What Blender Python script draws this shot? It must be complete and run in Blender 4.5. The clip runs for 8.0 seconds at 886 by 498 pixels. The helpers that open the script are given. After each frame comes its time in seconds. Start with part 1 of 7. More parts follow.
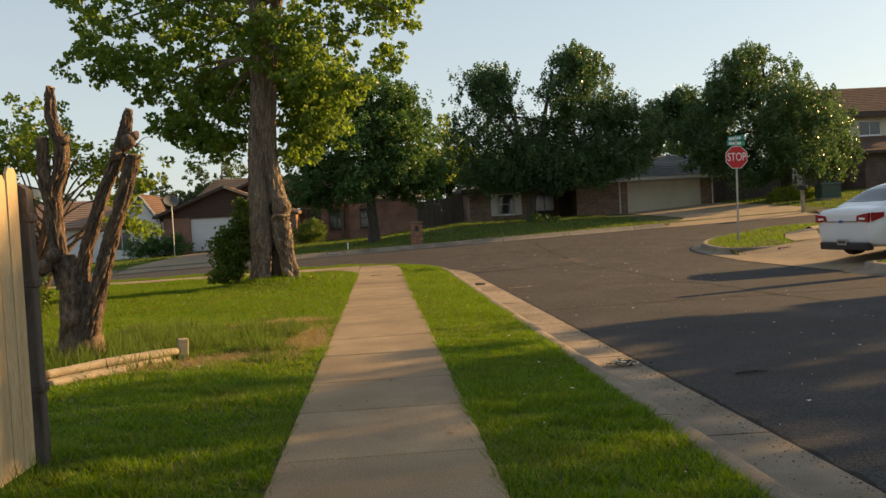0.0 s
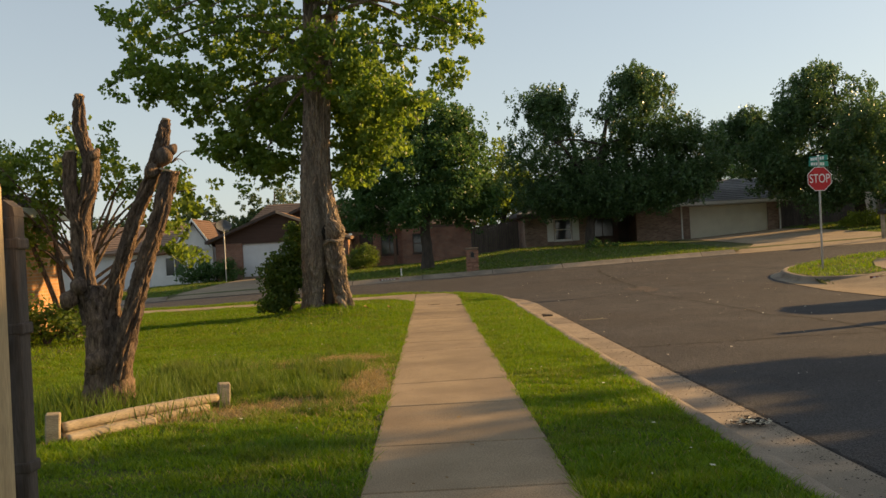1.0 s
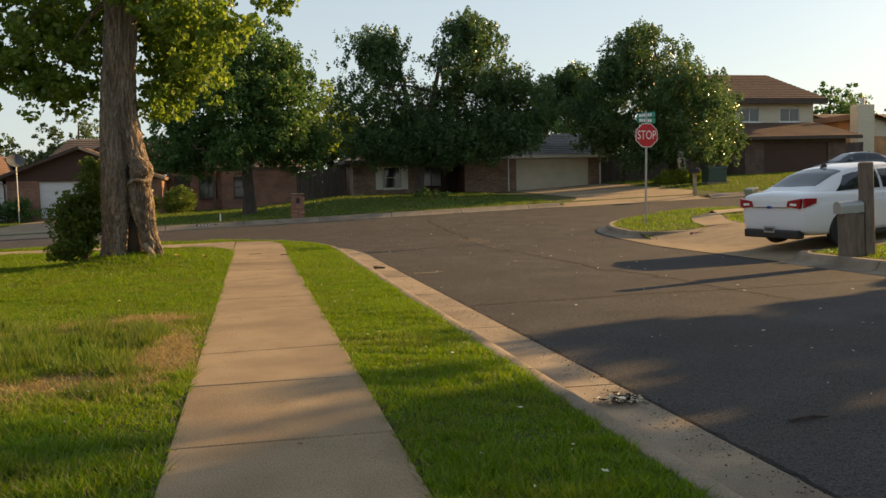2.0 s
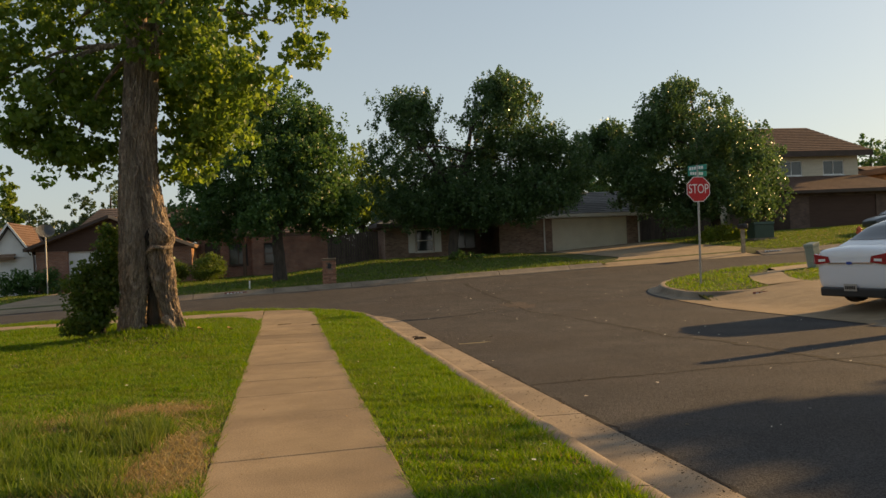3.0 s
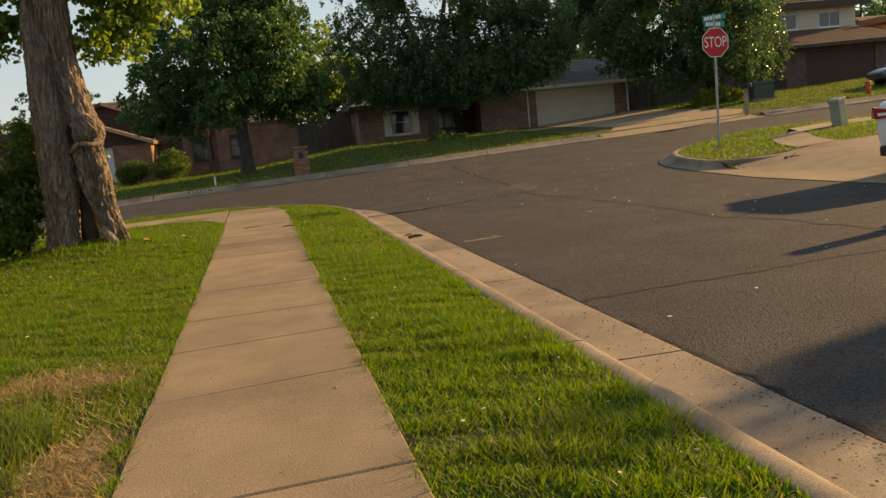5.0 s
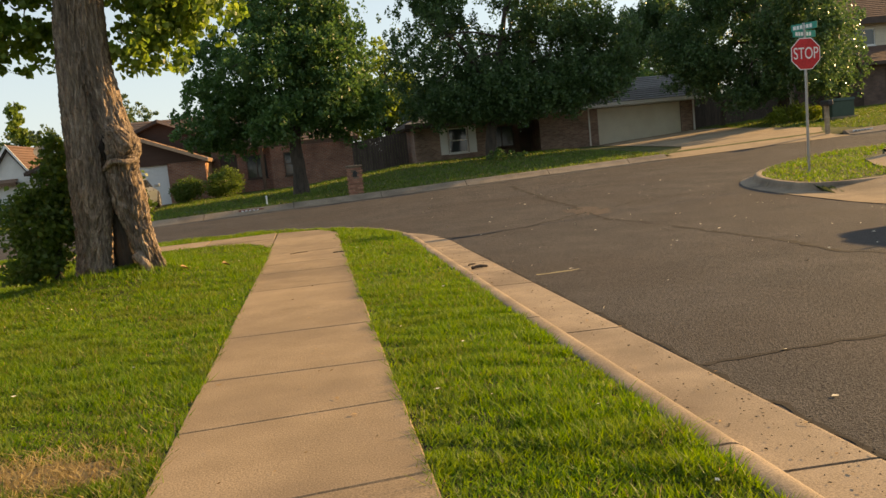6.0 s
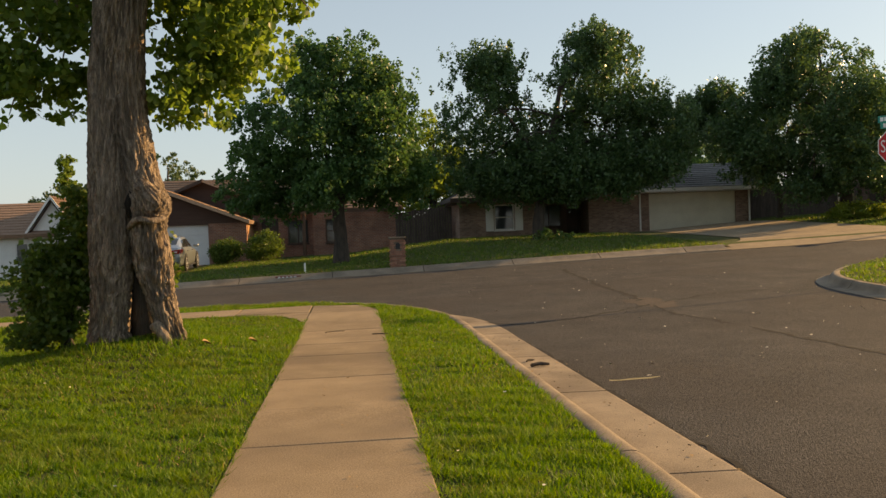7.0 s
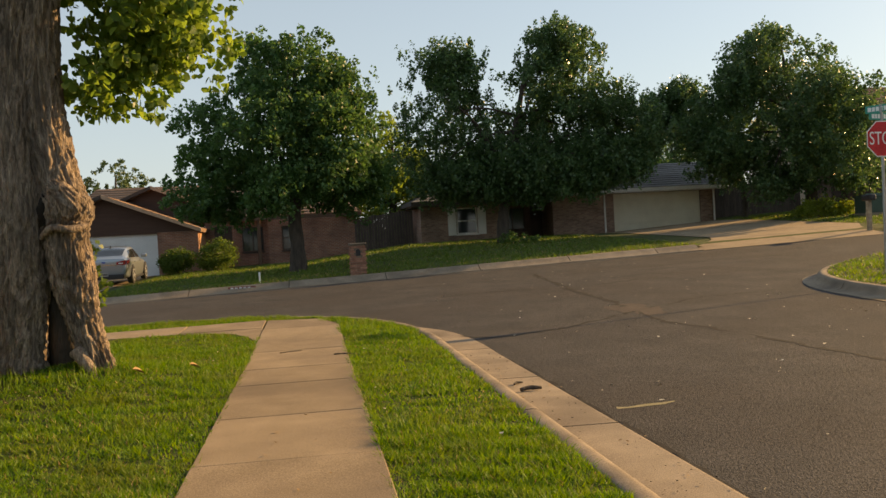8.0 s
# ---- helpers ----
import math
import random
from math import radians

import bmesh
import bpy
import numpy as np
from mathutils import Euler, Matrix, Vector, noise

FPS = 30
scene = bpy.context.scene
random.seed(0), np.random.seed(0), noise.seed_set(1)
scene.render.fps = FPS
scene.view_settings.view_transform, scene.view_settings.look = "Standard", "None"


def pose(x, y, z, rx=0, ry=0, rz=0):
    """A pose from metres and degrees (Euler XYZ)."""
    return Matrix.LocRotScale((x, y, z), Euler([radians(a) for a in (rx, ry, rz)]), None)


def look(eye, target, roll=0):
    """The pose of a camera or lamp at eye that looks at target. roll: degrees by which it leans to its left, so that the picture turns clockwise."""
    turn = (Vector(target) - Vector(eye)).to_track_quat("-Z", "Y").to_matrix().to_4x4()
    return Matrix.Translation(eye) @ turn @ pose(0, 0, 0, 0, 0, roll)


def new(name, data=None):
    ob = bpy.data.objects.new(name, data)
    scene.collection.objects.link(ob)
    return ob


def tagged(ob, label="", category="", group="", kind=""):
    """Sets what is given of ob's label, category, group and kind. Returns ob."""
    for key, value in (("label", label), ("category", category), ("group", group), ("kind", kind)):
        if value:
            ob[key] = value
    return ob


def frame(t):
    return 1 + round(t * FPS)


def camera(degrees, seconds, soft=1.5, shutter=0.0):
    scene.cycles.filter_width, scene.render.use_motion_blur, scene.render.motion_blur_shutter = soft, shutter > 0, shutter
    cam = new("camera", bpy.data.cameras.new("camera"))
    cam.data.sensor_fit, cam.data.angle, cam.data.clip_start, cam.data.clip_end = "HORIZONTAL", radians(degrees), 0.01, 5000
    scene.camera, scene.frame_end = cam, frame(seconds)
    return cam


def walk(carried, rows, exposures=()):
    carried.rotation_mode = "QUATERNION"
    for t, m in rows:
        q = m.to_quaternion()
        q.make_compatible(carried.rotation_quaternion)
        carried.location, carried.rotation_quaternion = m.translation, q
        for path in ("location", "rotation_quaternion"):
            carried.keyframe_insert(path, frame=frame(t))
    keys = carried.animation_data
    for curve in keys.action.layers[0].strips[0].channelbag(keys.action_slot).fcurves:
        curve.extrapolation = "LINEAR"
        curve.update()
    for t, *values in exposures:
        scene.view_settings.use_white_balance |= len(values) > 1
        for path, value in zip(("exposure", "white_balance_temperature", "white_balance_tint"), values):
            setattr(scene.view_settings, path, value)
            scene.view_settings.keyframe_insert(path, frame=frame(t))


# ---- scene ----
cam = camera(56.2, 8.0)
PATH = [
    (0, (0.058, 0.388, 1.369), (0.207, 2.382, 1.301), -3.2),
    (0.5, (-0.059, 0.917, 1.374), (0.148, 2.906, 1.364), -2),
    (0.7, (-0.125, 1.227, 1.385), (0.11, 3.213, 1.369), -2.3),
    (1, (-0.146, 1.723, 1.394), (-0.113, 3.722, 1.394), -3.1),
    (1.2, (-0.158, 1.981, 1.387), (-0.123, 3.981, 1.371), -2.5),
    (1.5, (-0.17, 2.279, 1.379), (0.105, 4.255, 1.237), -0.6),
    (1.7, (-0.141, 2.583, 1.349), (0.302, 4.527, 1.194), -1.3),
    (2, (-0.12, 3.0, 1.378), (0.323, 4.945, 1.236), -1.4),
    (2.2, (-0.114, 3.296, 1.37), (0.334, 5.242, 1.261), -1.6),
    (3.3, (-0.053, 4.917, 1.369), (0.309, 6.884, 1.393), -2.7),
    (3.5, (-0.04, 5.17, 1.357), (0.406, 7.12, 1.344), -2.7),
    (3.7, (0.012, 5.381, 1.353), (0.582, 7.296, 1.262), -3.5),
    (4, (0.059, 5.782, 1.331), (0.728, 7.662, 1.191), -3.5),
    (4.2, (0.071, 6.077, 1.355), (0.632, 7.995, 1.258), -4.1),
    (4.5, (0.073, 6.548, 1.364), (0.523, 8.496, 1.345), -4),
    (4.7, (0.095, 6.787, 1.349), (0.541, 8.732, 1.218), -4.5),
    (5, (0.136, 7.148, 1.331), (0.544, 9.086, 1.057), -5.9),
    (5.2, (0.187, 7.486, 1.339), (0.463, 9.45, 1.081), -7.2),
    (6.3, (0.256, 8.944, 1.336), (0.535, 10.916, 1.153), -4.9),
    (6.5, (0.244, 9.248, 1.38), (0.47, 11.231, 1.259), -3.6),
    (6.7, (0.225, 9.608, 1.373), (0.436, 11.597, 1.345), -2.8),
    (7, (0.207, 9.919, 1.394), (0.423, 11.907, 1.36), -2.2),
    (7.3, (0.214, 10.352, 1.388), (0.43, 12.34, 1.358), -2.3),
    (7.5, (0.214, 10.649, 1.394), (0.403, 12.64, 1.37), -2),
    (8, (0.223, 11.303, 1.397), (0.538, 13.278, 1.37), -3.2),
]
walk(cam, [(t, look(eye, target, roll)) for t, eye, target, roll in PATH],
     exposures=[(t, e, 7950, 8) for t, e in ((0, 0.86), (0.5, 0.72), (1.0, 0.74), (1.5, 0.94), (2.0, 0.86), (3.5, 0.43), (4.5, 0.46), (5.0, 0.72), (6.5, 1.10), (7.0, 0.74), (7.5, 0.68), (8.0, 0.81))])


# ---- light ----
SUN_AZ, SUN_EL = 72.5, 17.5        # from +y towards +x, and above the horizon
world = bpy.data.worlds.new("sky")
scene.world = world
world.use_nodes = True
wn = world.node_tree
wn.nodes.clear()
sky = wn.nodes.new("ShaderNodeTexSky")
sky.sky_type, sky.sun_disc = "NISHITA", False
sky.sun_elevation, sky.sun_rotation = radians(SUN_EL), radians(SUN_AZ)
sky.air_density, sky.dust_density, sky.ozone_density = 1.0, 0.8, 2.0
bg = wn.nodes.new("ShaderNodeBackground")
bg.inputs["Strength"].default_value = 0.104
wo = wn.nodes.new("ShaderNodeOutputWorld")
# Summer haze: thick near the horizon, thinner overhead
coord, height, thick, haze = (wn.nodes.new("ShaderNode" + k) for k in ("TexCoord", "SeparateXYZ", "MapRange", "Mix"))
thick.inputs[1].default_value, thick.inputs[2].default_value = 0.0, 0.45
thick.inputs[3].default_value, thick.inputs[4].default_value = 0.70, 0.36
haze.data_type = "RGBA"
haze.inputs[7].default_value = (3.3, 3.95, 5.0, 1)
wn.links.new(coord.outputs["Generated"], height.inputs[0])
wn.links.new(height.outputs[2], thick.inputs[0])
wn.links.new(thick.outputs[0], haze.inputs[0])
wn.links.new(sky.outputs[0], haze.inputs[6])
wn.links.new(haze.outputs[2], bg.inputs[0])
wn.links.new(bg.outputs[0], wo.inputs[0])
sun = new("sun", bpy.data.lights.new("sun", "SUN"))
sun.data.energy, sun.data.angle, sun.data.color = 5.0, radians(0.6), (1.0, 0.67, 0.34)
sa, se = radians(SUN_AZ), radians(SUN_EL)
sun.matrix_world = look((20 * math.sin(sa), 20 * math.cos(sa), 20 * math.tan(se)), (0, 0, 0))

# ---- materials ----
def mat(name, a, b, scale=4.0, rough=0.8, bump=0.3, fine=60.0, metal=0.0, c=None, big=0.4, stretch=(1, 1, 1), spec=0.3, vary=0.0, dist=0.01, grain=0.22):
    """A surface of two colours mixed by noise at a broad and a fine scale, with a third for wear, and relief."""
    m = bpy.data.materials.new(name)
    m.use_nodes = True
    n, l = m.node_tree.nodes, m.node_tree.links
    p = n["Principled BSDF"]
    geo = n.new("ShaderNodeNewGeometry")
    mp = n.new("ShaderNodeMapping")
    mp.inputs["Scale"].default_value = stretch
    l.new(geo.outputs["Position"], mp.inputs[0])
    n1, n2, n3 = (n.new("ShaderNodeTexNoise") for _ in range(3))
    for k, (tex, s) in enumerate(((n1, scale), (n2, fine), (n3, big))):
        tex.inputs["Scale"].default_value = s
        tex.inputs["Detail"].default_value = 5 if k < 2 else 3
        l.new(mp.outputs[0], tex.inputs["Vector"])
    r1 = n.new("ShaderNodeMapRange")
    r1.inputs[1].default_value, r1.inputs[2].default_value = 0.3, 0.7
    l.new(n1.outputs[0], r1.inputs[0])
    m1 = n.new("ShaderNodeMix")
    m1.data_type = "RGBA"
    m1.inputs[6].default_value, m1.inputs[7].default_value = (*a, 1), (*b, 1)
    l.new(r1.outputs[0], m1.inputs[0])
    col = m1.outputs[2]
    if c:
        r3 = n.new("ShaderNodeMapRange")
        r3.inputs[1].default_value, r3.inputs[2].default_value = 0.45, 0.72
        l.new(n3.outputs[0], r3.inputs[0])
        m3 = n.new("ShaderNodeMix")
        m3.data_type = "RGBA"
        l.new(r3.outputs[0], m3.inputs[0])
        l.new(col, m3.inputs[6])
        m3.inputs[7].default_value = (*c, 1)
        col = m3.outputs[2]
    hsv = n.new("ShaderNodeHueSaturation")
    r2 = n.new("ShaderNodeMapRange")
    r2.inputs[1].default_value, r2.inputs[2].default_value = 0.25, 0.75
    r2.inputs[3].default_value, r2.inputs[4].default_value = 1 - grain, 1 + grain
    l.new(n2.outputs[0], r2.inputs[0])
    val = r2.outputs[0]
    if vary:
        info = n.new("ShaderNodeObjectInfo")
        rv = n.new("ShaderNodeMapRange")
        rv.inputs[3].default_value, rv.inputs[4].default_value = 1 - vary, 1 + vary
        l.new(info.outputs["Random"], rv.inputs[0])
        mu = n.new("ShaderNodeMath")
        mu.operation = "MULTIPLY"
        l.new(val, mu.inputs[0])
        l.new(rv.outputs[0], mu.inputs[1])
        val = mu.outputs[0]
    l.new(val, hsv.inputs["Value"])
    l.new(col, hsv.inputs["Color"])
    l.new(hsv.outputs[0], p.inputs["Base Color"])
    p.inputs["Roughness"].default_value, p.inputs["Metallic"].default_value = rough, metal
    p.inputs["Specular IOR Level"].default_value = spec
    if bump:
        bn = n.new("ShaderNodeBump")
        bn.inputs["Strength"].default_value, bn.inputs["Distance"].default_value = bump, dist
        ad = n.new("ShaderNodeMath")
        ad.operation = "ADD"
        l.new(n1.outputs[0], ad.inputs[0])
        l.new(n2.outputs[0], ad.inputs[1])
        l.new(ad.outputs[0], bn.inputs["Height"])
        l.new(bn.outputs[0], p.inputs["Normal"])
    return m


def leaf_mat(name, a, b, trans=0.45, rough=0.45, patch=0.0, tone=(0.10, 0.09, 0.03)):
    """A leaf lets some light through; each leaf has its own shade; patch mixes in a second tone in drifts."""
    m = bpy.data.materials.new(name)
    m.use_nodes = True
    n, l = m.node_tree.nodes, m.node_tree.links
    p, out = n["Principled BSDF"], n["Material Output"]
    geo = n.new("ShaderNodeNewGeometry")
    mx = n.new("ShaderNodeMix")
    mx.data_type = "RGBA"
    mx.inputs[6].default_value, mx.inputs[7].default_value = (*a, 1), (*b, 1)
    l.new(geo.outputs["Random Per Island"], mx.inputs[0])
    col = mx.outputs[2]
    if patch:
        for scale_, lo, hi in ((1.1, 0.46, 0.70), (5.5, 0.50, 0.74)):
            ns, rg, m2 = n.new("ShaderNodeTexNoise"), n.new("ShaderNodeMapRange"), n.new("ShaderNodeMix")
            ns.inputs["Scale"].default_value, ns.inputs["Detail"].default_value = scale_, 4
            l.new(geo.outputs["Position"], ns.inputs["Vector"])
            rg.inputs[1].default_value, rg.inputs[2].default_value, rg.inputs[4].default_value = lo, hi, patch
            l.new(ns.outputs[0], rg.inputs[0])
            m2.data_type = "RGBA"
            l.new(rg.outputs[0], m2.inputs[0])
            l.new(col, m2.inputs[6])
            m2.inputs[7].default_value = (*tone, 1)
            col = m2.outputs[2]
    l.new(col, p.inputs["Base Color"])
    p.inputs["Roughness"].default_value = rough
    p.inputs["Specular IOR Level"].default_value = 0.35
    tr = n.new("ShaderNodeBsdfTranslucent")
    hs = n.new("ShaderNodeHueSaturation")
    hs.inputs["Hue"].default_value, hs.inputs["Value"].default_value, hs.inputs["Saturation"].default_value = 0.485, 1.5, 1.1
    l.new(col, hs.inputs["Color"])
    l.new(hs.outputs[0], tr.inputs[0])
    ms = n.new("ShaderNodeMixShader")
    ms.inputs[0].default_value = trans
    l.new(p.outputs[0], ms.inputs[1])
    l.new(tr.outputs[0], ms.inputs[2])
    l.new(ms.outputs[0], out.inputs[0])
    return m


def brick_mat(name, a, b, mortar, axis="x", vary=0.0):
    """Courses of brick 203 x 65 mm with mortar, for walls far from the path."""
    m = bpy.data.materials.new(name)
    m.use_nodes = True
    n, l = m.node_tree.nodes, m.node_tree.links
    p = n["Principled BSDF"]
    geo = n.new("ShaderNodeNewGeometry")
    sep, comb = n.new("ShaderNodeSeparateXYZ"), n.new("ShaderNodeCombineXYZ")
    ad = n.new("ShaderNodeMath")
    ad.operation = "ADD"
    l.new(geo.outputs["Position"], sep.inputs[0])
    l.new(sep.outputs[0], ad.inputs[0])
    l.new(sep.outputs[1], ad.inputs[1])
    l.new(ad.outputs[0], comb.inputs[0])
    l.new(sep.outputs[2], comb.inputs[1])
    br = n.new("ShaderNodeTexBrick")
    br.inputs["Scale"].default_value = 1.0
    br.inputs["Brick Width"].default_value, br.inputs["Row Height"].default_value = 0.21, 0.075
    br.inputs["Mortar Size"].default_value = 0.008
    br.inputs["Color1"].default_value, br.inputs["Color2"].default_value, br.inputs["Mortar"].default_value = (*a, 1), (*b, 1), (*mortar, 1)
    l.new(comb.outputs[0], br.inputs["Vector"])
    ns = n.new("ShaderNodeTexNoise")
    ns.inputs["Scale"].default_value = 1.3
    l.new(geo.outputs["Position"], ns.inputs["Vector"])
    rg = n.new("ShaderNodeMapRange")
    rg.inputs[1].default_value, rg.inputs[2].default_value, rg.inputs[3].default_value, rg.inputs[4].default_value = 0.3, 0.7, 0.75, 1.25
    l.new(ns.outputs[0], rg.inputs[0])
    hs = n.new("ShaderNodeHueSaturation")
    l.new(rg.outputs[0], hs.inputs["Value"])
    l.new(br.outputs[0], hs.inputs["Color"])
    l.new(hs.outputs[0], p.inputs["Base Color"])
    bn = n.new("ShaderNodeBump")
    bn.inputs["Strength"].default_value, bn.inputs["Distance"].default_value = 0.5, 0.01
    bn.invert = True
    l.new(br.outputs["Fac"], bn.inputs["Height"])
    l.new(bn.outputs[0], p.inputs["Normal"])
    p.inputs["Roughness"].default_value = 0.9
    return m


def plain(name, colour, rough=0.5, metal=0.0, coat=0.0, spec=0.5):
    m = bpy.data.materials.new(name)
    m.use_nodes = True
    p = m.node_tree.nodes["Principled BSDF"]
    p.inputs["Base Color"].default_value = (*colour, 1)
    p.inputs["Roughness"].default_value, p.inputs["Metallic"].default_value = rough, metal
    p.inputs["Coat Weight"].default_value = coat
    p.inputs["Specular IOR Level"].default_value = spec
    return m


M = {}
M["asphalt"] = mat("asphalt", (0.044, 0.042, 0.042), (0.068, 0.063, 0.060), 1.1, 0.92, 1.0, 75, c=(0.052, 0.045, 0.041), big=0.3, dist=0.012, spec=0.2, grain=0.85)
M["concrete"] = mat("concrete", (0.255, 0.187, 0.115), (0.325, 0.241, 0.152), 2.6, 0.9, 0.4, 110, c=(0.20, 0.147, 0.095), big=0.8, grain=0.42, vary=0.09, dist=0.004)
M["kerb"] = mat("kerb_concrete", (0.215, 0.170, 0.122), (0.305, 0.242, 0.176), 3.0, 0.92, 0.4, 110, c=(0.15, 0.118, 0.088), big=1.1, grain=0.4, vary=0.08, dist=0.004)
M["lawn"] = mat("lawn_soil", (0.045, 0.060, 0.012), (0.070, 0.088, 0.018), 3.0, 0.95, 0.8, 45, c=(0.085, 0.080, 0.025), big=0.5, dist=0.03)
M["soil"] = mat("dry_soil", (0.15, 0.105, 0.055), (0.30, 0.22, 0.115), 9.0, 0.95, 0.7, 50, c=(0.16, 0.13, 0.06), big=2.0, dist=0.02)
M["bark"] = mat("bark", (0.15, 0.112, 0.086), (0.45, 0.355, 0.275), 30.0, 0.95, 1.0, 95, c=(0.13, 0.10, 0.078), big=6.0, stretch=(1, 1, 0.16), dist=0.03, grain=0.5)
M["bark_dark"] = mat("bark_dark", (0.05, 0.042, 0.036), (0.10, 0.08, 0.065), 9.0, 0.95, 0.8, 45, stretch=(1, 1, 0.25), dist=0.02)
M["bark_stump"] = mat("bark_stump", (0.075, 0.048, 0.034), (0.27, 0.18, 0.12), 30.0, 0.95, 1.0, 90, c=(0.10, 0.075, 0.062), big=5.0, stretch=(1, 1, 0.3), dist=0.025, grain=0.5)
M["wood_cut"] = mat("cut_wood", (0.30, 0.20, 0.12), (0.40, 0.29, 0.18), 14, 0.9, 0.5, 70)
M["leaf_big"] = leaf_mat("leaf_cottonwood", (0.085, 0.16, 0.032), (0.19, 0.27, 0.058), 0.56, 0.35)
M["leaf_dark"] = leaf_mat("leaf_oak", (0.042, 0.105, 0.034), (0.100, 0.185, 0.052), 0.40)
M["leaf_pear"] = leaf_mat("leaf_pear", (0.040, 0.090, 0.036), (0.100, 0.170, 0.058), 0.38, 0.30)
M["leaf_light"] = leaf_mat("leaf_light", (0.10, 0.165, 0.03), (0.18, 0.25, 0.05), 0.5)
M["leaf_grey"] = leaf_mat("leaf_far", (0.07, 0.11, 0.045), (0.11, 0.15, 0.06), 0.4)
M["leaf_shrub"] = leaf_mat("leaf_shrub", (0.06, 0.11, 0.02), (0.12, 0.17, 0.035), 0.45)
M["grass"] = leaf_mat("grass_blade", (0.050, 0.132, 0.009), (0.18, 0.285, 0.027), 0.45, 0.55, 0.36, (0.14, 0.135, 0.032))
M["grass_far"] = leaf_mat("grass_far_blade", (0.06, 0.125, 0.018), (0.14, 0.205, 0.033), 0.40, 0.6, 0.5, (0.11, 0.12, 0.035))
M["grass_dry"] = leaf_mat("grass_dry", (0.22, 0.175, 0.065), (0.44, 0.34, 0.16), 0.3, 0.7)
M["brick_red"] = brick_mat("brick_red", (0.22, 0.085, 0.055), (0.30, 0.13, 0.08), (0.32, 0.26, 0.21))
M["brick_mix"] = brick_mat("brick_mixed", (0.20, 0.11, 0.08), (0.34, 0.22, 0.165), (0.29, 0.245, 0.20))
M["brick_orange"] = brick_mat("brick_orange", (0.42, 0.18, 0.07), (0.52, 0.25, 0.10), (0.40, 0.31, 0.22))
M["brick_dark"] = brick_mat("brick_dark", (0.10, 0.06, 0.05), (0.15, 0.09, 0.07), (0.14, 0.11, 0.09))
M["brown_siding"] = mat("brown_siding", (0.075, 0.042, 0.032), (0.095, 0.055, 0.042), 3, 0.8, 0.2, 30, stretch=(0.4, 0.4, 6))
M["cream_siding"] = mat("cream_siding", (0.55, 0.49, 0.38), (0.62, 0.56, 0.44), 2, 0.75, 0.2, 25, stretch=(0.3, 0.3, 5))
M["white_paint"] = mat("white_paint", (0.70, 0.69, 0.66), (0.78, 0.77, 0.74), 2, 0.55, 0.1, 20, grain=0.06)
M["door_white"] = mat("door_white", (0.62, 0.63, 0.64), (0.70, 0.71, 0.72), 1.5, 0.5, 0.05, 20, grain=0.05)
M["door_cream"] = mat("door_cream", (0.66, 0.61, 0.49), (0.74, 0.69, 0.56), 1.5, 0.55, 0.05, 20, grain=0.05)
M["trim_tan"] = mat("trim_tan", (0.42, 0.27, 0.18), (0.50, 0.33, 0.22), 3, 0.7, 0.1, 30)
M["post_brown"] = mat("post_brown", (0.11, 0.065, 0.045), (0.15, 0.09, 0.06), 3, 0.8, 0.2, 30)
M["trim_dark"] = mat("trim_dark", (0.06, 0.045, 0.035), (0.09, 0.06, 0.05), 3, 0.7, 0.1, 30)
M["shingle_brown"] = mat("shingle_brown", (0.11, 0.068, 0.052), (0.16, 0.10, 0.076), 5, 0.95, 0.6, 24, c=(0.11, 0.07, 0.055), dist=0.02)
M["shingle_tan"] = mat("shingle_tan", (0.24, 0.155, 0.105), (0.31, 0.20, 0.14), 5, 0.95, 0.6, 24, c=(0.20, 0.13, 0.09), dist=0.02)
M["shingle_grey"] = mat("shingle_grey", (0.11, 0.108, 0.105), (0.17, 0.165, 0.16), 5, 0.95, 0.6, 24, c=(0.09, 0.086, 0.083), dist=0.02)
M["fence_dark"] = mat("fence_weathered", (0.07, 0.055, 0.045), (0.12, 0.095, 0.08), 6, 0.9, 0.5, 40, stretch=(3, 3, 0.4), vary=0.15)
M["fence_new"] = mat("fence_pine", (0.46, 0.34, 0.19), (0.58, 0.44, 0.27), 5, 0.8, 0.4, 40, c=(0.36, 0.26, 0.15), big=1.5, stretch=(4, 4, 0.35), vary=0.12)
M["post_wood"] = mat("post_wood", (0.13, 0.10, 0.08), (0.22, 0.17, 0.13), 7, 0.9, 0.7, 50, stretch=(3, 3, 0.4), dist=0.015)
M["timber"] = mat("landscape_timber", (0.28, 0.22, 0.145), (0.42, 0.34, 0.235), 6, 0.9, 0.6, 50, c=(0.24, 0.19, 0.13), big=2.5, stretch=(0.7, 0.7, 2))
M["steel"] = plain("galvanised_steel", (0.45, 0.45, 0.44), 0.45, 0.9)
M["red_sign"] = mat("sign_red", (0.52, 0.03, 0.035), (0.58, 0.045, 0.045), 2, 0.45, 0.0, 20)
M["green_sign"] = mat("sign_green", (0.02, 0.26, 0.20), (0.03, 0.30, 0.23), 2, 0.45, 0.0, 20)
M["sign_white"] = plain("sign_white", (0.80, 0.80, 0.78), 0.5)
M["green_box"] = mat("utility_green", (0.045, 0.075, 0.055), (0.06, 0.09, 0.065), 3, 0.5, 0.1, 30)
M["grey_box"] = mat("utility_grey", (0.20, 0.24, 0.21), (0.26, 0.30, 0.26), 3, 0.55, 0.1, 30)
M["hydrant"] = mat("hydrant_red", (0.50, 0.09, 0.04), (0.58, 0.13, 0.06), 4, 0.5, 0.1, 30)
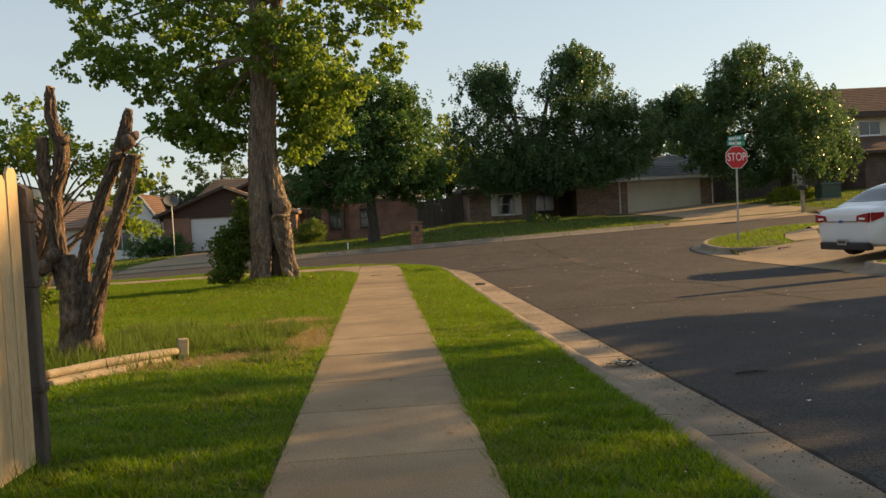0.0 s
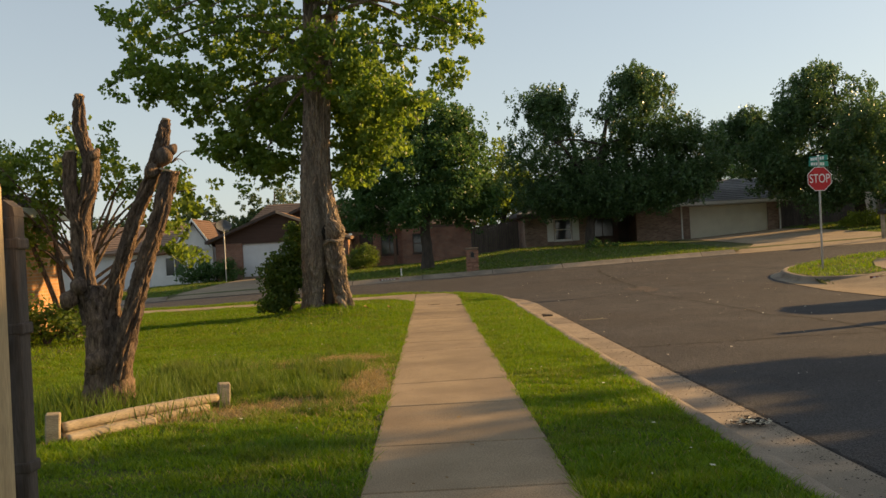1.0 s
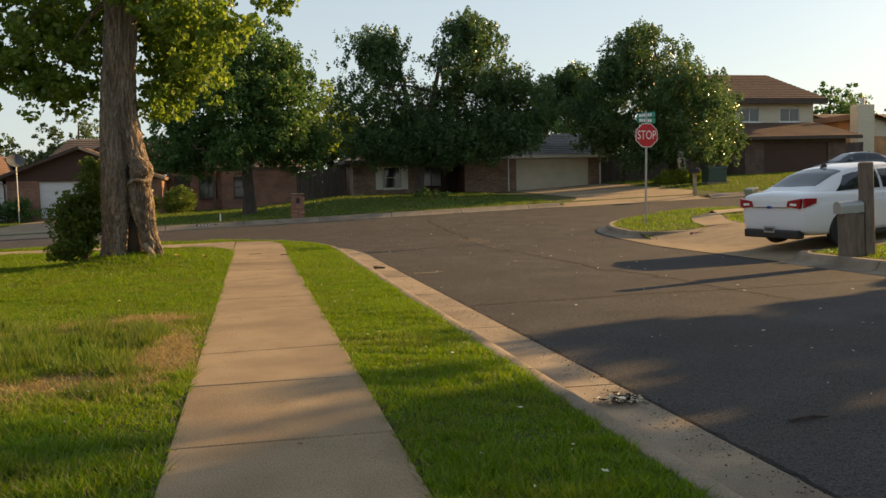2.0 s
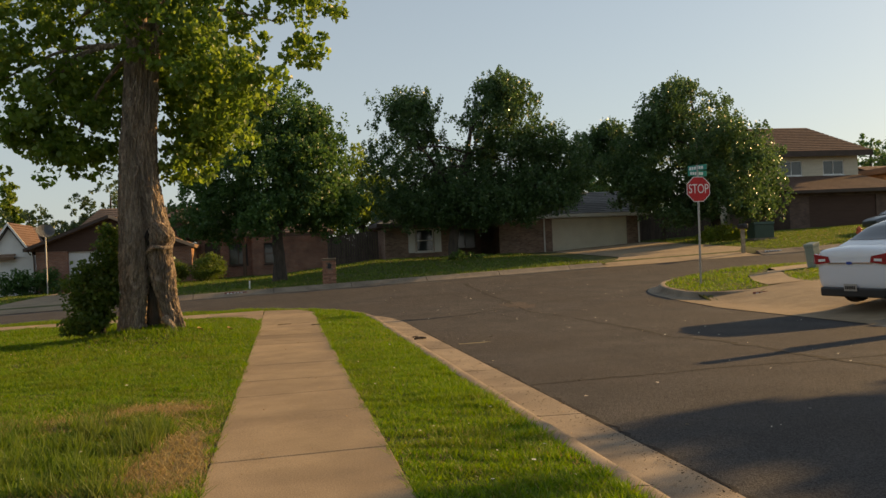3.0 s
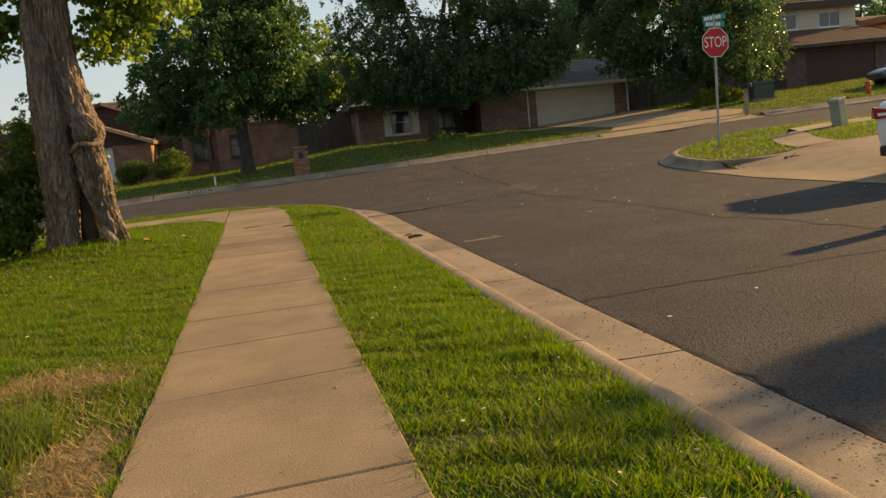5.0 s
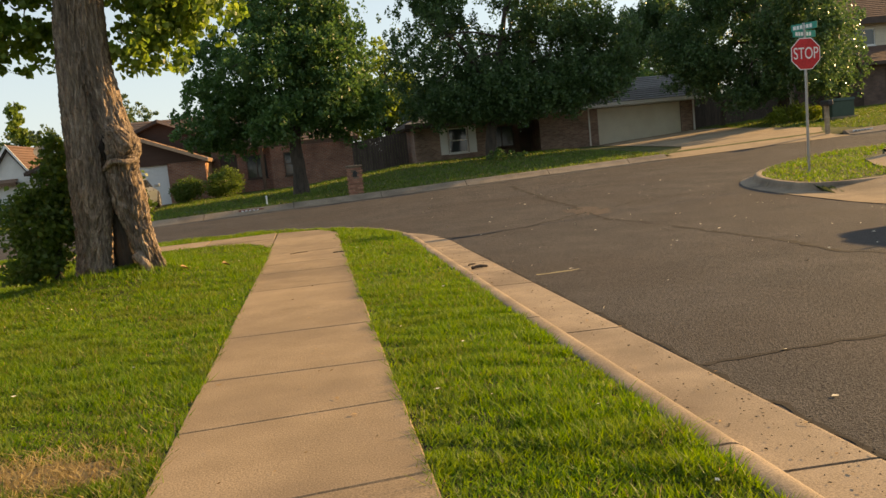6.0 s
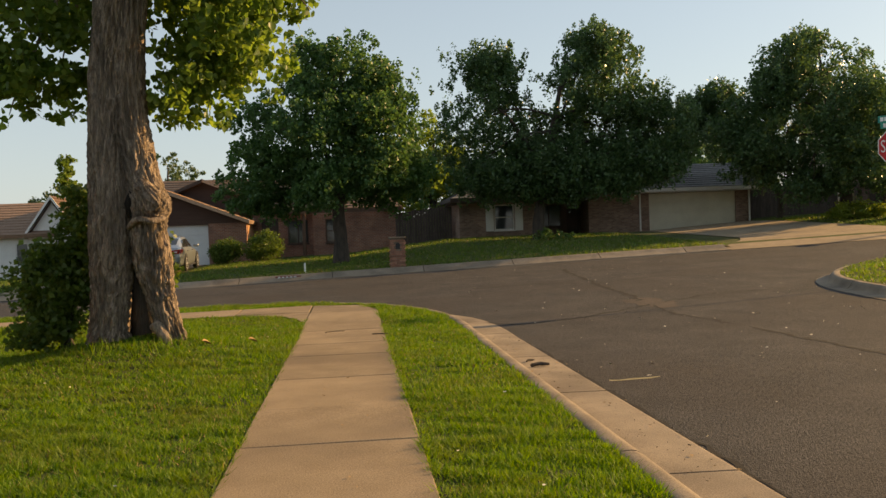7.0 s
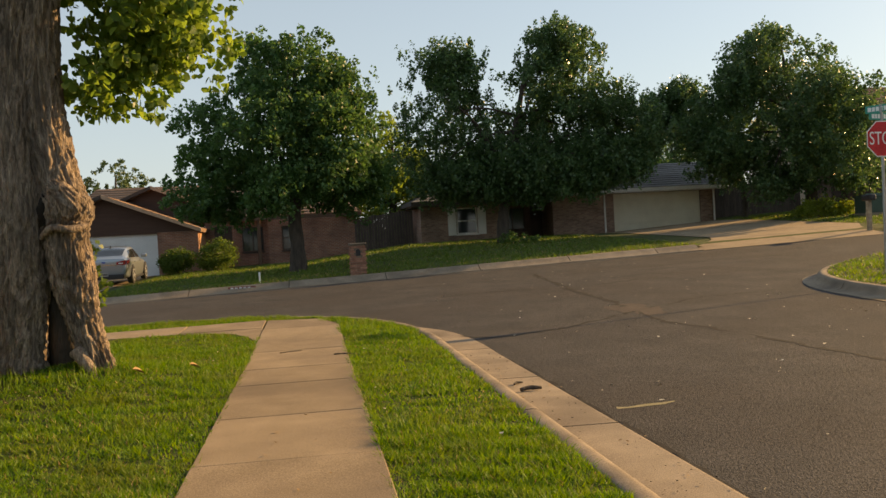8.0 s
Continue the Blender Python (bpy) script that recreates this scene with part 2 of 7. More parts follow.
M["car_white"] = plain("car_paint_white", (0.74, 0.75, 0.78), 0.28, 0.0, 0.6)
M["car_silver"] = plain("car_paint_silver", (0.34, 0.37, 0.40), 0.28, 0.6, 0.5)
M["car_grey"] = plain("car_paint_grey", (0.09, 0.10, 0.11), 0.3, 0.5, 0.5)
M["black"] = plain("black_plastic", (0.018, 0.018, 0.019), 0.5)
M["rubber"] = plain("tyre_rubber", (0.022, 0.022, 0.022), 0.85)
M["alloy"] = plain("alloy_rim", (0.42, 0.43, 0.45), 0.4, 0.2)
M["glass_dark"] = plain("tinted_glass", (0.02, 0.024, 0.028), 0.06, 0.0, 0.0, 0.8)
M["window"] = plain("window_glass", (0.035, 0.045, 0.05), 0.08, 0.0, 0.0, 0.8)
M["tail_red"] = plain("tail_light_red", (0.32, 0.012, 0.018), 0.2, 0.0, 0.5)
M["chrome"] = plain("chrome", (0.7, 0.7, 0.7), 0.15, 1.0)
M["dead_leaf"] = mat("dead_leaf", (0.30, 0.18, 0.08), (0.42, 0.28, 0.13), 20, 0.8, 0.2, 60)
M["leaf_bright"] = leaf_mat("leaf_bright", (0.14, 0.20, 0.025), (0.22, 0.27, 0.04), 0.4)
# Near-black for the shade inside the burl's slit.
M["slit_shade"] = mat("slit_shade_black", (0.012, 0.010, 0.008), (0.02, 0.016, 0.013), 9, 0.95, 0.4, 60)
M["soil_dark"] = mat("soil_dark", (0.05, 0.038, 0.026), (0.08, 0.06, 0.042), 9, 0.95, 0.5, 60)

# ---- helpers of this place ----
def mesh_ob(name, verts, faces, material, parent=None, label="", smooth=False):
    me = bpy.data.meshes.new(name)
    me.from_pydata([tuple(map(float, v)) for v in verts], [], faces)
    me.materials.append(material)
    if smooth:
        me.polygons.foreach_set("use_smooth", [True] * len(me.polygons))
    me.update()
    ob = new(name, me)
    if parent:
        ob.parent = parent
    if label:
        tagged(ob, label)
    return ob


def part(name, bm, material, parent, label="", smooth=False, m=None):
    """Links a bmesh as one mesh object under a thing or a part."""
    if m is not None:
        bm.transform(m)
    me = bpy.data.meshes.new(name)
    bmesh.ops.recalc_face_normals(bm, faces=bm.faces)
    bm.to_mesh(me)
    bm.free()
    me.materials.append(material)
    if smooth:
        me.polygons.foreach_set("use_smooth", [True] * len(me.polygons))
    ob = new(name, me)
    if parent:
        ob.parent = parent
    if label:
        tagged(ob, label)
    return ob


def base(name, m, label, category, group="", kind=""):
    ob = new(name)
    ob.empty_display_size = 0.2
    ob.matrix_basis = m
    return tagged(ob, label, category, group, kind)


def box(x0, x1, y0, y1, z0, z1, bevel=0.0, bm=None):
    own = bmesh.new()
    bmesh.ops.create_cube(own, size=1)
    own.transform(Matrix.Translation(((x0 + x1) / 2, (y0 + y1) / 2, (z0 + z1) / 2)) @ Matrix.Diagonal((x1 - x0, y1 - y0, z1 - z0, 1)))
    if bevel:
        bmesh.ops.bevel(own, geom=own.edges[:], offset=bevel, segments=2, affect="EDGES", profile=0.5)
    if bm is None:
        return own
    tmp = bpy.data.meshes.new("tmp")
    own.to_mesh(tmp)
    own.free()
    bm.from_mesh(tmp)
    bpy.data.meshes.remove(tmp)
    return bm


def cyl(r0, r1, h, seg=16, bevel=0.0):
    bm = bmesh.new()
    bmesh.ops.create_cone(bm, cap_ends=True, segments=seg, radius1=r0, radius2=r1, depth=h)
    bm.transform(Matrix.Translation((0, 0, h / 2)))
    if bevel:
        es = [e for e in bm.edges if abs(e.verts[0].co.z - e.verts[1].co.z) < 1e-6]
        bmesh.ops.bevel(bm, geom=es, offset=bevel, segments=2, affect="EDGES", profile=0.5)
    return bm


def prism(outline, y0, y1, plane="xz"):
    """A flat outline, pushed through from y0 to y1."""
    bm = bmesh.new()
    put = (lambda a, b, c: (a, c, b)) if plane == "xz" else ((lambda a, b, c: (c, a, b)) if plane == "yz" else (lambda a, b, c: (a, b, c)))
    lo = [bm.verts.new(put(a, b, y0)) for a, b in outline]
    hi = [bm.verts.new(put(a, b, y1)) for a, b in outline]
    n = len(outline)
    bm.faces.new(lo)
    bm.faces.new(hi[::-1])
    for k in range(n):
        bm.faces.new((lo[k], lo[(k + 1) % n], hi[(k + 1) % n], hi[k]))
    return bm


def tube_data(points, radii, seg=10, rough=0.0, flute=0.0, seed=0.0, caps=True):
    """Rings along a line of points; uneven by noise."""
    pts = [Vector(p) for p in points]
    verts, faces = [], []
    side = Vector((1, 0.13, 0)).normalized()
    for k, p in enumerate(pts):
        d = (pts[min(k + 1, len(pts) - 1)] - pts[max(k - 1, 0)]).normalized()
        u = (side - d * side.dot(d)).normalized()
        v = d.cross(u)
        for s in range(seg):
            a = 2 * math.pi * s / seg
            n = u * math.cos(a) + v * math.sin(a)
            r = radii[k]
            if rough:
                q = p + n * r
                r *= 1 + rough * noise.noise(Vector((q.x * 6, q.y * 6, q.z * 1.6 + seed))) + 0.5 * rough * noise.noise(Vector((q.x * 17, q.y * 17, q.z * 4 + seed)))
            if flute:
                r *= 1 + flute * (abs(math.sin(a * 2.5 + 0.3 * math.sin(p.z * 1.3 + seed))) - 0.5)
            verts.append(p + n * r)
    for k in range(len(pts) - 1):
        for s in range(seg):
            t = (s + 1) % seg
            faces.append((k * seg + s, k * seg + t, (k + 1) * seg + t, (k + 1) * seg + s))
    if caps:
        faces.append(tuple(range(seg))[::-1])
        faces.append(tuple(range((len(pts) - 1) * seg, len(pts) * seg)))
    return verts, faces


def smooth_line(points, radii, n):
    """More points on a soft curve through the given ones."""
    P = np.array([[*p, r] for p, r in zip(points, radii)], float)
    t = np.linspace(0, len(P) - 1, n)
    out = []
    for s in t:
        k = min(int(s), len(P) - 2)
        f = s - k
        p0, p1, p2, p3 = P[max(k - 1, 0)], P[k], P[k + 1], P[min(k + 2, len(P) - 1)]
        out.append(0.5 * (2 * p1 + (p2 - p0) * f + (2 * p0 - 5 * p1 + 4 * p2 - p3) * f * f + (3 * p1 - p0 - 3 * p2 + p3) * f ** 3))
    out = np.array(out)
    return out[:, :3], np.maximum(out[:, 3], 0.002)


def tube(name, points, radii, material, parent, n=None, **kw):
    pts, rad = smooth_line(points, radii, n or 4 * len(points))
    v, f = tube_data(pts, rad, **kw)
    return mesh_ob(name, v, f, material, parent, smooth=True)


def quads_mesh(name, verts, nq, material, parent=None):
    """A mesh of nq loose four-cornered leaves, fast."""
    me = bpy.data.meshes.new(name)
    me.vertices.add(4 * nq)
    me.vertices.foreach_set("co", np.asarray(verts, np.float32).ravel())
    me.loops.add(4 * nq)
    me.loops.foreach_set("vertex_index", np.arange(4 * nq, dtype=np.int32))
    me.polygons.add(nq)
    me.polygons.foreach_set("loop_start", np.arange(0, 4 * nq, 4, dtype=np.int32))
    me.materials.append(material)
    me.update(calc_edges=True)
    me.validate()
    ob = new(name, me)
    if parent:
        ob.parent = parent
    return ob


def leaf_verts(rng, centres, size, droop=0.2, wide=0.75):
    """Corners of one pointed leaf at each centre, turned at random."""
    n = len(centres)
    a = rng.normal(size=(n, 3))
    a[:, 2] -= droop * 2
    a /= np.linalg.norm(a, axis=1)[:, None]
    b = rng.normal(size=(n, 3))
    b -= a * (a * b).sum(1)[:, None]
    b /= np.linalg.norm(b, axis=1)[:, None]
    c = np.cross(a, b)
    s = (size * rng.uniform(0.65, 1.35, n))[:, None]
    fold = c * s * 0.12
    out = np.empty((n, 4, 3))
    out[:, 0] = centres - a * s * 0.5
    out[:, 1] = centres + b * s * wide * 0.5 - a * s * 0.1 + fold
    out[:, 2] = centres + a * s * 0.5
    out[:, 3] = centres - b * s * wide * 0.5 - a * s * 0.1 + fold
    return out


def crown_points(rng, clumps, per, hollow=0.55, uneven=0.35, rise=1.0, tight=1.0):
    """Leaf places in ellipsoid clumps (x, y, z, rx, ry, rz): small close sprays, denser towards the shell; rise stretches them upright."""
    out = []
    vol = np.array([(c[3] * c[4] * c[5]) ** (2 / 3) for c in clumps])
    share = (vol / vol.sum() * per).astype(int)
    for c, k in zip(clumps, share):
        k = max(k, 8)
        sprays = max(k // 24, 3)
        d = rng.normal(size=(sprays, 3))
        d /= np.linalg.norm(d, axis=1)[:, None]
        r = rng.uniform(hollow ** 2, 1, sprays) ** 0.5 * (1 + uneven * (rng.random(sprays) - 0.6))
        cen = d * r[:, None] * np.array(c[3:6])
        which = rng.integers(0, sprays, k)
        spread = (0.30 * min(c[3:6]) + 0.10) * tight * rng.uniform(0.6, 1.25, sprays)[which]
        e = rng.normal(size=(k, 3))
        e *= (rng.random(k) ** 0.4 / np.linalg.norm(e, axis=1))[:, None]
        taper = (1 - 0.55 * e[:, 2:3].clip(0, 1)) if rise > 1 else 1.0
        e = e * spread[:, None] * [1, 1, 0.75 * rise] * np.concatenate([np.ones((k, 2)) * taper, np.ones((k, 1))], 1)
        out.append(np.array(c[:3]) + cen[which] + e)
    return np.concatenate(out)


def leaf_mesh(name, rng, centres, size, droop, material, parent):
    """Broad pointed leaves of two halves folded along the midrib."""
    n = len(centres)
    a = rng.normal(size=(n, 3))
    a[:, 2] -= droop * 2
    a /= np.linalg.norm(a, axis=1)[:, None]
    b = rng.normal(size=(n, 3))
    b -= a * (a * b).sum(1)[:, None]
    b /= np.linalg.norm(b, axis=1)[:, None]
    c = np.cross(a, b)
    s = (size * rng.uniform(0.6, 1.3, n))[:, None]
    V = np.empty((n, 6, 3))
    for k, (u, v, w) in enumerate(((-0.45, 0, 0), (-0.32, 0.46, 0.12), (0.10, 0.42, 0.14), (0.58, 0, 0.02), (0.10, -0.42, 0.14), (-0.32, -0.46, 0.12))):
        V[:, k] = centres + s * (a * u + b * v + c * w)
    me = bpy.data.meshes.new(name)
    me.vertices.add(6 * n)
    me.vertices.foreach_set("co", V.astype(np.float32).ravel())
    me.loops.add(8 * n)
    me.loops.foreach_set("vertex_index", (np.arange(n)[:, None] * 6 + np.array([0, 1, 2, 3, 0, 3, 4, 5])).astype(np.int32).ravel())
    me.polygons.add(2 * n)
    me.polygons.foreach_set("loop_start", np.arange(0, 8 * n, 4, dtype=np.int32))
    me.materials.append(material)
    me.update(calc_edges=True)
    me.validate()
    ob = new(name, me)
    ob.parent = parent
    return ob


def hump(lo, hi, v):
    v = min(max((v - lo) / (hi - lo), 0.0), 1.0)
    return v * v * (3 - 2 * v)


def kerb_level(x):
    """Height of the far kerb's top along the crossing street, which climbs to the right."""
    return float(np.interp(x, [-80, -20, 0, 26, 80], [-1.6, -0.28, 0.30, 1.03, 2.4]))


def house_level(x):
    """Height of the ground along the far row of houses."""
    return float(np.interp(x, [-80, -24, -7, 0, 5, 16, 25, 33, 80], [-1.4, -0.25, 0.32, 0.58, 1.12, 1.14, 1.68, 1.88, 3.2]))


def level(x, y):
    """The lie of the land (lawns and tops of kerbs)."""
    if y <= 22:
        z = 0.0
    elif y <= 38:
        z = kerb_level(x) * (y - 22) / 16
    else:
        z = kerb_level(x) + (house_level(x) - kerb_level(x)) * min((y - 38) / 12, 1) + 0.01 * max(y - 50, 0)
    d2 = (x + 2.5) ** 2 + (y - 20.7) ** 2
    return z + 0.24 * math.exp(-d2 / 1.3) + 0.06 * math.exp(-((x + 4.5) ** 2 + (y - 11) ** 2) / 5)


def road_level(x, y):
    z = level(x, y) - 0.24 * math.exp(-((x + 2.5) ** 2 + (y - 20.7) ** 2) / 1.3) - 0.06 * math.exp(-((x + 4.5) ** 2 + (y - 11) ** 2) / 5) - 0.165
    if 28 < y < 38:
        z += 0.03 * math.sin((y - 28) / 10 * math.pi)
    return z


def sheet(name, us, rows_of, zf, material, label, category, parent=None, skirt=0.0):
    """A sheet of ground: for each u a row of points (x, y), all rows alike in number; height by zf."""
    verts, faces = [], []
    rows_ = [rows_of(u) for u in us]
    n = len(rows_[0])
    for r in rows_:
        verts += [(x, y, zf(x, y)) for x, y in r]
    for i in range(len(rows_) - 1):
        for j in range(n - 1):
            faces.append((i * n + j, (i + 1) * n + j, (i + 1) * n + j + 1, i * n + j + 1))
    ob = mesh_ob(name, verts, faces, material, parent, smooth=True)
    return tagged(ob, label, category, kind="structure")



def levels(x, y):
    """level() for arrays."""
    kl = np.interp(x, [-80, -20, 0, 26, 80], [-1.6, -0.28, 0.30, 1.03, 2.4])
    hl = np.interp(x, [-80, -24, -7, 0, 5, 16, 25, 33, 80], [-1.4, -0.25, 0.32, 0.58, 1.12, 1.14, 1.68, 1.88, 3.2])
    z = np.where(y <= 22, 0.0, np.where(y <= 38, kl * (y - 22) / 16, kl + (hl - kl) * np.minimum((y - 38) / 12, 1) + 0.01 * np.maximum(y - 50, 0)))
    d2 = (x + 2.5) ** 2 + (y - 20.7) ** 2
    return z + 0.24 * np.exp(-d2 / 1.3) + 0.06 * np.exp(-((x + 4.5) ** 2 + (y - 11) ** 2) / 5)


# ---- ground, roads, kerbs ----
far_ground = mesh_ob("ground", [(-2000, -2000, -3), (2000, -2000, -3), (2000, 2000, -3), (-2000, 2000, -3)], [(0, 1, 2, 3)], M["lawn"])
tagged(far_ground, "level grassy ground reaching to the horizon", "ground", kind="structure")


def ladder(*stops):
    out = []
    for (a, b, step) in stops:
        out += list(np.arange(a, b - 1e-6, step))
    return out + [stops[-1][1]]


xs_all = ladder((-120, -30, 6), (-30, -4, 1.3), (-4, 16, 0.8), (16, 40, 1.5), (40, 120, 8))
ys_road = ladder((-40, 0, 5), (0, 40, 0.8))
sheet("road", xs_all, lambda x: [(x, y) for y in ys_road], road_level, M["asphalt"], "worn grey asphalt street with cracks", "road")

# The near kerb: straight beside the footpath, then round the corner into the crossing street.
KERB_X, CORNER_Y, CROSS_Y = 1.78, 22.2, 27.6


def corner(k):
    a = k * math.pi / 2
    return (-3.6 + (KERB_X + 3.6) * math.cos(a) ** 0.8, CORNER_Y + (CROSS_Y - CORNER_Y) * math.sin(a) ** 0.8)


NEAR_KERB = [(KERB_X, y) for y in np.arange(-20, CORNER_Y, 0.6)] + [corner(k) for k in np.linspace(0, 1, 24)] + [(x, CROSS_Y) for x in np.arange(-4.4, -60, -1.5)]


def near_top(x):
    """Where the near lawn ends towards the crossing street."""
    if x <= -3.6:
        return CROSS_Y
    best = [p for p in NEAR_KERB if p[0] >= -3.7]
    xs_, ys_ = [p[0] for p in best if p[1] >= CORNER_Y - 0.01][::-1], [p[1] for p in best if p[1] >= CORNER_Y - 0.01][::-1]
    return float(np.interp(x, xs_, ys_))


xs_lawn = ladder((-90, -20, 4), (-20, -7, 1), (-7, -3.6, 0.4)) + [corner(k)[0] for k in np.linspace(0.97, 0, 22)]
sheet("lawn_near", xs_lawn, lambda x: [(x, -30 + (near_top(x) + 30) * v) for v in np.linspace(0, 1, 120)], level, M["lawn"], "mown green lawn with a dry bare patch", "lawn")
ys_far = ladder((38.0, 56, 0.9), (56, 120, 6), (120, 500, 60))
xs_far = [-500, -300, -200] + xs_all + [200, 300, 500]


def far_level(x, y):
    """The far lawns, dipped where the drives run down to the street."""
    dip = sum(hump(a - 0.5, a + 0.3, x) * (1 - hump(b - 0.3, b + 0.5, x)) for a, b in ((13.5, 20.4), (-11.7, -6.6), (-22.4, -16.9)))
    return level(x, y) - 0.175 * dip * (1 - hump(37.36, 39.2, y)) - 0.012 * dip


xs_far = sorted(set(xs_far) | {round(a + d, 2) for a in (13.5, 20.4, -11.7, -6.6, -22.4, -16.9) for d in (-0.55, -0.25, 0.05, 0.35)})
ys_far = sorted(set(ys_far) | {38.3, 38.6, 39.2})
sheet("lawn_far", xs_far, lambda x: [(x, y) for y in ys_far], far_level, M["lawn"], "mown green front lawns rising to the houses", "lawn")


def right_level(x, y):
    """The lawn of the corner plot, dipped where its drive runs down to the street."""
    z = level(x, y) + 0.16 * hump(10.4, 15.5, x)
    dip = hump(17.0, 17.6, y) * (1 - hump(23.6, 24.3, y)) * (1 - hump(10.2, 12.8, x))
    return z - 0.17 * dip


def right_top(x):
    if x >= 15:
        return 29.6
    a = math.acos(min(max((15 - x) / 4.7, 0), 1))
    return 24.6 + 5.0 * math.sin(a) ** 0.9 if x > 10.3 else 24.6


xs_right = [10.3 + 4.7 * (1 - math.cos(k)) for k in np.linspace(0, math.pi / 2, 14)] + ladder((15.6, 40, 1.2), (40, 90, 10))
sheet("lawn_right", xs_right, lambda x: [(x, -30 + (17 + 30) * v) for v in np.linspace(0, 1, 12)] + [(x, 17 + (right_top(x) - 17) * v) for v in np.linspace(0.02, 1, 40)], right_level, M["lawn"], "mown green lawn of the corner plot", "lawn")


def kerb_piece(path, zf, parent, gutter=0.80, name="kerb_stone", rolled=0.0):
    """One length of kerb with its gutter pan; the path runs along the back of the kerb, the road on its right hand."""
    prof = [(0.0, -0.12), (0.0, -0.004), (0.001, 0.004), (0.014, 0.012), (0.10, 0.013), (0.13, 0.008), (0.156, -0.006), (0.176, -0.028), (0.206, -0.085), (0.236, -0.125), (0.285, -0.146), (0.33, -0.151), (gutter - 0.03, -0.157), (gutter - 0.008, -0.159), (gutter - 0.001, -0.163), (gutter, -0.17), (gutter, -0.25)]
    if rolled:
        prof = [(0.0, -0.12), (0.0, 0.01), (0.02, 0.014), (0.12, 0.008), (0.17, -0.02), (rolled, -0.155), (gutter, -0.165), (gutter, -0.25)]
    P = [Vector((x, y, 0)) for x, y in path]
    verts, faces = [], []
    for k, p in enumerate(P):
        d = (P[min(k + 1, len(P) - 1)] - P[max(k - 1, 0)]).normalized()
        s = Vector((d.y, -d.x, 0))
        z = zf(p.x, p.y)
        verts += [(p.x + s.x * o, p.y + s.y * o, z + h) for o, h in prof]
    n = len(prof)
    for k in range(len(P) - 1):
        for j in range(n - 1):
            faces.append((k * n + j, k * n + j + 1, (k + 1) * n + j + 1, (k + 1) * n + j))
    m_ = len(verts)
    verts += verts[:n] + verts[(len(P) - 1) * n:len(P) * n]
    ob = mesh_ob(name, verts, faces + [tuple(range(m_, m_ + n)), tuple(range(m_ + n, m_ + 2 * n))[::-1]], M["kerb"], parent)
    ob.data.polygons.foreach_set("use_smooth", [len(p.vertices) == 4 for p in ob.data.polygons])
    return ob


def cut(path, stops, gap=0.012):
    """The path in pieces between the given distances along it."""
    P = np.array(path, float)
    s = np.r_[0, np.cumsum(np.linalg.norm(np.diff(P, axis=0), axis=1))]
    stops = [a for a in stops if a < s[-1]] + [s[-1]]
    out = []
    for a, b in zip(stops[:-1], stops[1:]):
        t = np.r_[a + gap, [v for v in s if a + 0.05 < v < b - 0.05], b - gap]
        out.append([(np.interp(v, s, P[:, 0]), np.interp(v, s, P[:, 1])) for v in t])
    return out


def bare_level(x, y):
    return road_level(x, y) + 0.165


near_kerb = base("kerb_near", pose(0, 0, 0), "weathered concrete kerb with gutter pan", "kerb", kind="structure")
STOPS = [0.0] + [20 + y for y in (-17, -14, -11, -8, -4.8, -1.6, 2.2, 5.7, 8.9, 11.78, 14.9, 17.64, 20.0, 22.4)] + list(np.arange(45.2, 120, 2.9))
for k, piece in enumerate(cut(NEAR_KERB, STOPS)):
    kerb_piece(piece, bare_level, near_kerb)
far_kerb = base("kerb_far", pose(0, 0, 0), "pale concrete kerb along the far lawns", "kerb", kind="structure")


def far_kerb_pieces():
    for a, b in ((60, 20.5), (13.2, -6.6), (-11.6, -17.0), (-22.5, -60)):
        line = [(x, 38.02) for x in np.linspace(b, a, int((a - b) / 1.2) + 2)]
        for piece in cut(line, list(np.arange(0, 90, 3.05))):
            kerb_piece(piece, bare_level, far_kerb, 0.72, rolled=0.42)


far_kerb_pieces()
right_kerb = base("kerb_right", pose(0, 0, 0), "rounded concrete kerb of the corner plot", "kerb", kind="structure")
line = [(10.3, 17.2), (10.28, 16.9)] + [(10.26, y) for y in np.arange(16.4, -20, -1.0)]
for piece in cut([(11.1, 17.35), (10.7, 17.32), (10.42, 17.2)] + line[1:], list(np.arange(0, 60, 3.05))):
    kerb_piece(piece, lambda x, y: 0.0, right_kerb, 0.62)
isl = [(x, right_top(x)) for x in np.arange(45, 15, -1.5)] + [(10.3 + 4.7 * (1 - math.cos(k)), right_top(10.3 + 4.7 * (1 - math.cos(k)))) for k in np.linspace(math.pi / 2, 0.0, 14)] + [(10.45, 24.25), (10.9, 24.05), (11.8, 24.1), (13.2, 24.4)]
for piece in cut(isl, list(np.arange(0, 90, 3.05))):
    kerb_piece(piece, bare_level, right_kerb, 0.5)

# Footpath of single slabs.
JOINTS = [-4.8, -3.55, -2.3, -1.05, 0.2, 1.45, 2.7, 3.95, 5.2, 6.45, 7.58, 9.07, 10.3, 11.8, 13.0, 14.1, 15.54, 16.75, 18.2, 19.8, 20.9, 22.4, 23.8, 25.0]
SKEW = {11.8: 0.14, 13.0: 0.10, 10.3: 0.06}
footpath = base("footpath", pose(0, 0, 0), "warm buff concrete footpath with cracked joints", "pavement", kind="structure")


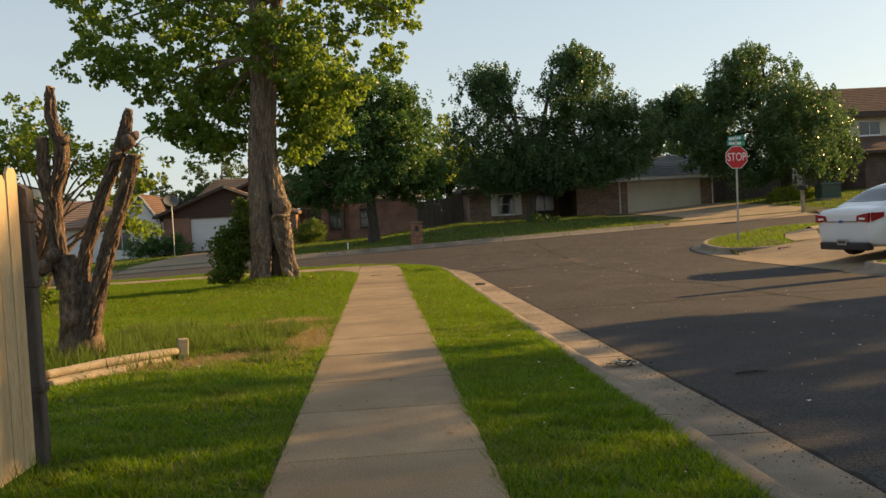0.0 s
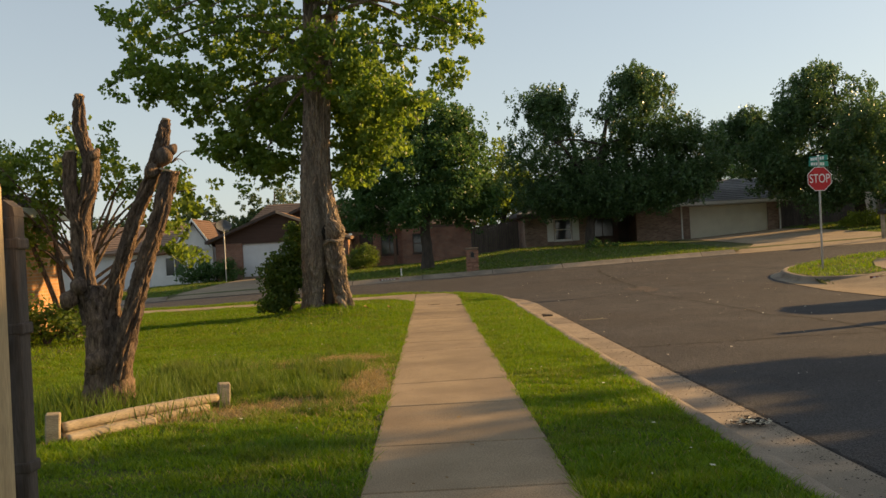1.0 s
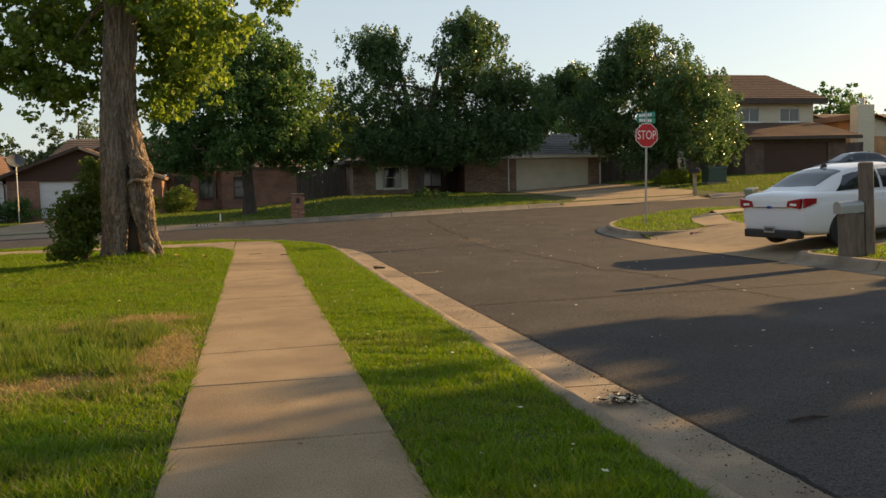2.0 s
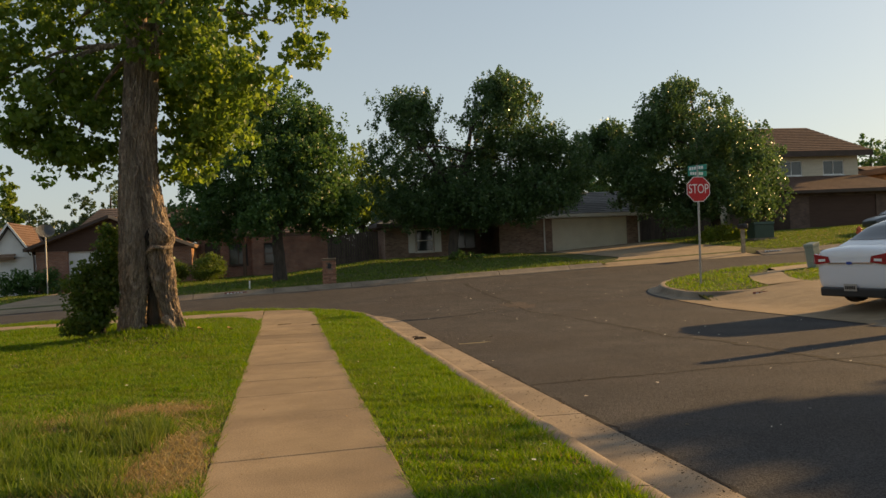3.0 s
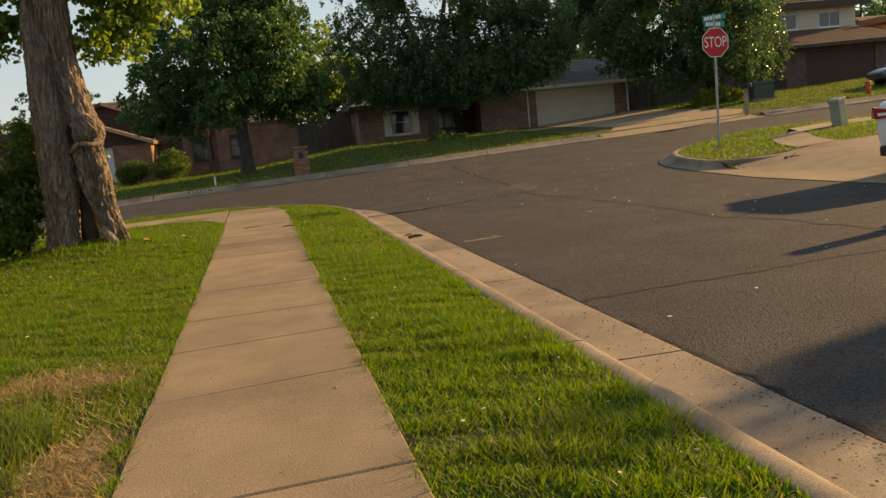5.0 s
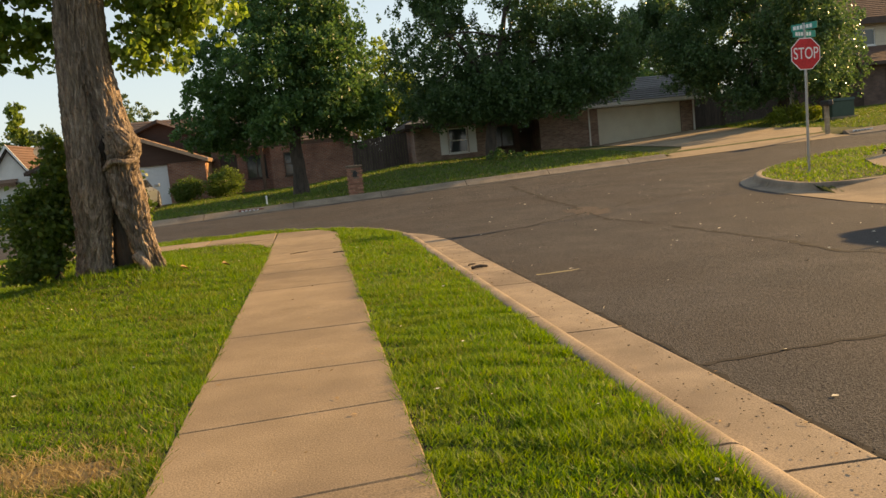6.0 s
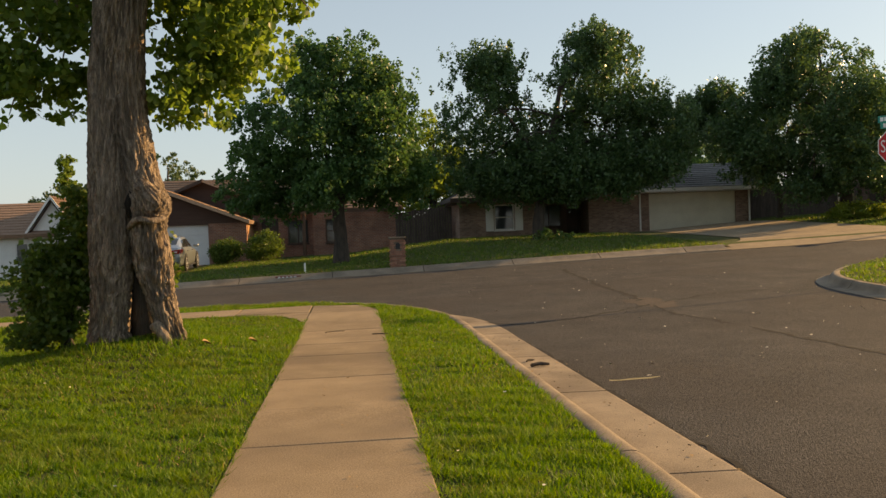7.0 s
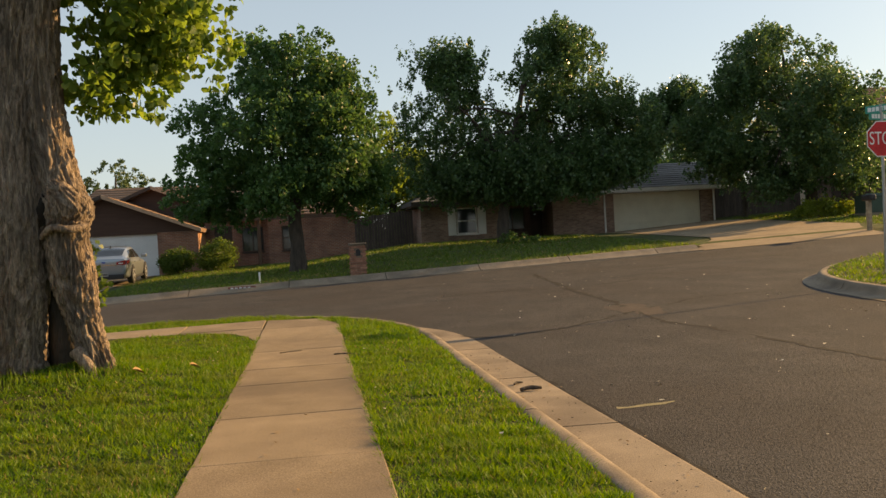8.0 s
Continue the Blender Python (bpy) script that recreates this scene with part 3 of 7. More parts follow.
def slab(corners, lift, parent):
    """A slab between four corners (x, y), following the ground, with a thickness and eased edges."""
    c = [Vector((x, y, bare_level(x, y) + dz)) for (x, y), dz in zip(corners, lift)]
    mid = sum(c, Vector()) / 4
    verts = []
    for inset, dz in ((0.0, -0.12), (0.0, 0.018), (0.008, 0.026)):
        verts += [v + (mid - v).normalized() * inset * 1.4 + Vector((0, 0, dz)) for v in c]
    faces = [(8, 9, 10, 11)]
    for r in (0, 4):
        faces += [(r + k, r + (k + 1) % 4, r + 4 + (k + 1) % 4, r + 4 + k) for k in range(4)]
    return mesh_ob("slab", verts, faces, M["concrete"], parent)


rng = np.random.default_rng(5)
for a, b in zip(JOINTS[:-1], JOINTS[1:]):
    wide = (11.8, 16.75, 23.8)
    g0, g1 = (0.012 if v in wide else 0.0065 for v in (a, b))
    lift = rng.uniform(-0.002, 0.002, 4) + (0.008 if b in wide else 0) * np.array([0, 0, 1, 1])
    slab([(-0.61, a + g0), (0.61, a + g0 + SKEW.get(a, -0.02)), (0.61, b - g1 + SKEW.get(b, -0.02)), (-0.61, b - g1)], lift, footpath)
slab([(-0.60, 25.02), (0.61, 24.98), (0.35, 26.0), (-0.60, 26.35)], [0, 0, 0, 0], footpath)
x0 = -0.62
for k in range(18):
    x1 = x0 - 1.35
    slab([(x1 + 0.008, 25.25), (x0 - 0.008, 25.25), (x0 - 0.008, 26.4), (x1 + 0.008, 26.4)], rng.uniform(-0.005, 0.005, 4), footpath)
    x0 = x1

# Rounded inner corner where the two paths meet
arc = [(-0.62, 23.2), (-0.66, 23.7), (-0.80, 24.25), (-1.05, 24.7), (-1.45, 25.05), (-2.0, 25.24)]
flare = [Vector((x, y, bare_level(x, y) + 0.02)) for x, y in arc + [(-0.62, 25.24)]]
nv = len(flare)
mesh_ob("slab", [v - Vector((0, 0, 0.12)) for v in flare] + flare, [tuple(range(nv, 2 * nv))] + [(k, (k + 1) % nv, nv + (k + 1) % nv, nv + k) for k in range(nv)], M["concrete"], footpath)

# Drives
def drive(name, outline_rows, zf, label):
    return sheet(name, range(len(outline_rows)), lambda k: outline_rows[k], zf, M["concrete"], label, "driveway")


drive("driveway_garage", [[(a + (b - a) * v, y) for v in np.linspace(0, 1, 9)] for y, a, b in [(37.35, 12.7, 20.4), (38.2, 13.35, 20.2), (39.5, 14.6, 20.6)] + [(y, 15.3, 21.6) for y in np.linspace(41, 53.4, 9)]],
      lambda x, y: bare_level(x, y) + 0.012 - 0.163 * (1 - hump(37.36, 39.2, y)), "pale concrete drive up to the cream garage door")
drive("driveway_left", [[(a + (b - a) * v, y) for v in np.linspace(0, 1, 9)] for y, a, b in [(37.35, -11.8, -6.4), (38.2, -11.6, -6.7), (39.5, -11.6, -7.0)] + [(y, -11.7, -7.2) for y in np.linspace(41, 53.0, 9)]],
      lambda x, y: bare_level(x, y) + 0.012 - 0.163 * (1 - hump(37.36, 39.2, y)), "grey concrete drive before the white garage door")
drive("driveway_far_left", [[(a + (b - a) * v, y) for v in np.linspace(0, 1, 9)] for y, a, b in [(37.35, -22.6, -16.8), (39.5, -22.0, -17.2)] + [(y, -22, -17.2) for y in np.linspace(41, 52.8, 9)]],
      lambda x, y: bare_level(x, y) + 0.012 - 0.163 * (1 - hump(37.36, 39.2, y)), "grey concrete drive of the pale house")
drive("driveway_corner", [[(x, a + (b - a) * v) for v in np.linspace(0, 1, 14)] for x, a, b in [(9.72, 16.8, 24.6), (10.2, 17.1, 24.2), (10.8, 17.45, 23.95), (11.5, 17.5, 24.0), (12.5, 17.5, 24.25), (13.4, 17.5, 24.6), (14.5, 17.5, 24.3), (16, 17.5, 23.9), (20, 17.5, 23.9), (30, 17.5, 23.9)]],
      lambda x, y: right_level(x, y) + 0.012 if x > 10.25 else road_level(x, y) + 0.012, "pale concrete drive of the corner plot")
walk_c = [(13.0, 24.4), (13.3, 25.6), (13.9, 26.8), (15.0, 27.8), (16.6, 28.3), (20, 28.4), (30, 28.4), (45, 28.4)]
drive("footpath_corner", [[(x - 0.55 + 1.1 * v if k < 3 else x, y + (v - 0.5) * (0.0 if k < 3 else 1.1)) for v in (1, 0.5, 0)] for k, (x, y) in enumerate(walk_c)], lambda x, y: right_level(x, y) + 0.02, "pale concrete path round the corner plot")

# ---- houses ----
def wall_with_holes(x0, x1, z0, z1, holes, thick, y):
    """A wall along x at y (its front), thick behind it, with real openings (x0, x1, z0, z1)."""
    xs = sorted({x0, x1, *(v for h in holes for v in h[:2])})
    zs = sorted({z0, z1, *(v for h in holes for v in h[2:4])})
    bm = bmesh.new()
    for a, b in zip(xs[:-1], xs[1:]):
        for c, d in zip(zs[:-1], zs[1:]):
            if not any(h[0] - 1e-6 <= a and b <= h[1] + 1e-6 and h[2] - 1e-6 <= c and d <= h[3] + 1e-6 for h in holes):
                box(a, b, y, y + thick, c, d, 0, bm)
    bmesh.ops.remove_doubles(bm, verts=bm.verts, dist=1e-4)
    return bm


def slope(house, a, b, c, d, material, courses=12, name="roof"):
    """One roof slope: a stepped sheet of shingle courses over a boarded underside, all one piece."""
    A, B, C, D = (Vector(p) for p in (a, b, c, d))
    n = (B - A).cross(D - A)
    if n.length < 1e-6:
        n = (B - A).cross(C - A)
    n.normalize()
    if n.z < 0:
        n = -n
    verts, faces = [A - n * 0.16, B - n * 0.16], []
    for k in range(courses):
        f, g = k / courses, (k + 1) / courses
        verts += [A.lerp(D, f) + n * 0.03, B.lerp(C, f) + n * 0.03, A.lerp(D, g), B.lerp(C, g)]
    verts += [D - n * 0.16, C - n * 0.16]
    for k in range(0, len(verts) - 2, 2):
        faces.append((k, k + 1, k + 3, k + 2))
    faces.append((len(verts) - 2, len(verts) - 1, 1, 0))
    return mesh_ob(name, verts, faces, material, house)


def window(house, x0, x1, z0, z1, y, frame_m, shutters=None, cross=1):
    """A framed window set into its opening: frame with mullion, sill and panes."""
    w = 0.06
    bm = bmesh.new()
    for a, b, c, d in ((x0, x0 + w, z0, z1), (x1 - w, x1, z0, z1), (x0 + w, x1 - w, z1 - w, z1), (x0 + w, x1 - w, z0, z0 + w)):
        box(a, b, y + 0.03, y + 0.11, c, d, 0, bm)
    xm, zm = (x0 + x1) / 2, (z0 + z1) / 2
    if cross == 1:
        box(xm - 0.025, xm + 0.025, y + 0.035, y + 0.105, z0 + w, z1 - w, 0, bm)
    else:
        box(x0 + w, x1 - w, y + 0.035, y + 0.105, zm - 0.025, zm + 0.025, 0, bm)
    win = part("window", bm, frame_m, house, "framed window with dark panes")
    if cross == 1:
        part("pane", box(x0 + w, xm - 0.025, y + 0.065, y + 0.075, z0 + w, z1 - w), M["window"], win)
        part("pane", box(xm + 0.025, x1 - w, y + 0.065, y + 0.075, z0 + w, z1 - w), M["window"], win)
    else:
        part("pane", box(x0 + w, x1 - w, y + 0.065, y + 0.075, z0 + w, zm - 0.025), M["window"], win)
        part("pane", box(x0 + w, x1 - w, y + 0.065, y + 0.075, zm + 0.025, z1 - w), M["window"], win)
    part("sill", box(x0 - 0.05, x1 + 0.05, y - 0.05, y + 0.03, z0 - 0.07, z0 - 0.003, 0.008), frame_m, win)
    if shutters:
        for a in (x0 - 0.46, x1 + 0.04):
            bm = box(a, a + 0.42, y - 0.05, y - 0.004, z0 - 0.05, z1 + 0.05)
            for k in range(11):
                zz = z0 + (z1 - z0) * (k + 0.5) / 11
                box(a + 0.06, a + 0.36, y - 0.065, y - 0.05, zz - 0.035, zz + 0.035, 0, bm)
            part("shutter", bm, shutters, house, "pale louvred shutter")
    return win


def garage_door(house, x0, x1, z0, z1, y, material, label):
    """An overhead door of four panels in its opening."""
    door = part("garage_door", box(x0, x1, y + 0.10, y + 0.12, z0, z1), material, house, label)
    h = (z1 - z0) / 4
    for k in range(4):
        bm = box(x0 + 0.01, x1 - 0.01, y + 0.075, y + 0.10, z0 + k * h + 0.006, z0 + (k + 1) * h - 0.006, 0.006)
        n = max(int((x1 - x0) / 0.62), 3)
        for j in range(n):
            a = x0 + 0.08 + j * (x1 - x0 - 0.16) / n
            box(a + 0.05, a + (x1 - x0 - 0.16) / n - 0.05, y + 0.068, y + 0.075, z0 + k * h + 0.12, z0 + (k + 1) * h - 0.12, 0, bm)
        part("panel", bm, material, door)
    return door


def bargeboard(house, a, b, material, y0=-0.02, y1=0.0, depth=0.18):
    A, B = Vector(a), Vector(b)
    n = Vector((0, 0, 1))
    bm = bmesh.new()
    vs = [bm.verts.new(v) for v in (A, B, B - n * depth, A - n * depth)]
    f = bm.faces.new(vs)
    ex = bmesh.ops.extrude_face_region(bm, geom=[f])
    bmesh.ops.translate(bm, verts=[v for v in ex["geom"] if isinstance(v, bmesh.types.BMVert)], vec=(0, -0.05, 0))
    return part("bargeboard", bm, material, house)


def brick_garage_house():
    h = base("house", pose(0.1, 0, -0.09), "low brick house with cream garage door and grey shingle roof", "house")
    y, zb, ze = 53.5, 0.75, 3.52
    part("wall", wall_with_holes(13.1, 21.95, zb, ze - 0.1, [(16.17, 21.1, zb, 3.3)], 0.3, y), M["brick_mix"], h)
    garage_door(h, 16.17, 21.1, 1.19, 3.3, y, M["door_cream"], "cream sectional garage door")
    part("threshold", box(16.17, 21.1, y + 0.02, y + 0.3, 0.9, 1.19), M["kerb"], h)
    part("wall", box(12.8, 13.1, y, y + 10, zb, ze - 0.1), M["brick_mix"], h)
    part("wall", box(21.65, 21.95, y + 0.3, y + 10, zb, ze - 0.1), M["brick_mix"], h)
    part("wall", wall_with_holes(5.7, 9.9, zb, 3.3, [(7.55, 8.6, 1.62, 2.95)], 0.3, y - 0.6), M["brick_mix"], h)
    window(h, 7.55, 8.6, 1.62, 2.95, y - 0.6, M["white_paint"], M["white_paint"], cross=2)
    part("wall", box(5.7, 6.0, y - 0.3, y + 10, zb, 3.3), M["brick_mix"], h)
    part("wall", box(9.6, 9.9, y - 0.3, y + 1.6, zb, 3.3), M["brick_mix"], h)
    # Recessed porch wall: the shade of the recess is put into a darker brick.
    part("wall", wall_with_holes(9.9, 12.8, zb, 3.3, [(10.3, 11.7, 1.7, 2.9), (12.0, 12.7, 1.1, 3.1)], 0.3, y + 1.6), M["brick_dark"], h)
    window(h, 10.3, 11.7, 1.7, 2.9, y + 1.6, M["trim_dark"])
    part("door", box(12.0, 12.7, y + 1.7, y + 1.75, 1.1, 3.1, 0.01), M["trim_dark"], h)
    part("wall", box(5.7, 21.95, y + 10, y + 10.3, zb, 3.4), M["brick_mix"], h)
    # Hipped roof over all, with the garage wing's own slope.
    e0, e1, f0, f1, rz = 5.2, 22.4, y - 1.1, y + 10.8, 5.2
    slope(h, (e0, f0, 3.32), (13.0, f0, 3.32), (13.0, y + 4.8, rz), (9.4, y + 4.8, rz), M["shingle_grey"])
    slope(h, (13.0, y - 0.45, 3.56), (e1, y - 0.45, 3.56), (26.4, y + 4.8, rz), (13.0, y + 4.8, rz), M["shingle_grey"])
    slope(h, (e1, f1, 3.5), (e0, f1, 3.4), (9.4, y + 4.8, rz), (26.4, y + 4.8, rz), M["shingle_grey"])
    slope(h, (e0, f1, 3.4), (e0, f0, 3.32), (9.4, y + 4.8, rz), (9.4, y + 4.8, rz), M["shingle_grey"])
    slope(h, (e1, y - 0.45, 3.56), (e1, f1, 3.5), (26.4, y + 4.8, rz), (26.4, y + 4.8, rz), M["shingle_grey"])
    part("fascia", box(13.0, 22.4, y - 0.50, y - 0.46, 3.36, 3.55), M["white_paint"], h)
    # Left eave boards: the trees' shade is put into a dark trim colour.
    part("fascia", box(5.2, 13.0, y - 1.16, y - 1.11, 3.12, 3.31), M["trim_dark"], h)
    part("soffit", box(5.2, 13.0, y - 1.1, y + 1.6, 3.06, 3.10), M["trim_dark"], h)
    part("soffit", box(13.0, 22.4, y - 0.45, y + 0.0, 3.32, 3.35), M["white_paint"], h)
    for px in (15.65, 21.85):
        part("downpipe", box(px - 0.04, px + 0.04, y - 0.085, y - 0.003, 1.1, 3.36, 0.012), M["white_paint"], h)


def gable_house():
    h = base("house", pose(-0.28, 0, -0.13), "brown gabled brick house with white garage door", "house")
    y, zb = 53.0, 0.0
    px, pz, xl, xr, ez = -9.1, 4.42, -13.5, -4.62, 2.62
    part("wall", wall_with_holes(-13.0, -4.85, zb, 2.55, [(-11.35, -6.75, zb, 2.5)], 0.3, y), M["brick_red"], h)
    garage_door(h, -11.35, -6.75, 0.47, 2.5, y, M["door_white"], "white sectional garage door")
    part("threshold", box(-11.35, -6.75, y + 0.02, y + 0.3, 0.1, 0.47), M["kerb"], h)
    g = prism([(-13.0, 2.55), (-4.85, 2.55), (-4.85, 2.62), (px, 4.32), (-13.0, 2.75)], y - 0.03, y + 0.2)
    part("gable", g, M["brown_siding"], h, "dark brown board gable")
    part("gable", prism([(-11.36, 2.49), (-6.74, 2.49), (-6.74, 2.60), (-11.36, 2.60)], y - 0.06, y - 0.035), M["brown_siding"], h)
    # Same brick as the front; the sun on this side is painted as orange.
    part("wall", box(-5.15, -4.85, y + 0.3, y + 9, zb, 2.6), M["brick_orange"], h, "brick side wall with sunlight put into its orange colour")
    part("wall", box(-13.0, -12.7, y + 0.3, y + 9, zb, 2.6), M["brick_red"], h)
    slope(h, (xr, y - 0.5, ez), (xr, y + 6, ez), (px, y + 6, pz), (px, y - 0.5, pz), M["shingle_tan"])
    slope(h, (xl, y + 6, ez + 0.1), (xl, y - 0.5, ez + 0.1), (px, y - 0.5, pz), (px, y + 6, pz), M["shingle_tan"])
    bargeboard(h, (px, y - 0.5, pz + 0.02), (xr, y - 0.5, ez + 0.02), M["trim_tan"])
    bargeboard(h, (px, y - 0.5, pz + 0.02), (xl, y - 0.5, ez + 0.12), M["trim_dark"])
    # Second gable behind and the main roof
    p2, z2 = -7.4, 5.0
    part("gable", prism([(-10.6, 3.4), (-3.4, 3.0), (-3.4, 3.3), (p2, z2 - 0.08), (-10.6, 3.7)], y + 3.0, y + 3.2), M["brown_siding"], h)
    slope(h, (-3.0, y + 2.6, 3.2), (-3.0, y + 8, 3.2), (p2, y + 8, z2), (p2, y + 2.6, z2), M["shingle_tan"])
    slope(h, (-11.2, y + 8, 3.4), (-11.2, y + 2.6, 3.4), (p2, y + 2.6, z2), (p2, y + 8, z2), M["shingle_tan"])
    bargeboard(h, (p2, y + 2.6, z2 + 0.02), (-3.0, y + 2.6, 3.22), M["trim_tan"])
    bargeboard(h, (p2, y + 2.6, z2 + 0.02), (-11.2, y + 2.6, 3.42), M["trim_dark"])
    slope(h, (-12.6, y + 4.2, 3.3), (3.2, y + 1.2, 3.12), (1.2, y + 6.5, 5.25), (-10.9, y + 6.5, 5.25), M["shingle_tan"], 14)
    slope(h, (3.2, y + 12, 3.1), (-12.6, y + 12, 3.3), (-10.9, y + 6.5, 5.25), (1.2, y + 6.5, 5.25), M["shingle_tan"])
    slope(h, (3.2, y + 1.2, 3.12), (3.2, y + 12, 3.1), (1.2, y + 6.5, 5.25), (1.2, y + 6.5, 5.25), M["shingle_tan"])
    slope(h, (-12.6, y + 12, 3.3), (-12.6, y + 4.2, 3.3), (-10.9, y + 6.5, 5.25), (-10.9, y + 6.5, 5.25), M["shingle_tan"])
    # Wing with the porch
    part("wall", wall_with_holes(-4.85, -1.6, zb, 3.0, [(-4.4, -3.5, 0.7, 2.75), (-3.0, -1.9, 1.35, 2.65)], 0.3, y + 3.0), M["brick_red"], h)
    part("door", box(-4.4, -3.5, y + 3.1, y + 3.15, 0.7, 2.75, 0.01), M["trim_dark"], h)
    window(h, -3.0, -1.9, 1.35, 2.65, y + 3.0, M["trim_dark"])
    part("wall", wall_with_holes(-1.6, 2.9, zb, 3.0, [(-0.9, 0.1, 1.35, 2.6)], 0.3, y + 1.6), M["brick_red"], h)
    window(h, -0.9, 0.1, 1.35, 2.6, y + 1.6, M["trim_dark"], cross=2)
    part("wall", box(-1.6, -1.3, y + 1.9, y + 3.0, zb, 3.0), M["brick_red"], h)
    part("wall", box(2.6, 2.9, y + 1.9, y + 11, zb, 3.0), M["brick_red"], h)
    part("post", box(-2.12, -1.94, y + 1.3, y + 1.48, 0.3, 3.0, 0.01), M["post_brown"], h, "brown timber porch post")
    part("fascia", box(-3.0, 3.15, y + 1.12, y + 1.17, 2.92, 3.10), M["post_brown"], h)


def pale_house():
    h = base("house", pose(-0.35, 0, -0.2), "pale low house with white gable and brown roof", "house")
    y = 54.0
    part("wall", wall_with_holes(-24.0, -14.6, -0.6, 2.4, [(-21.9, -17.3, -0.6, 2.05), (-16.4, -15.2, 0.8, 2.0)], 0.3, y), M["white_paint"], h)
    garage_door(h, -21.9, -17.3, 0.0, 2.05, y, M["door_white"], "white garage door")
    window(h, -16.4, -15.2, 0.8, 2.0, y, M["white_paint"])
    part("gable", prism([(-15.75, 2.4), (-13.35, 2.4), (-13.35, 2.55), (-14.5, 4.2), (-15.75, 2.5)], y - 0.05, y + 0.15), M["white_paint"], h)
    bargeboard(h, (-14.5, y - 0.3, 4.35), (-13.3, y - 0.3, 2.6), M["white_paint"])
    bargeboard(h, (-14.5, y - 0.3, 4.35), (-15.9, y - 0.3, 2.35), M["white_paint"])
    slope(h, (-13.3, y - 0.3, 2.58), (-13.3, y + 4, 2.58), (-14.5, y + 4, 4.33), (-14.5, y - 0.3, 4.33), M["shingle_brown"])
    slope(h, (-15.9, y + 4, 2.32), (-15.9, y - 0.3, 2.32), (-14.5, y - 0.3, 4.33), (-14.5, y + 4, 4.33), M["shingle_brown"])
    part("wall", box(-14.6, -13.35, y, y + 0.3, -0.6, 2.395), M["white_paint"], h)
    slope(h, (-24.6, y - 0.5, 2.4), (-14.2, y - 0.5, 2.4), (-14.2, y + 4.5, 4.25), (-22.2, y + 4.5, 4.25), M["shingle_tan"])
    slope(h, (-14.2, y + 9.5, 2.4), (-24.6, y + 9.5, 2.4), (-22.2, y + 4.5, 4.25), (-14.2, y + 4.5, 4.25), M["shingle_brown"])
    slope(h, (-24.6, y + 9.5, 2.4), (-24.6, y - 0.5, 2.4), (-22.2, y + 4.5, 4.25), (-22.2, y + 4.5, 4.25), M["shingle_brown"])
    part("wall", prism([(y + 0.3, -0.6), (y + 9, -0.6), (y + 9, 2.3), (y + 4.5, 4.1), (y + 0.3, 2.3)], -14.6, -14.9, "yz"), M["white_paint"], h)
    part("wall", box(-24.0, -23.7, y + 0.3, y + 9, -0.6, 2.35), M["brick_mix"], h)
    part("wall", wall_with_holes(-34, -24.3, -0.8, 2.2, [(-28, -26.6, 0.6, 1.8)], 0.3, y - 1.2), M["brick_mix"], h)
    window(h, -28, -26.6, 0.6, 1.8, y - 1.2, M["white_paint"])
    slope(h, (-35, y - 1.8, 2.3), (-23.6, y - 1.8, 2.3), (-27.0, y + 3.5, 4.0), (-33, y + 3.5, 4.0), M["shingle_tan"])
    slope(h, (-23.6, y - 1.8, 2.3), (-23.6, y + 9, 2.3), (-27.0, y + 3.5, 4.0), (-27.0, y + 3.5, 4.0), M["shingle_tan"])


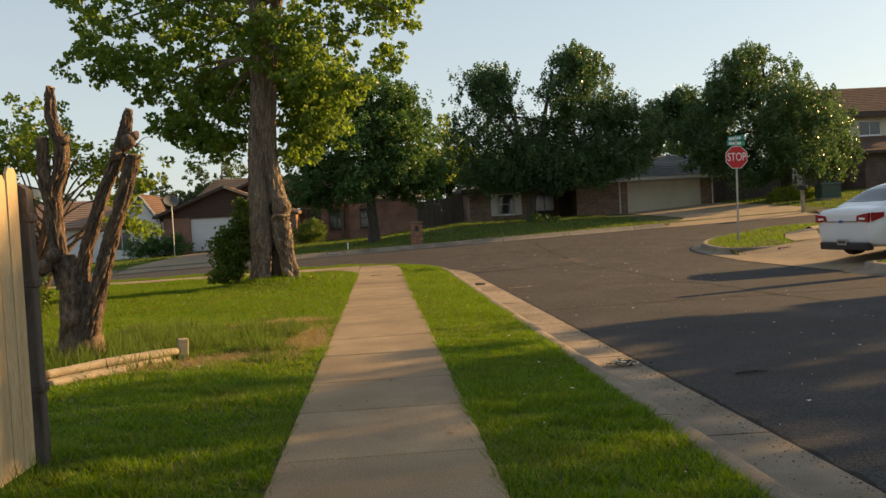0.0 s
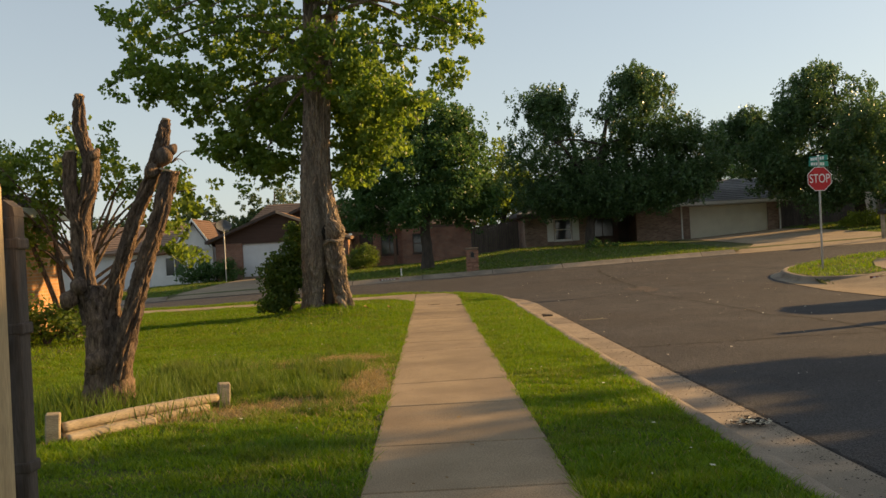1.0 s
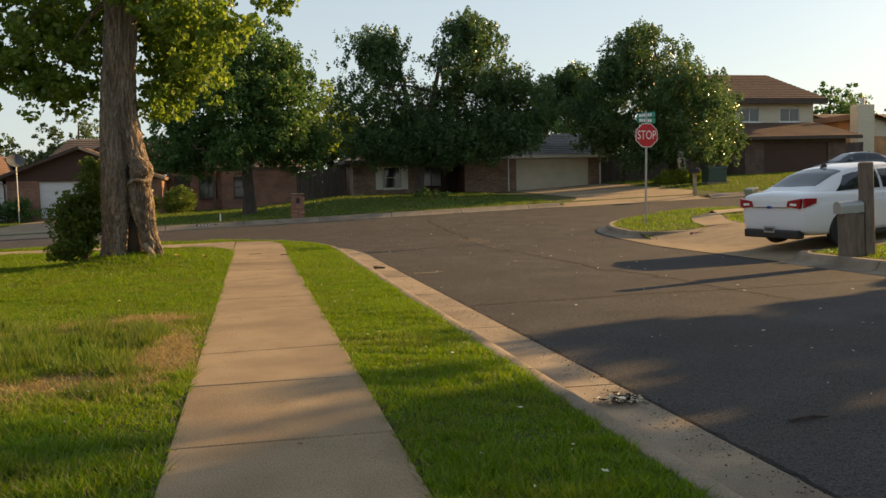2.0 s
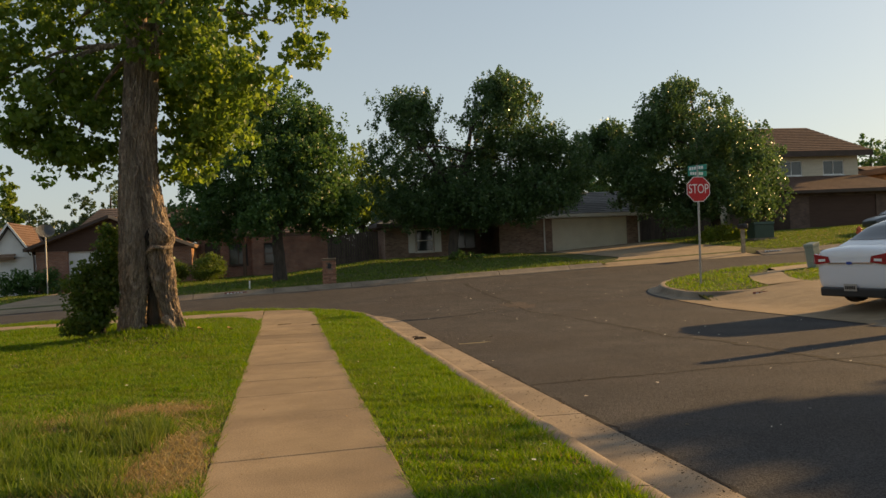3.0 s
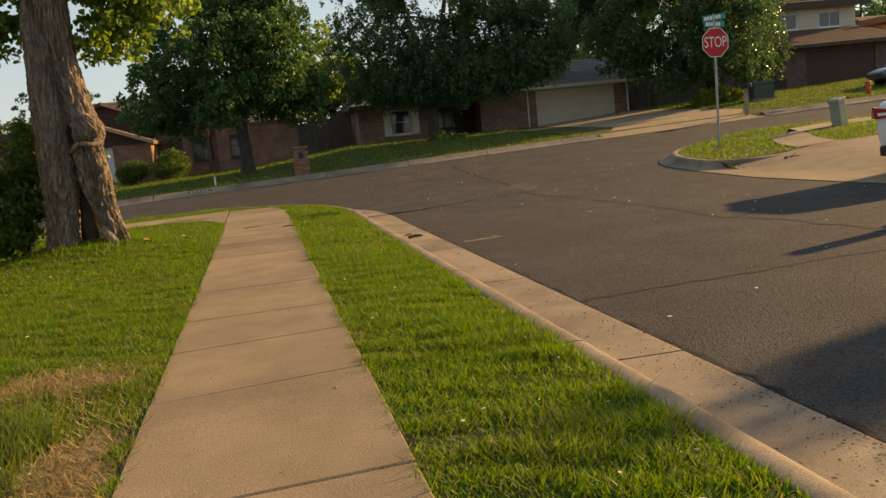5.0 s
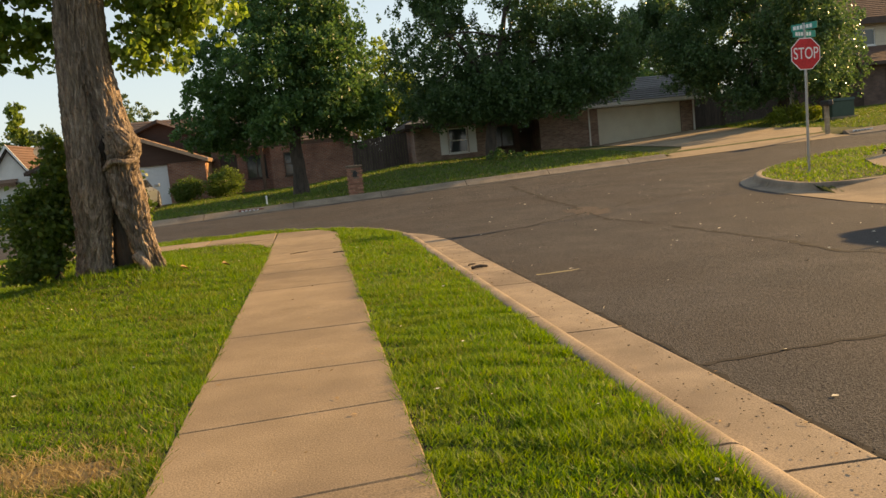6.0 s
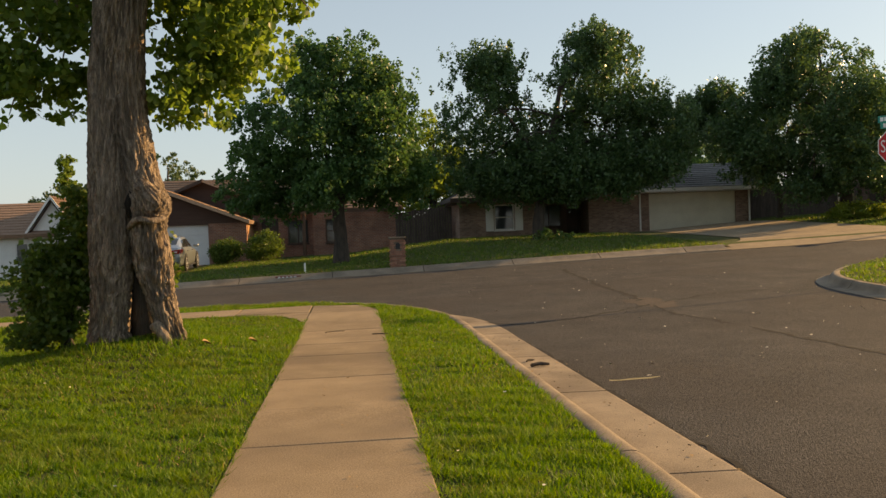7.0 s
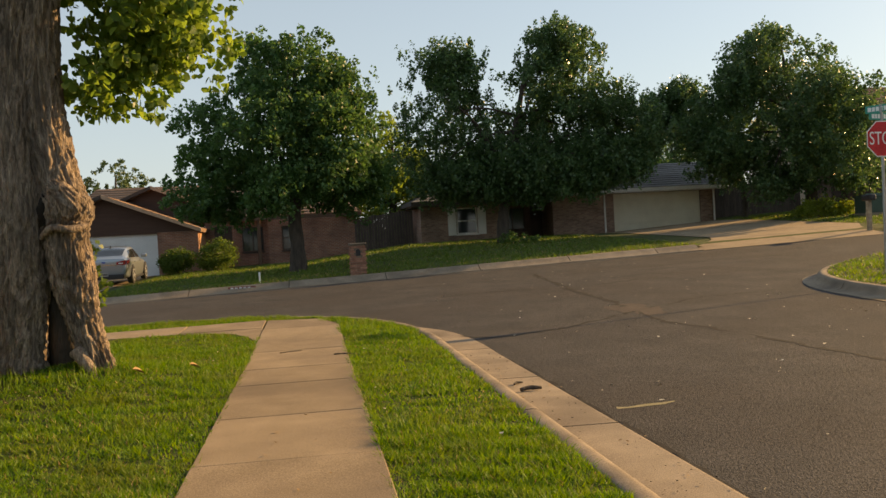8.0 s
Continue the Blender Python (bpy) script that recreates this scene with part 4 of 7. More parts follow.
def two_storey_house():
    h = base("house", pose(0, 0, 0), "two-storey house with cream upper floor and brown roofs", "house")
    y, g = 52.5, 1.3
    part("wall", wall_with_holes(31.9, 39.6, g, 4.35, [(33.3, 38.2, g, 4.0)], 0.3, y), M["brick_dark"], h)
    garage_door(h, 33.3, 38.2, 1.98, 4.0, y, M["brown_siding"], "dark brown garage door")
    part("threshold", box(33.3, 38.2, y + 0.02, y + 0.3, g, 1.98), M["kerb"], h)
    part("wall", box(31.9, 32.2, y + 0.3, y + 4, g, 4.35), M["brick_dark"], h)
    part("wall", box(39.3, 39.6, y + 0.3, y + 10, g, 4.35), M["brick_dark"], h)
    part("wall", wall_with_holes(29.3, 31.9, g, 4.6, [(30.0, 31.0, g + 0.5, 4.0)], 0.3, y + 2.5), M["brick_dark"], h)
    part("door", box(30.0, 31.0, y + 2.6, y + 2.66, g + 0.5, 4.0), M["trim_dark"], h)
    wins = [(33.3, 34.9, 5.6, 6.6), (36.5, 38.1, 5.6, 6.6)]
    part("wall", wall_with_holes(29.3, 39.2, 4.4, 7.3, wins, 0.3, y + 2.9), M["cream_siding"], h, "cream lapped siding")
    for a, b, c, d in wins:
        window(h, a, b, c, d, y + 2.9, M["white_paint"])
    part("wall", box(38.9, 39.2, y + 3.2, y + 8.6, 4.4, 7.3), M["cream_siding"], h)
    part("wall", box(29.3, 29.6, y + 3.2, y + 8.6, g, 7.15), M["cream_siding"], h)
    slope(h, (31.3, y - 0.6, 4.35), (40.4, y - 0.6, 4.42), (39.3, y + 2.9, 5.55), (31.3, y + 2.9, 5.55), M["shingle_brown"])
    slope(h, (40.4, y - 0.6, 4.42), (40.4, y + 10, 4.42), (39.3, y + 10, 5.55), (39.3, y + 2.9, 5.55), M["shingle_brown"])
    slope(h, (28.8, y + 1.6, 4.5), (31.3, y + 1.6, 4.5), (31.3, y + 2.9, 5.3), (28.8, y + 2.9, 5.3), M["shingle_brown"])
    slope(h, (28.8, y + 2.3, 7.2), (39.9, y + 2.3, 7.2), (37.2, y + 5.6, 9.25), (28.8, y + 5.6, 9.25), M["shingle_brown"], 14)
    slope(h, (39.9, y + 2.3, 7.2), (39.9, y + 9.4, 7.2), (37.2, y + 5.6, 9.25), (37.2, y + 5.6, 9.25), M["shingle_brown"], 14)
    slope(h, (39.9, y + 9.4, 7.2), (28.8, y + 9.4, 7.2), (28.8, y + 5.6, 9.25), (37.2, y + 5.6, 9.25), M["shingle_brown"])
    part("gable", prism([(y + 2.6, 7.2), (y + 8.9, 7.2), (y + 5.6, 9.1)], 29.3, 29.5, "yz"), M["cream_siding"], h)
    part("fascia", box(28.8, 39.9, y + 2.22, y + 2.27, 6.82, 7.2), M["trim_dark"], h)
    part("fascia", box(31.3, 40.4, y - 0.67, y - 0.62, 4.18, 4.38), M["trim_dark"], h)


def chimney_house():
    h = base("house", pose(0, 0, 0), "tan house with tall chimney and brick front", "house")
    y, g = 57.0, 1.6
    part("wall", wall_with_holes(44.2, 60, g, 4.6, [(54.5, 56.2, 2.9, 4.3)], 0.3, y), M["brick_orange"], h)
    window(h, 54.5, 56.2, 2.9, 4.3, y, M["white_paint"])
    ch = part("chimney", box(43.5, 44.9, y - 0.9, y - 0.05, g, 6.9, 0.02), M["cream_siding"], h, "cream boarded chimney")
    part("chimney_pot", cyl(0.16, 0.16, 0.5), M["steel"], ch, m=Matrix.Translation((44.2, y - 0.5, 6.9)))
    part("gable", prism([(44.2, 4.6), (48.9, 4.6), (48.9, 5.05), (44.9, 6.25), (44.2, 6.1)], y - 0.04, y + 0.2), M["cream_siding"], h)
    slope(h, (49.4, y - 0.5, 4.95), (49.4, y + 7, 4.95), (44.8, y + 7, 6.4), (44.8, y - 0.5, 6.4), M["shingle_tan"])
    slope(h, (43.6, y + 7, 6.0), (43.6, y - 0.04, 6.0), (44.8, y - 0.04, 6.4), (44.8, y + 7, 6.4), M["shingle_tan"])
    slope(h, (46.0, y + 2.0, 5.3), (62, y + 2.0, 5.3), (61, y + 7, 6.9), (45.4, y + 7, 6.9), M["shingle_tan"])
    slope(h, (52.6, y + 4, 4.75), (52.6, y - 0.9, 4.75), (55.4, y - 0.9, 5.9), (55.4, y + 4, 5.9), M["shingle_brown"])
    slope(h, (58.2, y - 0.9, 4.75), (58.2, y + 4, 4.75), (55.4, y + 4, 5.9), (55.4, y - 0.9, 5.9), M["shingle_brown"])
    part("gable", prism([(52.9, 4.605), (57.9, 4.605), (57.9, 4.75), (55.4, 5.75), (52.9, 4.75)], y - 0.05, y + 0.2), M["cream_siding"], h)
    part("fascia", box(48.9, 60, y - 0.06, y - 0.005, 4.40, 4.60), M["trim_tan"], h)
    part("wall", box(44.2, 44.5, y + 0.3, y + 9, g, 6.0), M["brick_orange"], h)


def near_brick_house():
    h = base("house", pose(0, 0, 0), "single-storey orange brick house beside the lawn", "house")
    part("wall", box(-8.8, -8.5, 12.0, 20.6, -0.1, 2.7), M["brick_orange"], h)
    part("wall", box(-20, -8.8, 20.3, 20.6, -0.1, 2.7), M["brick_orange"], h)
    part("wall", box(-20, -8.8, 12.0, 12.3, -0.1, 2.7), M["brick_orange"], h)
    slope(h, (-8.0, 11.5, 2.65), (-8.0, 21.1, 2.65), (-12.8, 16.3, 4.6), (-12.8, 16.3, 4.6), M["shingle_brown"])
    slope(h, (-8.0, 21.1, 2.65), (-20.5, 21.1, 2.65), (-16.8, 16.3, 4.6), (-12.8, 16.3, 4.6), M["shingle_brown"])
    slope(h, (-20.5, 11.5, 2.65), (-8.0, 11.5, 2.65), (-12.8, 16.3, 4.6), (-16.8, 16.3, 4.6), M["shingle_brown"])
    part("fascia", box(-8.02, -7.96, 11.5, 21.1, 2.46, 2.64), M["white_paint"], h)


def corner_house():
    h = base("house", pose(0, 0, 0), "single-storey brick house of the corner plot", "house")
    part("wall", box(27.0, 39, -4.0, -3.7, -0.1, 3.0), M["brick_mix"], h)
    part("wall", box(27.0, 39, 16.0, 16.3, -0.1, 3.0), M["brick_mix"], h)
    part("wall", box(27.0, 27.3, -3.7, 16.0, -0.1, 3.0), M["brick_mix"], h)
    part("wall", box(38.7, 39, -3.7, 16.0, -0.1, 3.0), M["brick_mix"], h)
    slope(h, (26.4, -4.6, 2.95), (26.4, 16.9, 2.95), (33, 13.4, 5.9), (33, 0.4, 5.9), M["shingle_brown"])
    slope(h, (39.6, 16.9, 2.95), (39.6, -4.6, 2.95), (33, 0.4, 5.9), (33, 13.4, 5.9), M["shingle_brown"])
    slope(h, (26.4, 16.9, 2.95), (39.6, 16.9, 2.95), (33, 13.4, 5.9), (33, 13.4, 5.9), M["shingle_brown"])
    slope(h, (39.6, -4.6, 2.95), (26.4, -4.6, 2.95), (33, 0.4, 5.9), (33, 0.4, 5.9), M["shingle_brown"])


brick_garage_house()
gable_house()
pale_house()
two_storey_house()
chimney_house()
near_brick_house()
corner_house()

# ---- trees ----
def lobes(rng, envelope, n, size, squash=0.8):
    """Small uneven clumps filling the given ellipsoids (x, y, z, rx, ry, rz, share)."""
    out = []
    for e in envelope:
        k = max(int(n * e[6]), 3)
        d = rng.normal(size=(k, 3))
        d /= np.linalg.norm(d, axis=1)[:, None]
        r = rng.uniform(0.12, 1, k) ** 0.45
        p = np.array(e[:3]) + d * r[:, None] * (np.array(e[3:6]) - 0.55 * size).clip(0.15)
        s = size * rng.uniform(0.6, 1.3, k)
        out += [(*q, w * rng.uniform(0.8, 1.25), w * rng.uniform(0.8, 1.25), w * squash) for q, w in zip(p, s)]
    return out


def tree(name, x, y, seed, trunk_pts, trunk_r, envelope, n_clumps, clump, leaves, leaf, leaf_m, bark_m, label, limb_n=9, droop=0.2, trunk_seg=14, rough=0.12, rise=1.0, tight=1.0):
    """A tree: tapered trunk, limbs that run out to the clumps, and a crown of single leaves."""
    rng = np.random.default_rng(seed)
    z = level(x, y)
    t = base(name, pose(x, y, z), label, "tree")
    tube("trunk", trunk_pts, trunk_r, bark_m, t, n=26, seg=trunk_seg, rough=rough)
    cl = lobes(rng, envelope, n_clumps, clump)
    order = rng.permutation(len(cl))[:limb_n]
    for k in order:
        c = Vector(cl[k][:3])
        f = rng.uniform(0.45, 0.95)
        P, R = smooth_line(trunk_pts, trunk_r, 21)
        i = int(f * 20)
        a, ra = Vector(P[i]), R[i]
        mid = a.lerp(c, 0.5) + Vector((0, 0, 0.25 * (c - a).length * 0.5))
        tube("limb", [a, mid, c], [ra * 0.55, ra * 0.3, 0.015], bark_m, t, n=9, seg=6, rough=0.1)
    P = crown_points(rng, cl, leaves, rise=rise, tight=tight)
    P = P[P[:, 2] > 0.25]
    quads_mesh("crown", leaf_verts(rng, P, leaf, droop), len(P), leaf_m, t)
    return t


# Oak on the far lawn
tree("oak_tree", -0.3, 43.5, 11, [(0, 0, -0.2), (0.05, 0, 0.9), (0, 0.1, 2.2), (0.3, 0, 4.5), (0.3, 0, 7.8)], [0.38, 0.27, 0.24, 0.18, 0.05],
     [(-0.3, 0, 4.8, 4.2, 4.1, 2.9, 0.55), (0.2, 0, 7.5, 2.3, 2.4, 1.9, 0.20), (2.0, 0, 6.9, 1.4, 1.7, 1.6, 0.11), (2.3, 0.6, 3.3, 1.9, 2.4, 1.5, 0.12), (-2.6, 0, 3.3, 2.2, 2.4, 1.6, 0.14), (0.3, -2, 3.2, 2.4, 1.8, 1.4, 0.12)],
     190, 0.8, 76000, 0.145, M["leaf_dark"], M["bark_dark"], "dense dark green oak tree on the far lawn", rise=1.5, tight=0.85)
# Pear trees
tree("pear_tree", 8.9, 48.0, 12, [(0, 0, -0.2), (0.0, 0, 1.0), (0.3, 0, 2.5), (0.8, 0, 5.0), (1.6, 0, 8.6)], [0.34, 0.26, 0.22, 0.16, 0.04],
     [(-2.5, 0, 5.7, 2.7, 2.5, 3.4, 0.32), (-2.3, 0, 7.8, 1.4, 1.5, 1.3, 0.08), (3.0, 0, 6.8, 2.9, 2.6, 3.2, 0.40), (3.2, 0, 8.6, 1.4, 1.5, 1.5, 0.08), (5.8, 0, 5.0, 2.5, 2.2, 1.9, 0.24), (0.6, 0.5, 4.2, 2.6, 2.2, 2.6, 0.24), (5.8, 0, 6.0, 1.4, 1.3, 1.3, 0.06), (3.0, -0.3, 4.0, 2.3, 1.8, 1.5, 0.14), (-2.2, -0.6, 2.8, 2.2, 1.6, 1.2, 0.22), (2.0, -0.9, 2.9, 2.3, 1.4, 1.1, 0.26), (4.8, -0.8, 3.4, 2.3, 1.5, 1.1, 0.24), (-1.3, 0, 8.1, 1.1, 1.2, 1.0, 0.05), (2.6, 0, 9.1, 1.2, 1.2, 1.0, 0.06), (6.6, 0.6, 3.9, 1.9, 1.4, 1.1, 0.1), (0.4, -0.8, 3.5, 2.0, 1.4, 1.0, 0.1), (1.4, -0.6, 2.4, 1.6, 1.2, 0.8, 0.14), (3.7, -0.6, 2.6, 1.6, 1.2, 0.8, 0.14), (-0.6, -0.5, 2.4, 1.2, 1.0, 0.7, 0.1)],
     320, 0.72, 136000, 0.132, M["leaf_pear"], M["bark_dark"], "tall many-stemmed pear tree with dark foliage", limb_n=14, rise=2.0, tight=0.88)
tree("pear_tree", 24.3, 48.2, 13, [(0, 0, -0.2), (0.0, 0, 1.0), (-0.2, 0, 2.5), (-0.7, 0, 5.0), (-1.2, 0, 8.2)], [0.36, 0.28, 0.22, 0.15, 0.04],
     [(-1.2, 0, 4.8, 4.5, 3.8, 3.9, 0.55), (-1.8, 0, 7.3, 2.7, 2.6, 2.1, 0.24), (-3.6, 0, 6.4, 1.6, 1.6, 1.7, 0.08), (2.0, 0, 3.7, 2.4, 2.2, 2.6, 0.18), (-3.4, 0.0, 2.6, 2.0, 1.8, 1.7, 0.14), (-5.2, 0.3, 4.0, 1.6, 1.6, 2.4, 0.12), (0.8, -1, 2.3, 2.2, 1.8, 1.3, 0.1), (3.0, 0, 2.4, 1.6, 1.6, 1.5, 0.08), (-2.6, -1, 1.7, 2.2, 1.6, 1.1, 0.08), (-0.8, -3.4, 4.0, 2.9, 1.7, 2.7, 0.22), (-4.6, -0.6, 3.2, 1.7, 1.5, 1.1, 0.1)],
     290, 0.74, 114000, 0.132, M["leaf_pear"], M["bark_dark"], "broad pear tree with dark glossy foliage", limb_n=12, rise=2.0, tight=0.88)
tree("pear_tree", 22.9, 52.0, 14, [(0, 0, -0.2), (0.0, 0, 1.4), (-0.6, 0, 3.0), (-2.2, 0, 6.6)], [0.2, 0.15, 0.12, 0.03],
     [(-3.2, 0, 5.6, 1.5, 1.3, 2.0, 0.9), (-4.8, 0, 5.2, 1.3, 1.2, 1.6, 0.5), (-2.0, 0, 4.4, 1.3, 1.2, 1.2, 0.3)], 75, 0.55, 26000, 0.132, M["leaf_pear"], M["bark_dark"], "slender pear tree leaning over the garage roof", limb_n=6, rise=2.0, tight=0.88)
# Behind the houses
for k, (x, y, hgt, w, m_, sd) in enumerate([(5.2, 60.5, 8.2, 3.0, "leaf_light", 21), (2.0, 68, 8.5, 3.4, "leaf_light", 22), (-13.5, 74, 8.6, 3.6, "leaf_grey", 23), (-19, 72, 6.8, 4.0, "leaf_grey", 24), (11.5, 70, 7.5, 3.4, "leaf_dark", 25),
                                          (47, 84, 9.5, 4.2, "leaf_dark", 26), (58, 78, 10, 4.4, "leaf_dark", 27), (30, 76, 9, 4.5, "leaf_dark", 28), (66, 74, 9, 4.0, "leaf_dark", 29), (-30, 78, 7.0, 3.6, "leaf_grey", 30)]):
    tree("background_tree", x, y, sd, [(0, 0, -0.3), (0, 0, hgt * 0.3), (0.2, 0, hgt * 0.8)], [0.3, 0.2, 0.05],
         [(0, 0, hgt * 0.55, w, w, hgt * 0.38, 0.8), (w * 0.5, 0, hgt * 0.45, w * 0.7, w * 0.7, hgt * 0.25, 0.3), (-w * 0.5, 0, hgt * 0.4, w * 0.7, w * 0.7, hgt * 0.25, 0.3)],
         75, 0.9, 17000, 0.2, M[m_], M["bark_dark"], "leafy green tree behind the houses", limb_n=5)
tree("conifer_tree", -22.5, 80, 31, [(0, 0, -0.3), (0, 0, 3), (0, 0, 9)], [0.3, 0.2, 0.03],
     [(0, 0, 1.6 + 0.62 * k, 2.7 - 0.21 * k, 2.7 - 0.21 * k, 0.65, 0.16 - 0.011 * k) for k in range(12)], 110, 0.55, 15000, 0.22, M["leaf_light"], M["bark_dark"], "pointed green tree behind the pale house", limb_n=4)
# Unseen trees added on the corner plot, their crowns shaped to shade the street
tree("shade_tree", 22.0, 11.3, 41, [(0, 0, -0.2), (0, 0, 3.5), (0.2, 0, 8.0)], [0.36, 0.28, 0.06],
     [(0, 0, 6.6, 3.4, 4.4, 3.2, 0.8), (0, 3.4, 4.6, 2.4, 2.0, 2.0, 0.35), (0, 4.7, 5.3, 2.0, 1.5, 1.25, 0.15), (0, 4.7, 3.6, 2.0, 1.5, 1.8, 0.18)], 135, 0.95, 19000, 0.26, M["leaf_dark"], M["bark_dark"], "unseen broad tree added to shade the street", limb_n=8)
tree("shade_tree", 23.0, 2.5, 42, [(0, 0, -0.2), (0, 0, 3.5), (0.2, 0, 8.0)], [0.36, 0.28, 0.06],
     [(0, 0, 6.6, 3.6, 4.6, 3.2, 0.8), (0, 2.0, 5.6, 3.0, 2.4, 2.0, 0.3)], 95, 0.95, 12000, 0.26, M["leaf_dark"], M["bark_dark"], "unseen broad tree added to shade the street", limb_n=8)


# The old cottonwood by the footpath: two stems grown together over a split hollow base
def bark_stem(name, points, radii, parent, seed, seg=120, rings=210, depth=0.05, material=None):
    pts, rad = smooth_line(points, radii, rings)
    verts, faces = [], []
    for k, (p, r) in enumerate(zip(pts, rad)):
        p = Vector(p)
        for s in range(seg):
            a = 2 * math.pi * s / seg
            n = Vector((math.cos(a), math.sin(a), 0))
            twist = a + 0.25 * noise.noise(Vector((math.cos(a), math.sin(a), p.z * 0.5 + seed)))
            q = Vector((math.cos(twist) * 11.5 * r / 0.35, math.sin(twist) * 11.5 * r / 0.35, p.z * 3.2 + seed))
            ridge = 1 - abs(noise.noise(q)) * 3.2
            fine = 1 - abs(noise.noise(Vector((q.x * 2.3, q.y * 2.3, q.z * 3.1)))) * 2
            broad = noise.noise(Vector((n.x * 1.2, n.y * 1.2, p.z * 0.8 + seed * 3)))
            verts.append(p + n * (r * (1 + 0.10 * broad) + depth * (ridge - 0.6) * 0.75 + depth * 0.45 * (fine - 0.5)))
    for k in range(rings - 1):
        for s in range(seg):
            t = (s + 1) % seg
            faces.append((k * seg + s, k * seg + t, (k + 1) * seg + t, (k + 1) * seg + s))
    faces.append(tuple(range((rings - 1) * seg, rings * seg)))
    return mesh_ob(name, verts, faces, material or M["bark"], parent, smooth=True)


rng = np.random.default_rng(3)
cw = base("cottonwood_tree", pose(-2.55, 20.7, 0.20), "old cottonwood with furrowed bark and a split hollow base", "tree")
bark_stem("trunk", [(-0.33, 0.06, -0.25), (-0.32, 0.04, 0.15), (-0.27, 0.02, 0.6), (-0.21, 0, 1.4), (-0.20, 0, 2.4), (-0.16, 0, 3.4), (-0.05, 0, 4.6), (0.05, 0, 7.5), (0.3, 0, 10.5)], [0.31, 0.25, 0.24, 0.30, 0.27, 0.25, 0.24, 0.18, 0.06], cw, 1.7)
bark_stem("trunk", [(0.52, -0.06, -0.25), (0.43, -0.05, 0.15), (0.32, -0.04, 0.6), (0.25, -0.04, 1.05), (0.22, -0.05, 1.42), (0.25, -0.06, 1.72), (0.17, -0.03, 2.02), (0.08, 0, 2.5), (0.03, 0, 3.1), (0.09, 0, 4.2), (0.3, 0.1, 6.0), (0.9, 0.2, 8.4)], [0.20, 0.165, 0.175, 0.23, 0.22, 0.265, 0.235, 0.23, 0.215, 0.21, 0.16, 0.06], cw, 8.3)
# Solid tube set back between the stems; its dark colour stands for the hollow's shade.
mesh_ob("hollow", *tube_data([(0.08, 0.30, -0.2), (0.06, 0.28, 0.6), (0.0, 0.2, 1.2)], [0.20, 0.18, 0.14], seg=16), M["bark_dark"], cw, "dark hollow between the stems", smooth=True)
bark_stem("burl", [(0.14, -0.20, 2.06), (0.24, -0.25, 1.92), (0.34, -0.24, 1.72), (0.30, -0.22, 1.50)], [0.05, 0.13, 0.145, 0.05], cw, 5.5, seg=60, rings=60, depth=0.04)
tube("burl_lip", [(0.02, -0.24, 1.42), (0.16, -0.33, 1.52), (0.34, -0.34, 1.50), (0.48, -0.20, 1.54)], [0.02, 0.038, 0.042, 0.025], M["bark"], cw, n=22, seg=18, rough=0.3)
# No opening here: a near-black tube paints the shade of the slit.
mesh_ob("burl_slit_shade", *tube_data([(0.06, -0.262, 1.55), (0.045, -0.275, 1.72), (0.08, -0.25, 1.88)], [0.02, 0.045, 0.02], seg=12), M["slit_shade"], cw, "dark slit beside the burl", smooth=True)
for k in range(6):
    a = -0.6 + k * 0.85 - (0.5 if k == 5 else 0)
    tube("root", [(0.35 * math.cos(a), 0.3 * math.sin(a), 0.22), (0.55 * math.cos(a), 0.5 * math.sin(a), 0.02), (0.72 * math.cos(a), 0.7 * math.sin(a), -0.16)], [0.09, 0.05, 0.02], M["bark"], cw, n=12, seg=10, rough=0.15)
env = [(-2.7, 0.2, 6.7, 2.3, 2.4, 1.7, 0.26), (0.2, 0.5, 6.4, 2.6, 2.6, 2.0, 0.30), (2.5, 0, 7.0, 1.8, 2.0, 1.3, 0.15), (0.6, 0, 8.8, 3.4, 3.2, 2.2, 0.20), (-2.4, 0, 8.4, 2.6, 2.8, 1.8, 0.14),
       (-2.5, 0.3, 5.1, 1.6, 1.8, 0.9, 0.15), (-1.5, 0.5, 4.2, 1.3, 1.5, 0.9, 0.11), (-1.2, 0.7, 3.4, 0.9, 1.0, 0.6, 0.05), (-2.2, 0.2, 3.7, 0.7, 0.8, 0.5, 0.035), (1.0, 1.3, 4.6, 1.2, 1.5, 1.0, 0.13), (0.9, 1.2, 3.7, 0.95, 1.0, 0.7, 0.07),
       (0.6, -0.9, 5.4, 1.2, 1.0, 0.9, 0.07), (1.3, -1.4, 4.6, 0.9, 0.8, 0.6, 0.04), (2.0, -1.9, 4.25, 0.6, 0.5, 0.5, 0.022), (1.3, -0.9, 3.75, 0.5, 0.5, 0.4, 0.018), (3.3, -0.3, 6.1, 0.8, 0.8, 0.8, 0.035), (3.0, -0.2, 5.3, 0.35, 0.35, 0.8, 0.016), (-3.9, -0.3, 5.4, 0.7, 0.8, 0.8, 0.035), (0.7, 0.5, 3.1, 0.7, 0.7, 0.4, 0.03), (1.0, 0.5, 3.6, 1.0, 0.9, 0.6, 0.06), (1.6, 0.3, 4.4, 0.9, 0.9, 0.8, 0.06), (-1.4, 0.0, 3.3, 0.8, 0.8, 0.5, 0.04), (0.4, 1.6, 5.2, 1.6, 1.3, 1.2, 0.1), (-0.9, 1.4, 5.2, 1.6, 1.3, 1.2, 0.1)]
cl = lobes(rng, env, 330, 0.43)
